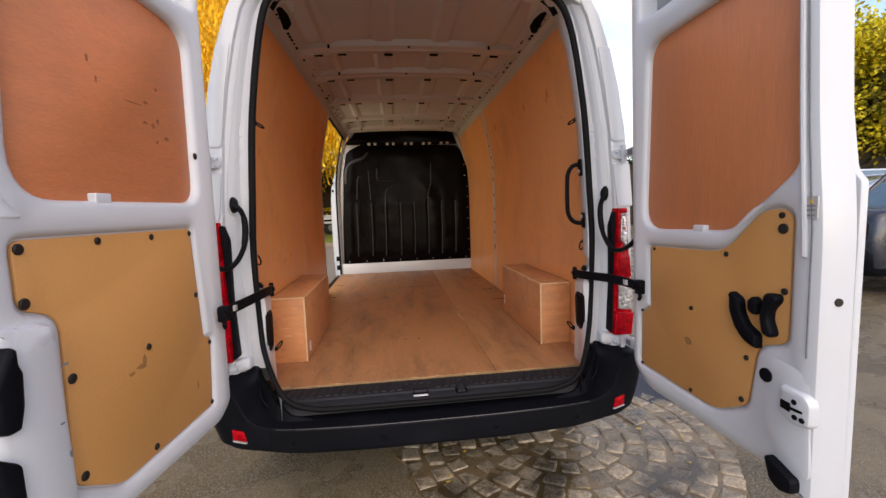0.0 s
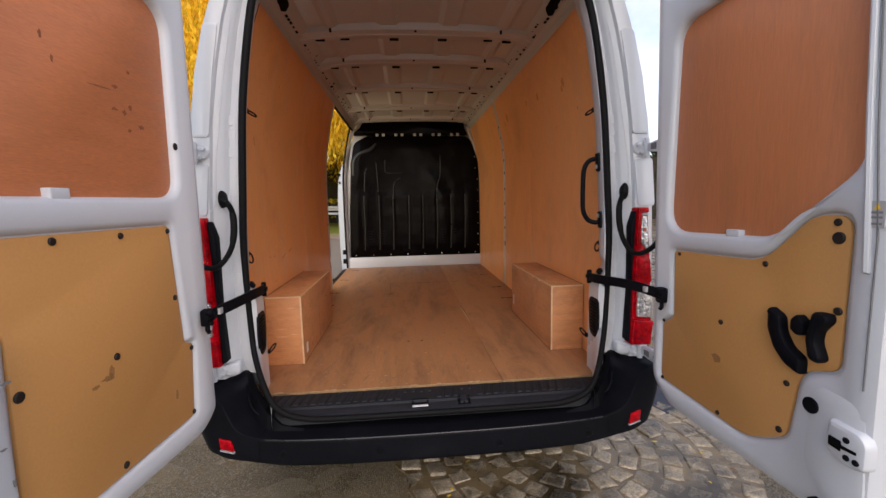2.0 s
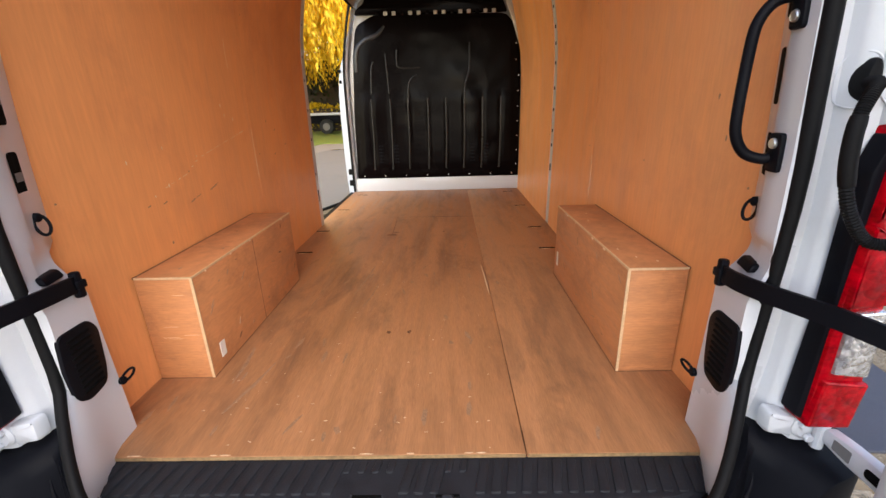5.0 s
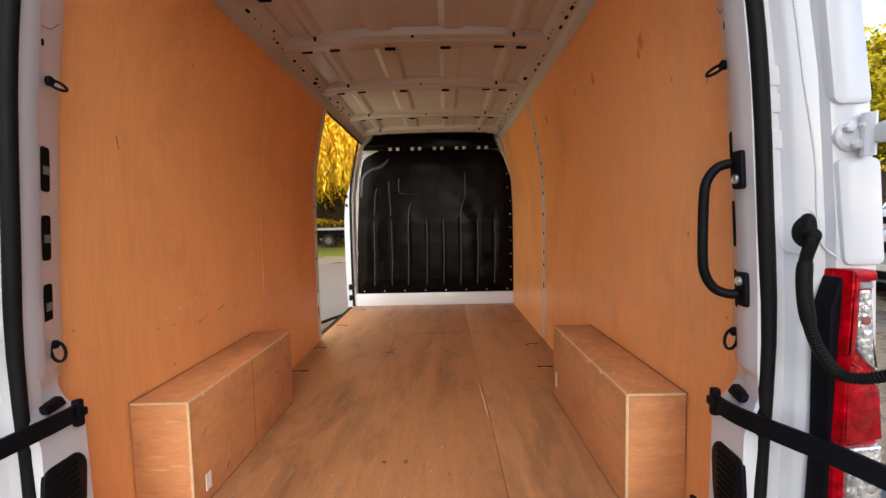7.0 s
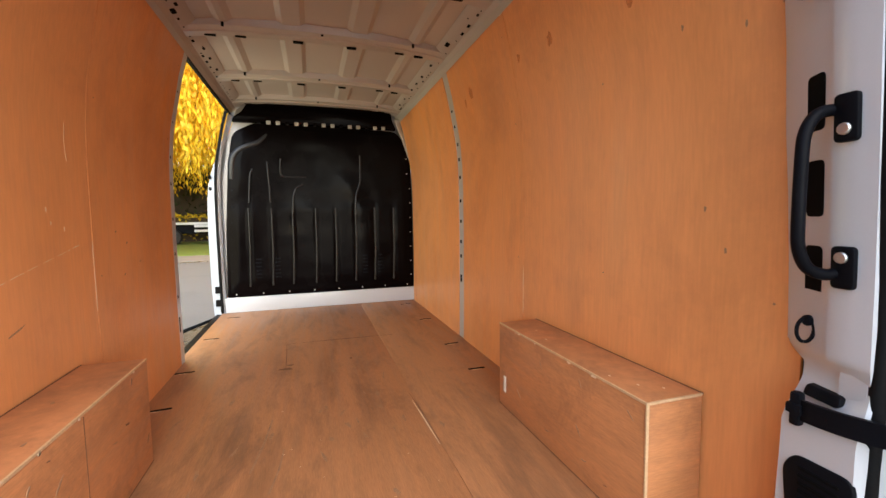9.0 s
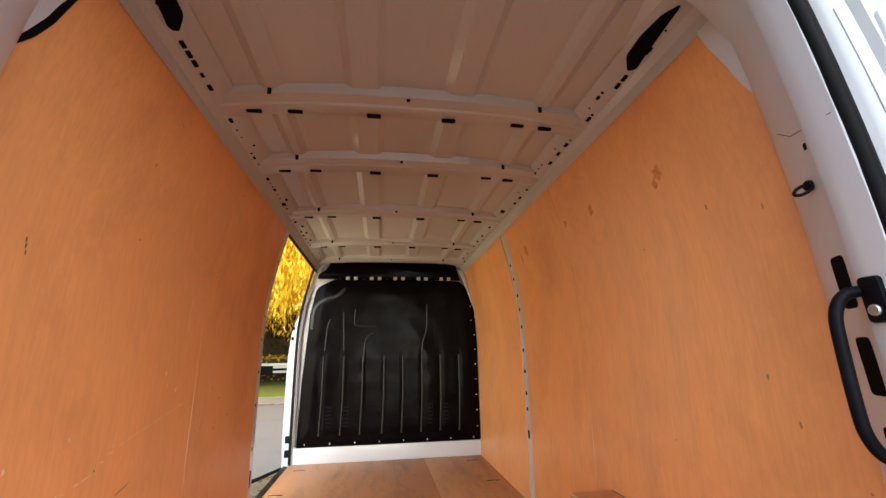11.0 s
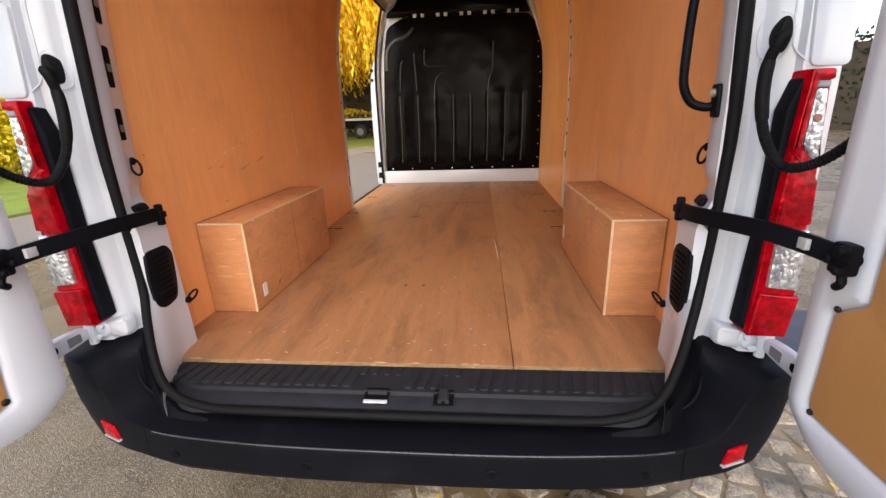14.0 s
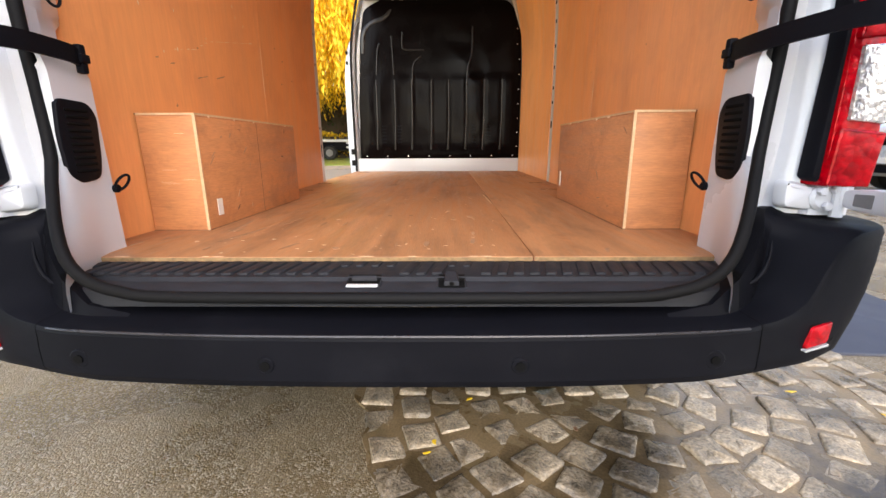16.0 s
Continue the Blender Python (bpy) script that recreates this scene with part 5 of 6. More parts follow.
def front_post():
    """The front post of the side door: it flares out from the seal and tapers away under the roof."""
    bm = bmesh.new()
    rows = []
    for z in (0.44, 0.56, 0.75, 0.95, 1.15, 1.35, 1.55, 1.70, 1.82, 1.95, 2.08, 2.20, 2.30, 2.355):
        x = float(np.interp(z, [p[1] for p in WALL], [p[0] for p in WALL]))
        w = float(np.interp(z, [0.44, 0.60, 0.80, 1.5, 1.75, 1.95, 2.2, 2.36], [0.115, 0.125, 0.13, 0.128, 0.11, 0.062, 0.026, 0.012]))
        rows.append([bm.verts.new((-x - d, y, z)) for d, y in ((0.010, 3.66), (0.022, 3.645), (0.25 * w + 0.015, 3.642), (0.6 * w, 3.665), (0.92 * w, 3.685), (w, 3.70), (w + 0.002, 3.73), (w, 3.85))])
    for a, b in zip(rows, rows[1:]):
        for i in range(len(a) - 1):
            bm.faces.new((a[i], a[i + 1], b[i + 1], b[i]))
    return bm


fp = part("door_post", front_post(), PAINT, van, "white front door post", 40)
for z in (1.66, 1.76):
    part("striker", box(-0.965, -0.945, 3.655, 3.69, z, z + 0.03, 0.005), RUBBER, fp)
part("door_rubber", tube([(-0.764, 2.28, 2.338), (-0.764, 3.0, 2.336), (-0.762, 3.64, 2.330)], 0.009, 8), RUBBER, van)
part("door_rubber", tube([(-0.784, 2.28, 2.350), (-0.784, 3.0, 2.348), (-0.782, 3.64, 2.342)], 0.007, 8), RUBBER, van)
for z in (0.62, 0.74):
    part("post_buffer", box(-0.955, -0.915, 3.632, 3.668, z, z + 0.06, 0.006), RUBBER, fp)
part("door_rubber", sheet([(x + 0.03, z) for x, z in WALL], [3.615, 3.64], 0.02, -1), RUBBER, van)
part("door_header", sheet([(0.752, 2.338), (0.770, 2.346), (0.792, 2.362)], [2.235, 3.0, 3.85], 0.006, -1), PAINT_IN, van)
part("floor_pan", box(-0.96, 0.96, 0.03, 3.85, 0.50, 0.543), RUBBER, van)

# the pillar's flange lapping over the lining near the roof
for s in (1, -1):
    put = (lambda s: lambda y, z, w: (s * (float(np.interp(z, [p[1] for p in WALL], [p[0] for p in WALL])) - w), y, z))(s)
    if s < 0:
        # Near-black plate on the lining paints the shade of the open gap.
        part("flange_gap", slab(rounded([(0.137, 2.02), (0.200, 2.118), (0.222, 2.172), (0.236, 2.240), (0.257, 2.335), (0.137, 2.345)], 0.01), put, -0.001, 0.0012), DARK, van)
    part("pillar_flange", slab(rounded([(0.130, 2.03), (0.178, 2.11), (0.201, 2.168), (0.211, 2.210), (0.238, 2.296), (0.247, 2.345), (0.130, 2.345)], 0.01), put, -0.001, 0.004, 0.002), PAINT, van)

# bulkhead
KB = [(-0.856, 0.692), (0.872, 0.692), (0.868, 1.6), (0.848, 2.08), (0.71, 2.245), (0.0, 2.262), (-0.57, 2.264), (-0.752, 2.17), (-0.80, 1.90), (-0.84, 1.3)]
kb = part("bulkhead", slab(rounded(KB, [0.02, 0.02, 0.05, 0.07, 0.05, 0.05, 0.06, 0.06, 0.05, 0.05], 5), XZ, 3.67, 3.628, 0.012), BULK, van, "black plastic bulkhead with vertical ribs")
part("bulkhead_head", slab(rounded([(-0.755, 2.268), (0.72, 2.262), (0.68, 2.36), (0.67, 2.475), (-0.60, 2.475), (-0.67, 2.36), (-0.74, 2.31)], 0.012), XZ, 3.69, 3.64, 0.01), BULK, van, "black panel above the bulkhead")
part("bulkhead_back", slab(V([(-0.88, 0.3), (0.93, 0.3), (0.90, 1.7), (0.80, 2.30), (0.66, 2.47), (-0.60, 2.47), (-0.72, 2.38), (-0.80, 2.12), (-0.86, 1.74)]), XZ, 3.72, 3.70), PAINT_IN, van)
part("kick_strip", box(-0.872, 0.872, 3.612, 3.66, FLOOR, 0.695, 0.004), PAINT, van, "white painted strip under the bulkhead")
RIBS = (-0.648, -0.455, -0.275, -0.07, 0.113, 0.30, 0.485, 0.672)


def bulkhead_field():
    """The pressed face of the bulkhead: shallow flutes between the ribs, and low dents."""
    bm = bmesh.new()
    rows = []
    for j in range(46):
        z = 0.735 + (2.205 - 0.735) * j / 45
        x0 = float(np.interp(z, [0.692, 1.3, 1.9, 2.12, 2.264], [-0.826, -0.812, -0.77, -0.735, -0.56]))
        x1 = float(np.interp(z, [0.692, 1.6, 2.04, 2.264], [0.842, 0.836, 0.82, 0.66]))
        row = []
        for i in range(97):
            x = x0 + (x1 - x0) * i / 96
            gap = min(abs(x - r) for r in RIBS)
            low = min(1.0, max(0.0, (1.56 - z) / 0.08)) * min(1.0, max(0.0, (z - 0.76) / 0.06))
            flute = 0.009 * low * min(1.0, gap / 0.03) ** 0.5
            dent = 0.010 * noise.noise((x * 2.6, z * 2.2, 4.1)) + 0.004 * noise.noise((x * 6.5, z * 5.0, 9.3))
            edge = min(1.0, i / 4, (96 - i) / 4, j / 3, (45 - j) / 3)
            row.append(bm.verts.new((x, 3.6265 - 0.002 * edge - (flute + dent + 0.004) * edge * 0.8, z)))
        rows.append(row)
    for p, q in zip(rows, rows[1:]):
        for i in range(96):
            bm.faces.new((p[i], p[i + 1], q[i + 1], q[i]))
    return bm


part("pressed_field", bulkhead_field(), BULK, kb, "glossy black pressed face with shallow flutes", 60)
for i, x in enumerate(RIBS):
    hi = 1.50
    bm = tube(smooth_path([(x - 0.012, 3.619, 0.79), (x, 3.617, 1.1), (x, 3.617, 1.3), (x, 3.619, hi)], 3), [0.008] * 10, 10)
    part("rib", bm, BULK_RIB, kb, "", 60)
for ctrl in ([(-0.268, 3.617, 1.45), (-0.262, 3.617, 1.60), (-0.235, 3.617, 1.68), (-0.17, 3.617, 1.72)], [(0.30, 3.617, 1.48), (0.31, 3.617, 1.62), (0.35, 3.617, 1.76), (0.355, 3.617, 2.0)],
             [(-0.36, 3.617, 1.95), (-0.365, 3.617, 1.85), (-0.34, 3.617, 1.79), (-0.14, 3.617, 1.785)], [(-0.64, 3.617, 1.55), (-0.63, 3.617, 1.7), (-0.62, 3.617, 1.8), (-0.60, 3.617, 1.85)],
             [(-0.46, 3.617, 1.55), (-0.465, 3.617, 1.7), (-0.47, 3.617, 1.8), (-0.475, 3.617, 1.92)]):
    part("rib", tube(smooth_path(ctrl, 5), 0.0075, 10), BULK_RIB, kb, "", 60)
part("swage", tube(smooth_path([(-0.775, 3.657, 1.76), (-0.755, 3.650, 1.95), (-0.67, 3.648, 2.04), (-0.55, 3.649, 2.085), (-0.47, 3.659, 2.16)], 5), 0.036, 14), BULK_RIB, kb, "", 60)
for cx in (0.38, 0.53, -0.42, -0.58):
    for i in range(6):
        z = 0.86 + i * 0.034
        part("louvre", box(cx - 0.025, cx + 0.025, 3.6115, 3.634, z, z + 0.013, 0.004), BLACK, kb)
for x in np.linspace(-0.78, 0.8, 8):
    part("rivet", disc((float(x), 3.629, 0.722), (0, -1, 0), 0.0065, 0.006, 8), STEEL, kb, "steel rivet")
for i in range(9):
    z = 0.82 + i * 0.145
    part("rivet", disc((0.842 - 0.004 * i * (i > 6), 3.629, z), (0, -1, 0), 0.006, 0.005, 8), STEEL, kb)
    part("rivet", disc((-0.80 + 0.004 * i, 3.629, z - 0.03), (0, -1, 0), 0.011, 0.006, 8), BLACK, kb)
for i in range(15):
    x = -0.53 + i * 0.08
    part("top_tab", box(x - 0.018, x + 0.018, 3.625, 3.64, 2.252, 2.285, 0.003), SILVER if i % 3 else BULK, kb)

part("corner_gusset", slab(rounded([(0.695, 2.36), (0.745, 2.36), (0.800, 2.19), (0.862, 1.97), (0.842, 1.96), (0.772, 2.16)], 0.01), XZ, 3.625, 3.606, 0.003), PAINT_IN, van, "bare white gusset beside the bulkhead")
FB = []
# floor boards: two sheets with a joint
FB.append(single("plywood_floor_board", slab(V([(-0.865, 0.0), (0.317, 0.0), (0.320, 1.45), (0.320, 3.61), (-0.90, 3.61), (-0.90, 2.31), (-0.865, 2.31)]), XY, 0.548, FLOOR, 0.001), [PLY_FLOOR], "worn brown plywood floor board with scuffs and stains", "plywood board", "floor boards"))
FB.append(single("plywood_floor_board", slab(V([(0.3198, 0.0), (0.865, 0.0), (0.865, 3.61), (0.3208, 3.61), (0.3208, 1.45)]), XY, 0.548, FLOOR, 0.001), [PLY_FLOOR], "brown plywood floor board along the side wall", "plywood board", "floor boards"))

part("cut_edge", box(-0.86, 0.315, -0.0025, 0.001, 0.5495, 0.5585), PLY_WORN, FB[0], "dirty worn plywood edge")
part("cut_edge", box(0.322, 0.86, -0.0025, 0.001, 0.5495, 0.5585), PLY_WORN, FB[1], "dirty worn plywood edge")

# wheel arch boxes, each of three boards with pale cut edges
def wheel_box(s, y0, y1, label):
    t = thing("wheel_arch_box", label, "plywood box", "wheel arch boxes")
    a, b, z0, z1 = 0.675, 0.858, FLOOR, 0.928
    m = lambda p, q: (min(p * s, q * s), max(p * s, q * s))
    part("side_board", box(*m(a, a + 0.009), y0 + 0.0092, y1, z0, z1 - 0.0092, 0.0008), PLY_BOX, t)
    part("end_board", box(*m(a + 0.0, b), y0, y0 + 0.009, z0, z1 - 0.0092, 0.0008), PLY_BOX, t)
    part("end_board", box(*m(a + 0.0092, b), y1 - 0.009, y1 - 0.0002, z0, z1 - 0.0092, 0.0008), PLY_BOX, t)
    part("top_board", box(*m(a, b), y0, y1, z1 - 0.009, z1, 0.0008), PLY_BOX, t)
    w = 0.0072
    part("cut_edge", box(*m(a - 0.0012, a + w), y0 - 0.0012, y0 + 0.003, z0 + 0.002, z1 - 0.004), PLY_EDGE, t, "pale raw plywood edge")
    part("cut_edge", box(*m(a - 0.0014, a + 0.004), y0, y1, z1 - 0.0055, z1 + 0.0008), PLY_EDGE, t, "pale raw plywood edge")
    part("cut_edge", box(*m(a, b), y0 - 0.0014, y0 + 0.004, z1 - 0.0055, z1 + 0.0008), PLY_EDGE, t, "pale raw plywood edge")
    # Thin brown strips paint the contact shade along wall and floor.
    part("joint", box(*m(b - 0.001, b + 0.004), y0, y1, z1 - 0.004, z1 + 0.0008), SCUFF_SHADE, t)
    part("joint", box(*m(a - 0.002, a + 0.001), y0, y1, z0, z0 + 0.002), SCUFF_SHADE, t)
    part("joint", box(*m(a, b), y0 - 0.002, y0 + 0.001, z0, z0 + 0.002), SCUFF_SHADE, t)
    return t


wl_ = wheel_box(-1, 0.338, 1.175, "plywood wheel arch box with a pale sticker at its foot")
wr_ = wheel_box(1, 0.340, 1.195, "plywood wheel arch box with a scuffed top")
PAPER = material("paper label", (0.75, 0.70, 0.62), 0.6, vary=0.1, bump=0.05)
part("board_joint", box(-0.6756, -0.6740, 0.755, 0.7575, FLOOR, 0.918), SCUFF_SHADE, wl_)
part("sticker", box(-0.6745, -0.6725, 0.40, 0.43, 0.60, 0.655), PAPER, wl_, "torn pale sticker")
part("sticker", box(0.6725, 0.6745, 1.13, 1.15, 0.63, 0.70), PAPER, wr_, "torn pale sticker")

# wheels that carry the van
TYRE = material("tyre rubber", (0.012, 0.012, 0.012), 0.8, bump=0.1)
for s in (1, -1):
    for y in (0.78, 4.6):
        pts = [(0.16 * 0 + s * x, y, 0.34) for x in (0.80, 0.81, 0.97, 0.98)]
        whl = part("wheel", tube(pts, [0.30, 0.34, 0.34, 0.30], 28), TYRE, van, "black road wheel", 50)
# cab nose ahead of the bulkhead
nose = rounded([(3.75, 0.36), (5.45, 0.36), (5.5, 1.0), (5.25, 1.25), (4.75, 1.45), (4.2, 2.2), (3.80, 2.44), (3.76, 2.30), (3.76, 2.10), (3.76, 1.90), (3.76, 1.70), (3.76, 1.30)], [0.08] * 7 + [0.002] * 5)
bm = slab([Vector(p) for p in nose], YZ, -0.97, 0.97, 0.06)
for v in bm.verts:
    v.co.x *= float(np.interp(v.co.z, [1.3, 1.7, 1.9, 2.1, 2.3, 2.45], [1.0, 0.975, 0.93, 0.86, 0.775, 0.70]))
part("cab", bm, PAINT, van, "white van cab")


# ---- outside: ground ----
bm = bmesh.new()
bm.faces.new([bm.verts.new(p) for p in ((-400, -400, 0), (400, -400, 0), (400, 400, 0), (-400, 400, 0))])
single("ground", bm, ASPHALT, "damp grey-brown asphalt yard", "asphalt", kind="structure", smooth=0)
lawn = [(-7.2, -30), (-7.0, 5), (-5.4, 17.6), (6, 18.6), (12, 60), (-80, 80), (-80, -30)]
single("lawn", slab(V(lawn), XY, -0.02, 0.03), GRASS, "green lawn beside the yard", "grass", kind="structure", smooth=0)
single("gravel_verge", slab(V([(-7.0, 5.2), (-5.4, 17.6), (6, 18.6), (6.2, 16.6), (-4.2, 15.2), (-6.2, 5.0)]), XY, -0.02, 0.012), GRIT, "pale gravel verge along the lawn", "gravel", kind="structure", smooth=0)
CONCRETE = material("pale concrete", (0.235, 0.20, 0.155), 0.75, vary=0.15, scale=3, fine=140, bump=0.12, wear=(0.17, 0.145, 0.11), wear_amount=0.5, wear_scale=0.8)
single("concrete_apron", slab(V([(-7.2, 3.0), (-2.68, 3.0), (-0.3, 9.0), (3.2, 9.6), (3.0, 15.4), (-4.6, 14.6)]), XY, -0.02, 0.010), CONCRETE, "pale smooth concrete beside the van", "concrete", kind="structure", smooth=0)
single("drain_channel", slab(V([(-2.25, 4.08), (-1.98, 4.76), (-1.80, 5.18), (-1.70, 5.46), (-1.48, 6.0), (-1.10, 6.96), (-1.05, 6.94), (-1.40, 6.02), (-1.63, 5.41), (-1.71, 5.16), (-1.93, 4.73), (-2.20, 4.06)]), XY, -0.02, 0.013), DARK, "dark uneven drain slot beside the concrete", "drain", kind="structure", smooth=0)
single("rubber_mat", slab(rounded([(1.42, 0.56), (2.35, 0.50), (2.5, 1.5), (1.75, 1.6)], 0.03), XY, 0.0, 0.012, 0.004), MAT_DARK, "dark blue-grey flat mat lying on the yard", "mat")

# round patch of granite setts
PC, PR = Vector((0.75, 0.30)), 0.93
rg = random.Random(3)
edge = []
for i in range(180):
    a = 2 * math.pi * i / 180
    r = PR + 0.03 * noise.noise((math.cos(a) * 3, math.sin(a) * 3, 0.3)) + 0.05 * noise.noise((math.cos(a) * 9, math.sin(a) * 9, 0.7))
    edge.append(Vector((PC.x + r * math.cos(a), PC.y + r * math.sin(a))))
patch = single("sett_paving", slab(edge, XY, -0.02, 0.0085), MUD, "round patch of worn granite setts in sandy joints", "paving", kind="structure", smooth=0)


def sett_mesh(k):
    """A worn granite sett: uneven four-sided outline, rough domed top."""
    r = random.Random(k)
    bm = bmesh.new()
    w, h = r.uniform(0.050, 0.057), r.uniform(0.044, 0.051)
    j = lambda: r.uniform(-.009, .009)
    lp = rounded([(-w + j(), -h + j()), (w + j(), -h + j()), (w + j(), h + j()), (-w + j(), h + j())], 0.013, 3)
    lp = [p + Vector((r.uniform(-.0030, .0030), r.uniform(-.0030, .0030))) for p in lp]
    levels = [(0.0, -0.01), (0.001, 0.010), (0.004, 0.0150), (0.012, 0.0166), (0.026, 0.0170)]
    rows = []
    for d, z in levels:
        rows.append(ring(bm, [p * (1 - d / 0.045) for p in lp], XY, z))
    for row in rows[1:]:
        for v in row:
            v.co.z += r.uniform(-0.0022, 0.0014)
    for p, q in zip(rows, rows[1:]):
        bridge(bm, p, q)
    top = bm.verts.new((0, 0, 0.0170 + r.uniform(-.001, .001)))
    c = rows[-1]
    for i in range(len(c)):
        bm.faces.new((c[i], c[(i + 1) % len(c)], top))
    return mesh_of(bm, "sett", COBBLE, 55)


setts = [sett_mesh(k) for k in range(14)]
for j in range(1, 9):
    r = j * 0.112 - 0.02
    n = max(5, int(2 * math.pi * r / 0.122))
    for i in range(n):
        a = 2 * math.pi * (i + 0.5 * (j % 2)) / n + rg.uniform(-0.010, 0.010) / r
        rr = r + rg.uniform(-0.007, 0.007)
        ob = new("sett", rg.choice(setts))
        ob.parent = patch
        ob.matrix_basis = Matrix.Translation((PC.x + rr * math.cos(a), PC.y + rr * math.sin(a), rg.uniform(-0.008, 0.003))) @ Euler((rg.uniform(-.07, .07), rg.uniform(-.07, .07), a + math.pi / 2 + math.pi * rg.choice((0, 1)) + rg.uniform(-.08, .08))).to_matrix().to_4x4()


# ---- outside: trees and hedges ----
def add_leaf(vs, fs, p, d, nrm, ln, wd):
    i = len(vs)
    side = d.cross(nrm)
    if side.length < 1e-4:
        side = d.orthogonal()
    side = side.normalized() * wd
    vs += [tuple(p - side * 0.2), tuple(p + d * ln * 0.5 - side), tuple(p + d * ln), tuple(p + d * ln * 0.5 + side)]
    fs.append((i, i + 1, i + 2, i + 3))


def leaf_part(name, vs, fs, mat, parent):
    me = bpy.data.meshes.new(name)
    me.from_pydata(vs, [], fs)
    me.materials.append(mat)
    ob = new(name, me)
    ob.parent = parent
    ob["kind"] = "stuff"
    return ob


def trunk_part(parent, x, y, h, r, limbs, spread, seed):
    rd = random.Random(seed)
    bm = tube(smooth_path([(x, y, -0.1), (x + rd.uniform(-.2, .2), y, h * 0.3), (x + rd.uniform(-.4, .4), y + rd.uniform(-.3, .3), h * 0.6), (x, y, h)], 3), [r * (1 - 0.75 * i / 9) for i in range(10)], 9)
    part("trunk", bm, BARK, parent, "", 60)
    for i in range(limbs):
        a, z0 = rd.uniform(0, 6.28), h * rd.uniform(0.3, 0.85)
        e = (x + math.cos(a) * spread * rd.uniform(.5, 1), y + math.sin(a) * spread * rd.uniform(.5, 1), z0 + h * rd.uniform(0.15, 0.4))
        m = (x + (e[0] - x) * .45, y + (e[1] - y) * .45, z0 + (e[2] - z0) * .65)
        part("limb", tube(smooth_path([(x, y, z0), m, e], 4), [r * 0.35 * (1 - 0.8 * k / 8) for k in range(9)], 6), BARK, parent, "", 60)


def willow(x, y, h, radius, strands, seed, label, ls=1.0):
    t = thing("willow_tree", label, "tree")
    trunk_part(t, x, y, h * 0.75, 0.45, 12, radius * 0.7, seed)
    rd = random.Random(seed)
    vs, fs = [], []
    for _ in range(strands):
        a, q = rd.uniform(0, 6.283), math.sqrt(rd.random())
        lump = 0.75 + 0.35 * noise.noise((math.cos(a) * 1.5, math.sin(a) * 1.5, seed))
        px, py = x + math.cos(a) * q * radius * lump, y + math.sin(a) * q * radius * lump
        top = h * (1 - 0.45 * q * q) * (0.82 + 0.22 * rd.random())
        ln = min(rd.uniform(0.35, 0.88) * top, top - rd.uniform(0.13, 0.25) * h)
        steps = int(ln / (0.26 * ls))
        sway = rd.uniform(-0.5, 0.5)
        for k in range(steps):
            f = k / max(1, steps)
            p = Vector((px + sway * f * 0.5 + rd.gauss(0, .05), py + rd.gauss(0, .05), top - ln * f))
            d = Vector((rd.gauss(0, .35), rd.gauss(0, .35), -1)).normalized()
            add_leaf(vs, fs, p, d, Vector((rd.gauss(0, 1), rd.gauss(0, 1), .2)), rd.uniform(.22, .36) * ls, rd.uniform(.03, .055) * ls)
    leaf_part("crown", vs, fs, LEAF_GOLD, t)
    return t


def broad_tree(x, y, h, radius, clumps, per, seed, mat, label, low=0.25, leaf=0.2):
    t = thing("broadleaf_tree", label, "tree")
    trunk_part(t, x, y, h * 0.7, 0.3, 9, radius * 0.7, seed)
    rd = random.Random(seed)
    vs, fs = [], []
    for _ in range(clumps):
        a, b, q = rd.uniform(0, 6.283), rd.uniform(-1, 1), rd.random() ** 0.4
        c = Vector((x + math.cos(a) * math.sqrt(1 - b * b) * q * radius, y + math.sin(a) * math.sqrt(1 - b * b) * q * radius, h * (low + (1 - low) / 2 * (1 + b * q))))
        cr = rd.uniform(.35, .8) * radius * 0.28
        for _ in range(per):
            v = Vector((rd.gauss(0, 1), rd.gauss(0, 1), rd.gauss(0, .7))).normalized() * cr * rd.random() ** .4
            d = (v.normalized() + Vector((rd.gauss(0, .6), rd.gauss(0, .6), rd.gauss(0, .4)))).normalized()
            add_leaf(vs, fs, c + v, d, Vector((rd.gauss(0, 1), rd.gauss(0, 1), rd.gauss(0, 1))), leaf * rd.uniform(.7, 1.3), leaf * 0.32)
    leaf_part("crown", vs, fs, mat, t)
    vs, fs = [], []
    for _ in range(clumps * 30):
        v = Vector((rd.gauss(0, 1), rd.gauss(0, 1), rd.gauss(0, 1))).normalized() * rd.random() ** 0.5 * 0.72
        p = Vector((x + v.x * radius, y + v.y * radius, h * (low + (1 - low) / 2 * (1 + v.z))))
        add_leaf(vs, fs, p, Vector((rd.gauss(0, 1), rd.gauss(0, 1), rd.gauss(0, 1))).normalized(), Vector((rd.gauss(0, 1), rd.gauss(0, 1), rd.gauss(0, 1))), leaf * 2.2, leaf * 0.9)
    # Olive trees take the darkened copy here, painting shade inside the crown.
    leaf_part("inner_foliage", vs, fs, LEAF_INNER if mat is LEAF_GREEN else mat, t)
    return t


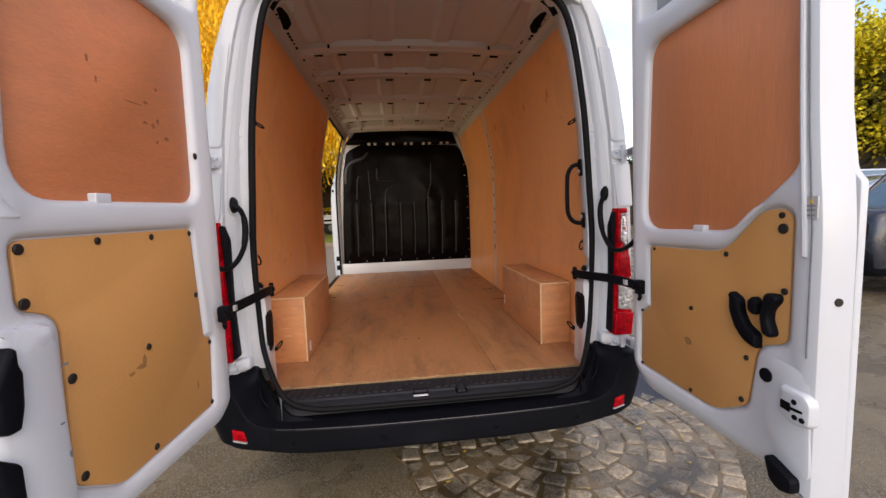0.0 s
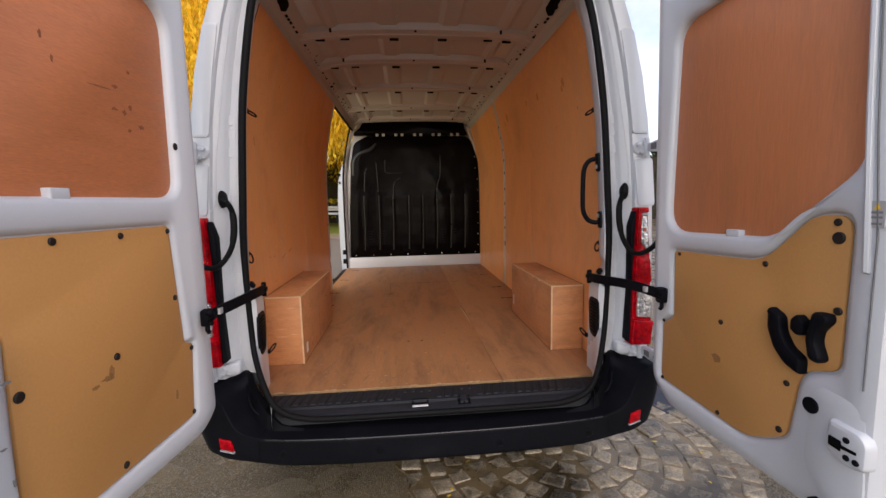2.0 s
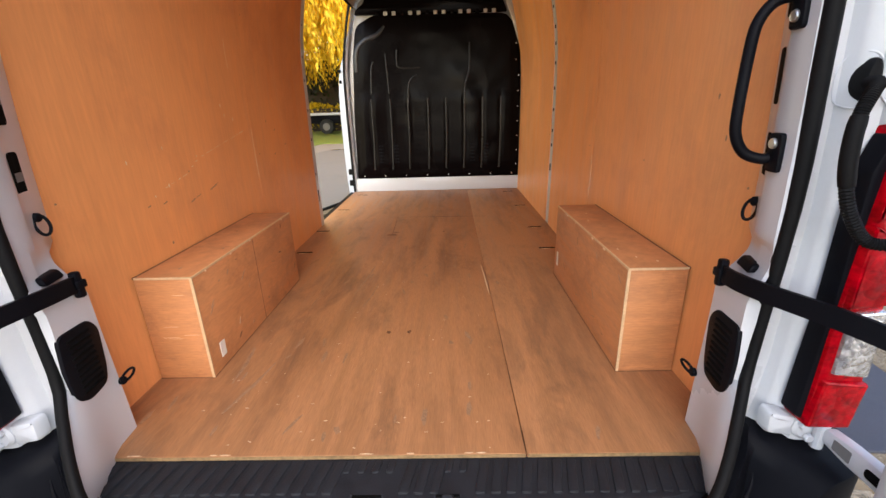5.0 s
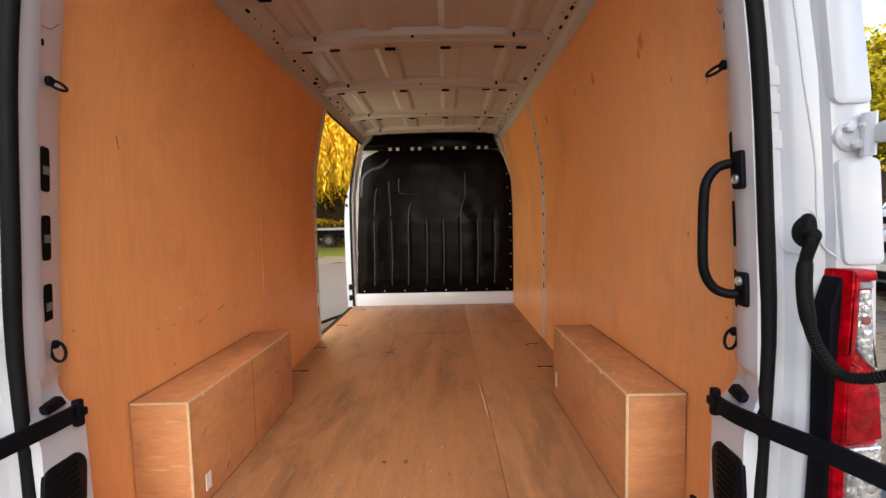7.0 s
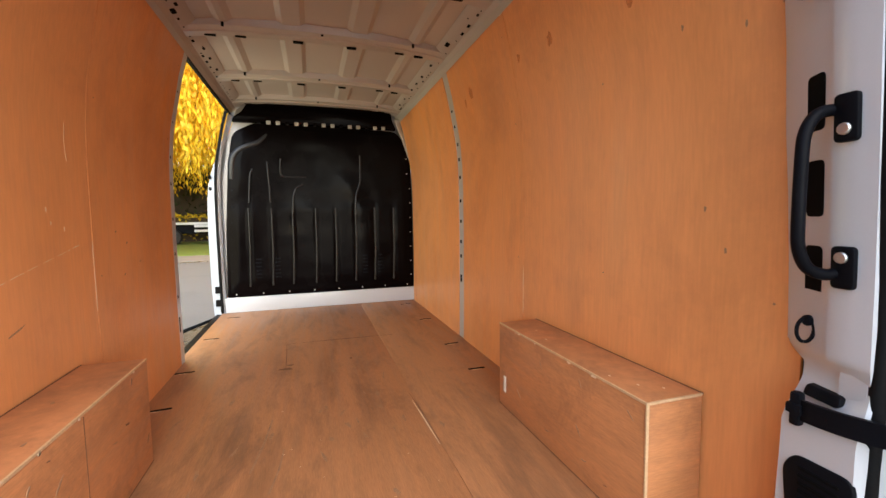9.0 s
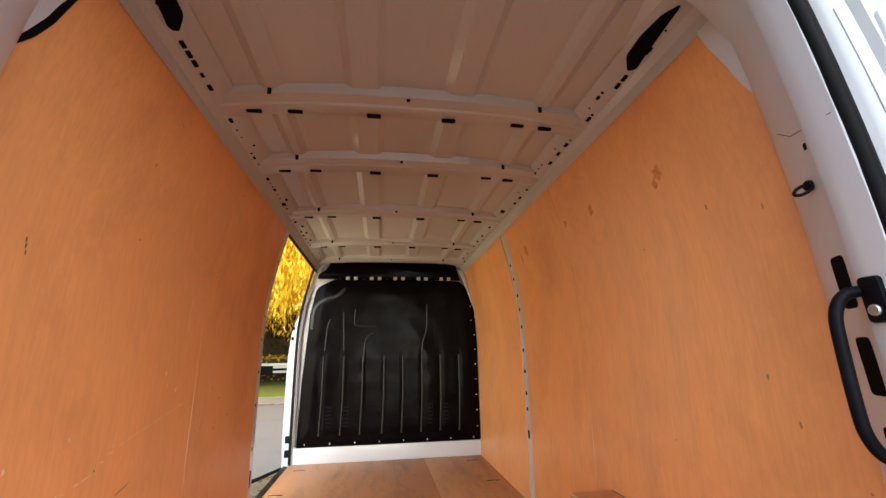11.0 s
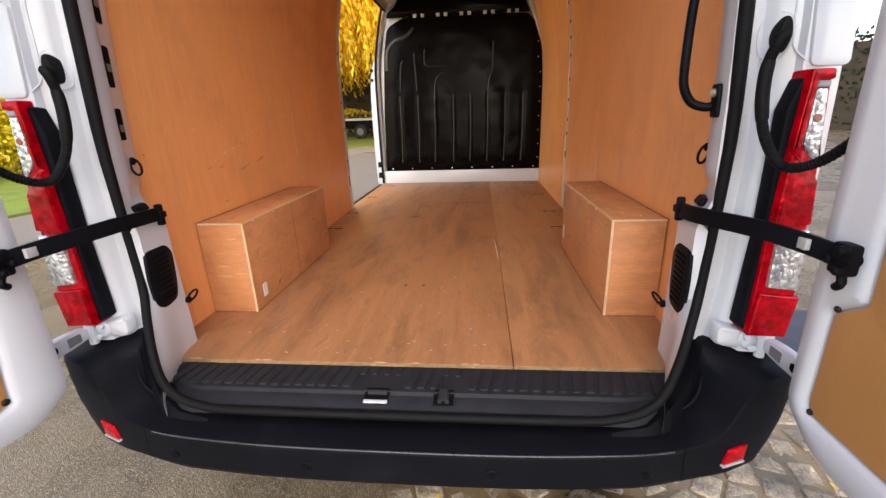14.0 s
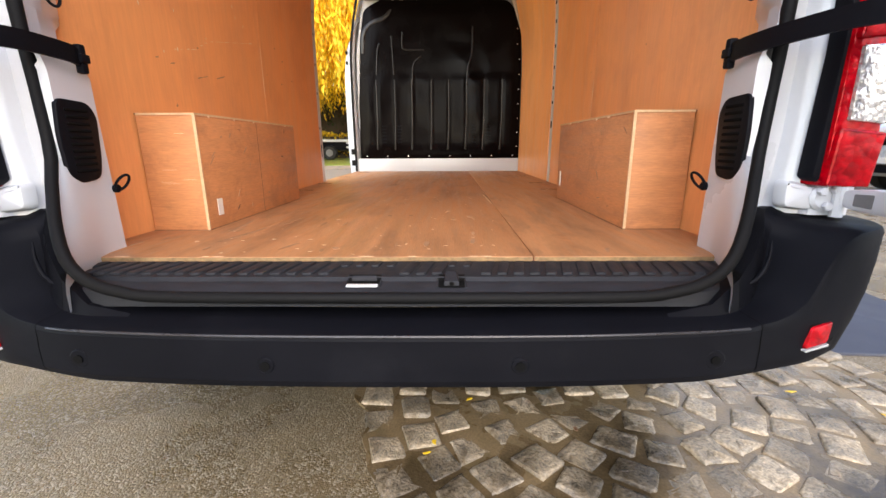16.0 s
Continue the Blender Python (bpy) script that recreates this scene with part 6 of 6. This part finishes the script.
def hedge(x0, y0, x1, y1, h, w, n, seed, mat, label, leaf=0.14):
    t = thing("hedge", label, "hedge")
    rd = random.Random(seed)
    vs, fs = [], []
    d0 = Vector((x1 - x0, y1 - y0, 0))
    ln = d0.length
    sd = Vector((-d0.y, d0.x, 0)).normalized()
    for _ in range(n):
        u, v, z = rd.random(), rd.uniform(-1, 1), rd.random() ** 0.7
        hh = h * (0.9 + 0.14 * noise.noise((u * ln * 0.6, seed, 0)))
        v = math.copysign(abs(v) ** 0.3, v) if rd.random() < .7 else v
        p = Vector((x0, y0, 0)) + d0 * u + sd * v * w * 0.5 * (1 - 0.25 * z) + Vector((0, 0, z * hh))
        d = Vector((rd.gauss(0, 1), rd.gauss(0, 1), rd.gauss(.2, .8))).normalized()
        add_leaf(vs, fs, p, d, Vector((rd.gauss(0, 1), rd.gauss(0, 1), rd.gauss(0, 1))), leaf * rd.uniform(.7, 1.4), leaf * .4)
    leaf_part("foliage", vs, fs, mat, t)
    core = bmesh.new()
    o = Vector((x0, y0, 0))
    lo = [o + sd * w * .38, o - sd * w * .38, o + d0 - sd * w * .38, o + d0 + sd * w * .38]
    a = [core.verts.new(p) for p in lo]
    b = [core.verts.new(p + Vector((0, 0, h * .8)) + (o + d0 / 2 - p) * 0.03) for p in lo]
    bridge(core, a, b)
    core.faces.new(b)
    part("hedge_core", core, BARK, t)
    return t


willow(-3.2, 25, 19, 13.5, 9000, 2, "tall willow with hanging golden autumn leaves")
willow(-17, 17, 12, 6.5, 1100, 5, "golden autumn willow on the lawn")
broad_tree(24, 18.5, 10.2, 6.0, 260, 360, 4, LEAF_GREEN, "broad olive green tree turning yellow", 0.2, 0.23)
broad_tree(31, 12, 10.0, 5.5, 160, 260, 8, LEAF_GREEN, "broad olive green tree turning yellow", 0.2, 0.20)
broad_tree(-14, 9.5, 5.2, 3.6, 200, 300, 6, LEAF_YELLOW, "bright yellow autumn tree on the lawn", 0.04, 0.13)
hedge(13, 26, 36, 3, 4.8, 2.0, 15000, 3, LEAF_HEDGE, "tall clipped dark green hedge", 0.22)
hedge(-22, 31, 10, 33, 5.9, 2.0, 15000, 7, LEAF_HEDGE, "tall dark hedge behind the lorry", 0.26)
hedge(-18, 28.8, 6, 30.2, 1.9, 1.4, 7000, 9, LEAF_YELLOW, "low yellow-leaved shrub hedge", 0.2)
hedge(-26, 14, -13, 25, 3.2, 1.8, 8000, 11, LEAF_YELLOW, "yellow-leaved hedge along the lawn", 0.22)


# ---- outside: vehicles ----
def car_wheel(parent, x, y, r, w, nx):
    pts = [(x + nx * k, y, r) for k in (-w / 2, -w / 2 + .02, w / 2 - .02, w / 2)]
    wh = part("wheel", tube(pts, [r * .9, r, r, r * .9], 24), TYRE, parent, "", 50)
    part("rim", disc((x + nx * (w / 2 - 0.01), y, r), (nx, 0, 0), r * 0.62, 0.018, 18, 0.006), SILVER, wh)


def plan_ring(bm, hw, y0, y1, r, z):
    lp = rounded([(-hw, y0), (hw, y0), (hw, y1), (-hw, y1)], r, 5)
    return ring(bm, lp, XY, z)


def loft(rows_of, cap=True):
    """Rounded plan outlines stacked over each other: (half width, front, rear, corner radius, height)."""
    bm = bmesh.new()
    rows = [plan_ring(bm, *r) for r in rows_of]
    for p, q in zip(rows, rows[1:]):
        bridge(bm, p, q)
    if cap:
        bm.faces.new(rows[0])
        bm.faces.new(rows[-1])
    return bm


def car(name, label, paint, m, length, width, hood, roof, screen, rise, offroad):
    """A parked car, nose to -y before it is placed. screen: where the windscreen starts; rise: how far back its top lies."""
    t = thing(name, label, "car")
    hw, L = width / 2, length
    part("body", loft([(hw * .94, .10, L - .08, .2, .28), (hw, .02, L - .02, .16, .42), (hw, 0.0, L, .16, hood * .62), (hw, .02, L - .01, .16, hood - .16), (hw * .985, .06, L - .02, .18, hood - .06), (hw * .95, .13, L - .04, .2, hood), (hw * .86, .28, L - .1, .25, hood + .02)]), paint, t, "", 60)
    part("cabin_glass", loft([(hw * .93, screen, L - .10, .12, hood), (hw * .89, screen + rise * .5, L - .16, .12, (hood + roof) / 2), (hw * .82, screen + rise, L - .30, .12, roof - .03)]), GLASS_DARK, t, "car windows, blued for the sky's reflection", 60)
    part("roof_panel", loft([(hw * .835, screen + rise - .02, L - .27, .14, roof - .045), (hw * .80, screen + rise + .06, L - .32, .14, roof), (hw * .6, screen + rise + .3, L - .6, .14, roof + .02)]), paint, t, "", 60)
    for s in (1, -1):
        for f0, f1 in ((screen + .05, screen + rise + .02), (screen + rise + .85, screen + rise + .80), (L - .16, L - .34)):
            part("roof_pillar", tube([(s * hw * .925, f0, hood - .01), (s * hw * .885, (f0 + f1) / 2, (hood + roof) / 2), (s * hw * .82, f1, roof - .02)], .04, 8), paint, t)
        if offroad:
            part("headlight_panel", box(*sorted((s * hw * .52, s * hw * .90)), -.012, .05, hood - .36, hood - .17, .02), BLACK, t, "black headlight surround")
            hl = part("headlight", disc((s * hw * .70, -.008, hood - .265), (0, -1, 0), .088, .022, 22, .008), CLEAR, t, "round headlight")
            part("lens_core", disc((s * hw * .70, -.03, hood - .265), (0, -1, 0), .058, .006, 18, .002), GLASS_DARK, hl)
            part("side_lamp", box(*sorted((s * hw * .80, s * hw * .89)), -.024, .02, hood - .295, hood - .22, .006), CLEAR, t, "square side lamp")
            part("wheel_arch", tube([(s * (hw + .012), .95 + .50 * math.cos(k), .38 + .50 * math.sin(k)) for k in [math.pi * i / 12 for i in range(13)]], .045, 8), BLACK, t, "black wheel arch trim")
            part("arch_hollow", disc((s * (hw - .02), .95, .38), (s, 0, 0), .47, .024, 24), DARK, t)
        else:
            part("headlight", slab(rounded([(s * hw * .50, hood - .32), (s * hw * .84, hood - .30), (s * hw * .84, hood - .12), (s * hw * .55, hood - .16)], .03), XZ, .05, -.015, .015), CLEAR, t, "clear headlight")
        for y in (.95 if offroad else .85, L - .95):
            car_wheel(t, s * (hw - .085), y, .38 if offroad else .33, .24, s)
        part("mirror", box(*sorted((s * (hw + .02), s * (hw + .20))), screen + .42, screen + .52, hood + .06, hood + .22, .03), paint, t, "door mirror")
    part("grille", box(-hw * .48, hw * .48, -.015, .05, hood - .36, hood - .17, .02), BLACK, t, "black grille")
    if offroad:
        part("bumper", loft([(hw * .95, .02, .6, .28, .30), (hw * 1.0, -.06, .6, .30, .36), (hw * 1.0, -.07, .6, .30, .60), (hw * .99, -.01, .6, .30, .68)]), BLACK, t, "", 60)
        part("bumper_bar", slab(rounded([(-hw * .80, .44), (hw * .80, .44), (hw * .86, .64), (-hw * .86, .64)], .05), XZ, 0, -.105, .03), SILVER, t, "silver bumper insert")
        for s in (1, -1):
            part("bumper_slot", slab(rounded([(s * hw * .40, .55), (s * hw * .74, .55), (s * hw * .74, .60), (s * hw * .40, .60)], .02), XZ, -.08, -.112, .004), BLACK, t)
    else:
        part("air_intake", box(-hw * .6, hw * .6, -.02, .05, .34, .48, .02), BLACK, t)
        part("front_plate", slab(rounded([(-.26, .50), (.26, .50), (.26, .60), (-.26, .60)], .005), XZ, 0, -.03), PAPER, t, "blank pale plate")
    t.matrix_basis = m
    return t


car("suv", "dark blue boxy off-road car parked on the yard", NAVY, pose(6.0, 3.62, 0, 0, 0, -91), 4.6, 1.95, 1.17, 1.75, 1.9, .55, True)
car("people_carrier", "silver white car parked on the yard, glass blued for sky reflection", SILVER_PAINT, pose(7.5, 6.15, 0, 0, 0, -92), 4.5, 1.85, 1.16, 1.80, 1.05, 1.25, False)
car("delivery_van", "white van parked behind the silver car", PAINT, pose(11.4, 9.9, 0, 0, 0, -90), 5.0, 1.95, 1.55, 2.15, .9, .6, False)

lorry = thing("flatbed_lorry", "white flatbed lorry parked on the grass", "lorry")
part("deck", box(-9.5, -3.0, 25.2, 27.4, 1.12, 1.26, 0.02), PAINT, lorry)
part("chassis", box(-9.3, -3.2, 25.6, 27.0, 0.62, 1.11, 0.02), BLACK, lorry)
for x in (-7.3, -4.2):
    pts = [(x, y, 0.45) for y in (25.25, 25.3, 25.55, 25.6)]
    wh = part("wheel", tube(pts, [.40, .44, .44, .40], 22), TYRE, lorry, "", 50)
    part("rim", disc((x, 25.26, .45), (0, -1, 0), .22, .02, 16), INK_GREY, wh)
for z in (0.72, 0.98):
    part("side_rail", box(-6.2, -3.1, 25.18, 25.22, z, z + 0.13, 0.01), PAINT, lorry)
part("headboard", box(-3.1, -3.0, 25.2, 27.4, 1.26, 2.2, 0.02), PAINT, lorry)


# ---- marks of use ----
def wall_x(z):
    return float(np.interp(z, [p[1] for p in WALL], [p[0] for p in WALL]))


def on_wall(s):
    return lambda y, z, w: (s * (wall_x(z) - w), y, z)


def on_floor(x, y, w):
    return (x, y, FLOOR + w)


def blotch(name, put, u, v, ru, rv, seed, mat, parent, lift=0.0006, n=11, turn=0.0):
    """A thin mark with an uneven outline."""
    r = random.Random(seed)
    lp = []
    for i in range(n):
        a = 2 * math.pi * i / n
        k = r.uniform(0.55, 1.15)
        du, dv = math.cos(a) * ru * k, math.sin(a) * rv * k
        lp.append(Vector((u + du * math.cos(turn) - dv * math.sin(turn), v + du * math.sin(turn) + dv * math.cos(turn))))
    return part(name, slab(lp, put, -0.0004, lift), mat, parent)


def streak(name, put, pts, w, mat, parent, lift=0.0006):
    """A thin line mark of uneven width."""
    r = random.Random(int(abs(pts[0][0]) * 1000) + 7)
    p = [Vector(q) for q in pts]
    left, right = [], []
    for i, q in enumerate(p):
        t = (p[min(i + 1, len(p) - 1)] - p[max(i - 1, 0)]).normalized()
        k = w * r.uniform(0.4, 1.2) * (0.4 if i in (0, len(p) - 1) else 1)
        left.append(q + Vector((-t.y, t.x)) * k)
        right.append(q - Vector((-t.y, t.x)) * k)
    return part(name, slab(left + right[::-1], put, -0.0004, lift), mat, parent)


L0, L1, R0, R1, R2 = WB
LW, RW = on_wall(-1), on_wall(1)
# right wall knots and dents
for y, z, ru, rv in ((0.575, 2.075, 0.022, 0.030), (0.60, 2.045, 0.014, 0.018), (1.02, 2.10, 0.020, 0.032), (1.27, 2.12, 0.014, 0.022)):
    blotch("knot", RW, y, z, ru, rv, int(y * 100), KNOT, R0)
blotch("knot", RW, 1.85, 2.13, 0.03, 0.04, 12, KNOT, R1)
blotch("knot", RW, 1.95, 2.09, 0.014, 0.03, 13, KNOT, R1)
blotch("chip", RW, 1.36, 2.345, 0.03, 0.012, 4, CHIP, R1)
for y, z in ((0.43, 1.90), (0.26, 1.84), (0.36, 1.417), (0.30, 1.31)):
    blotch("scuff", RW, y, z, 0.004, 0.009, int(z * 77), GRIME, R0)
streak("chip", RW, [(1.329, 0.93), (1.3285, 1.0), (1.329, 1.10), (1.329, 1.16)], 0.002, CHIP, R0)
# left wall: a broken scratch, small nicks and faint rub marks
rs = random.Random(31)
y = 0.60
while y < 1.26:
    ln = rs.uniform(0.012, 0.06)
    z = 1.165 + 0.20 * (y - 0.60) + (0.03 if y > 0.72 else 0.0) * min(1, (y - 0.72) / 0.1)
    streak("scratch", LW, [(y, z), (y + ln / 2, z + ln * 0.1 + rs.uniform(-.001, .001)), (y + ln, z + ln * 0.2)], rs.uniform(0.0009, 0.0020), CHIP, L0)
    y += ln + rs.uniform(0.004, 0.03)
for y, z in ((0.62, 1.17), (0.82, 1.25), (1.09, 1.40), (0.54, 1.146), (1.16, 1.38), (1.07, 1.44), (0.63, 1.30), (0.45, 1.27)):
    blotch("chip", LW, y, z, rs.uniform(.002, .004), rs.uniform(.004, .010), int(y * 313), CHIP, L0)
for y, z, a, c in ((0.58, 1.115, 0.014, 0.003), (0.50, 1.12, 0.010, 0.003), (0.74, 1.09, 0.022, 0.003), (0.78, 1.10, 0.02, 0.002), (0.90, 1.115, 0.04, 0.003), (0.568, 0.972, 0.005, 0.006)):
    blotch("scuff", LW, y, z, a, c, int(z * 517 + y * 31), GRIME, L0, turn=0.25)
for y, z in ((0.366, 1.742), (0.372, 1.715), (0.369, 1.73), (0.70, 2.08)):
    blotch("scuff", LW, y, z, 0.0022, 0.007, int(z * 517), SCUFF_SHADE, L0)
streak("chip", LW, [(1.3285, 1.08), (1.329, 1.16), (1.329, 1.24), (1.329, 1.33)], 0.0024, CHIP, L0)
streak("scratch", LW, [(1.20, 1.60), (1.19, 1.66), (1.195, 1.72)], 0.0014, CHIP, L0)
for y, z in ((1.52, 1.36), (1.62, 1.31), (1.75, 1.22), (1.58, 1.18)):
    blotch("scuff", LW, y, z, 0.010, 0.003, int(y * 91), GRIME, L1, turn=0.4)
# screws along the lining
for wb, put, ys in ((L0, LW, (0.18, 0.75)), (R0, RW, (0.18, 0.75)), (L1, LW, (1.38, 2.2)), (R1, RW, (1.38, 2.15)), (R2, RW, (2.28, 3.5))):
    for y in ys:
        for z in (0.62, 1.2, 1.85, 2.25):
            c = Vector(put(y, z, 0.0))
            part("screw", disc(c, (-1 if put is RW else 1, 0, 0), 0.003, 0.001, 8), GRIME, wb)

# floor: lashing cut-outs, pencilled rectangle, dots, scuffs and chips
F0, F1 = FB
for x, y, tn in ((-0.79, 1.615, 0.1), (-0.81, 2.09, 0.05), (-0.815, 2.76, 0.0), (-0.775, 3.41, 0.0), (0.735, 1.615, 0.0), (0.75, 2.09, 0.1), (0.76, 2.79, 0.05), (0.735, 3.43, 0.15)):
    lp = [Vector((x + u * math.cos(tn) - v * math.sin(tn), y + u * math.sin(tn) + v * math.cos(tn))) for u, v in ((-0.05, -0.009), (0.045, -0.009), (0.05, 0.0), (0.045, 0.009), (-0.05, 0.009))]
    part("lashing_slot", slab(lp, on_floor, -0.001, 0.0008), DARK, F0 if x < 0.32 else F1, "dark lashing slot cut in the floor")
    blotch("chip", on_floor, x - 0.01, y - 0.016, 0.03, 0.005, int(y * 100), CHIP, F0 if x < 0.32 else F1)
streak("pencil_line", on_floor, [(-0.20, 2.452), (0.0, 2.448), (0.2, 2.444), (0.318, 2.442)], 0.006, SCUFF_SHADE, F0)
streak("pencil_line", on_floor, [(0.326, 2.440), (0.37, 2.438), (0.42, 2.435)], 0.005, SCUFF_SHADE, F1)
streak("pencil_line", on_floor, [(-0.30, 2.445), (-0.27, 2.45), (-0.22, 2.452)], 0.002, SCUFF_SHADE, F0)
streak("pencil_line", on_floor, [(-0.30, 2.44), (-0.292, 2.28), (-0.286, 2.12), (-0.28, 1.96)], 0.0024, SCUFF_SHADE, F0)
blotch("scuff", on_floor, -0.29, 1.96, 0.05, 0.018, 44, SCUFF_SHADE, F0)
blotch("scuff", on_floor, -0.26, 2.02, 0.03, 0.012, 45, SCUFF_SHADE, F0)
for x, y, r in ((-0.122, 0.619, 0.011), (-0.041, 0.617, 0.012), (0.083, 2.023, 0.012)):
    blotch("spot", on_floor, x, y, r, r * 1.1, int(r * 9000), SCUFF_SHADE, F0)
rk = random.Random(21)
for _ in range(60):
    x, y = rk.uniform(-0.64, 0.28), abs(rk.gauss(0, 0.55)) + 0.02
    blotch("chip", on_floor, x, y, rk.uniform(0.001, 0.007), rk.uniform(0.0006, 0.002), rk.randrange(999), CHIP, F0, turn=rk.uniform(-.5, .5))
for _ in range(55):
    x, y = rk.uniform(-0.80, 0.30), rk.uniform(0.05, 1.9) if rk.random() < .7 else rk.uniform(1.9, 3.4)
    if x < -0.66 and 0.30 < y < 1.2:
        continue
    blotch("scuff", on_floor, x, y, rk.uniform(0.004, 0.012), rk.uniform(0.01, 0.05), rk.randrange(999), GRIME, F0, turn=rk.uniform(-.4, .4))
for _ in range(10):
    x, y = rk.uniform(0.34, 0.64), rk.uniform(0.05, 2.6)
    blotch("scuff", on_floor, x, y, rk.uniform(0.003, 0.010), rk.uniform(0.008, 0.03), rk.randrange(999), GRIME, F1, turn=rk.uniform(-.4, .4))
for x0, y0, x1, y1 in ((-0.30, 1.35, -0.34, 0.98), (-0.24, 1.1, -0.27, 0.85), (-0.50, 0.42, -0.56, 0.16), (-0.62, 0.52, -0.60, 0.30)):
    streak("scuff", on_floor, [(x0, y0), ((x0 + x1) / 2 + 0.006, (y0 + y1) / 2), (x1, y1)], 0.008, GRIME, F0)
streak("splinter", on_floor, [(0.312, 0.95), (0.309, 1.08), (0.306, 1.20), (0.300, 1.34)], 0.003, CHIP, F0)
streak("crack", on_floor, [(0.317, 0.98), (0.313, 1.15), (0.311, 1.30), (0.305, 1.42)], 0.0016, SCUFF_SHADE, F0)
for _ in range(9):
    blotch("chip", on_floor, rk.uniform(-0.78, 0.29), 0.004, rk.uniform(.004, .02), 0.002, rk.randrange(999), CHIP, F0)
# wheel box scuffs
for x, y in ((-0.76, 0.42), (-0.72, 0.62), (-0.78, 0.85)):
    blotch("scuff", lambda u, v, w: (u, v, 0.928 + w), x, y, 0.004, 0.010, int(y * 50), GRIME, wl_, 0.0012)
for x, y in ((0.74, 0.44), (0.71, 0.52), (0.79, 0.40), (0.73, 0.90), (0.76, 1.02)):
    blotch("chip", lambda u, v, w: (u, v, 0.928 + w), x, y, 0.003, 0.005, int(y * 60), CHIP, wr_, 0.0012)
for s_, box_, n_ in ((-1, wl_, 15), (1, wr_, 8)):
    for _ in range(n_):
        y, z = rs.uniform(0.38, 1.15), rs.uniform(0.60, 0.90)
        blotch("scuff", (lambda s_: lambda u, v, w: (s_ * (0.675 - w), u, v))(s_), y, z, rs.uniform(.004, .028), rs.uniform(.001, .004), rs.randrange(999), SCUFF_SHADE if rs.random() < .3 else GRIME, box_, 0.0014, turn=rs.choice((0.9, 1.1, 0.7, -0.2)))
    for _ in range(5):
        y = rs.uniform(0.36, 1.15)
        blotch("chip", (lambda s_: lambda u, v, w: (s_ * (0.6735 - w), u, v))(s_), y, 0.921, rs.uniform(.004, .012), .004, rs.randrange(999), CHIP, box_, 0.001)
for _ in range(5):
    x, z = rs.uniform(-0.84, -0.70), rs.uniform(0.60, 0.88)
    blotch("scratch", lambda u, v, w: (u, 0.338 - w, v), x, z, rs.uniform(.012, .04), .0005, rs.randrange(999), CHIP, wl_, 0.0004)
# smudges on the door panels
UPL, UPR = (o for o in bpy.data.objects if o.name.startswith("upper_panel"))
LOL, LOR = (o for o in bpy.data.objects if o.name.startswith("lower_panel"))
for u, v, a, c in ((0.726, 1.768, 0.006, 0.014), (0.749, 1.815, 0.006, 0.014), (0.552, 1.748, 0.014, 0.008), (0.562, 1.685, 0.016, 0.008), (0.528, 1.681, 0.010, 0.012), (0.505, 1.699, 0.008, 0.014), (0.47, 1.649, 0.014, 0.009), (0.516, 1.631, 0.010, 0.007), (0.60, 1.735, 0.05, 0.003), (0.50, 1.80, 0.010, 0.008)):
    blotch("smudge", lambda p, q, w: left_door(p, q, -0.016 + w), u, v, a * 0.75, c * 0.75, int(u * 400), SCORCH, UPL)
for u, v, a, c in ((0.70, 0.955, 0.03, 0.012), (0.69, 0.97, 0.012, 0.02), (0.74, 0.945, 0.016, 0.008), (0.46, 0.79, 0.010, 0.02)):
    blotch("smudge", lambda p, q, w: left_door(p, q, 0.004 + w), u, v, a * 0.8, c * 0.8, int(u * 900), STAIN, LOL)
blotch("smudge", lambda p, q, w: right_door(p, q, 0.004 + w), 0.585, 0.86, 0.020, 0.014, 5, STAIN, LOR)
# scratches on the white latch bulge
for u, v, a, c in ((0.965, 1.06, 0.012, 0.004), (0.985, 0.93, 0.008, 0.003), (0.975, 0.85, 0.004, 0.010)):
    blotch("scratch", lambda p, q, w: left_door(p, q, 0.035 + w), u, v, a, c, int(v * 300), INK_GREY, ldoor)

# fallen leaves on the yard
lf = random.Random(8)
for _ in range(16):
    x, y = lf.uniform(-0.2, 1.6), lf.uniform(-0.6, 0.4)
    blotch("fallen_leaf", lambda u, v, w: (u, v, 0.021 + w), x, y, lf.uniform(0.008, 0.02), lf.uniform(0.004, 0.008), lf.randrange(999), YEL if lf.random() < .5 else SCUFF_SHADE, patch, 0.0015, 7, lf.uniform(0, 3))
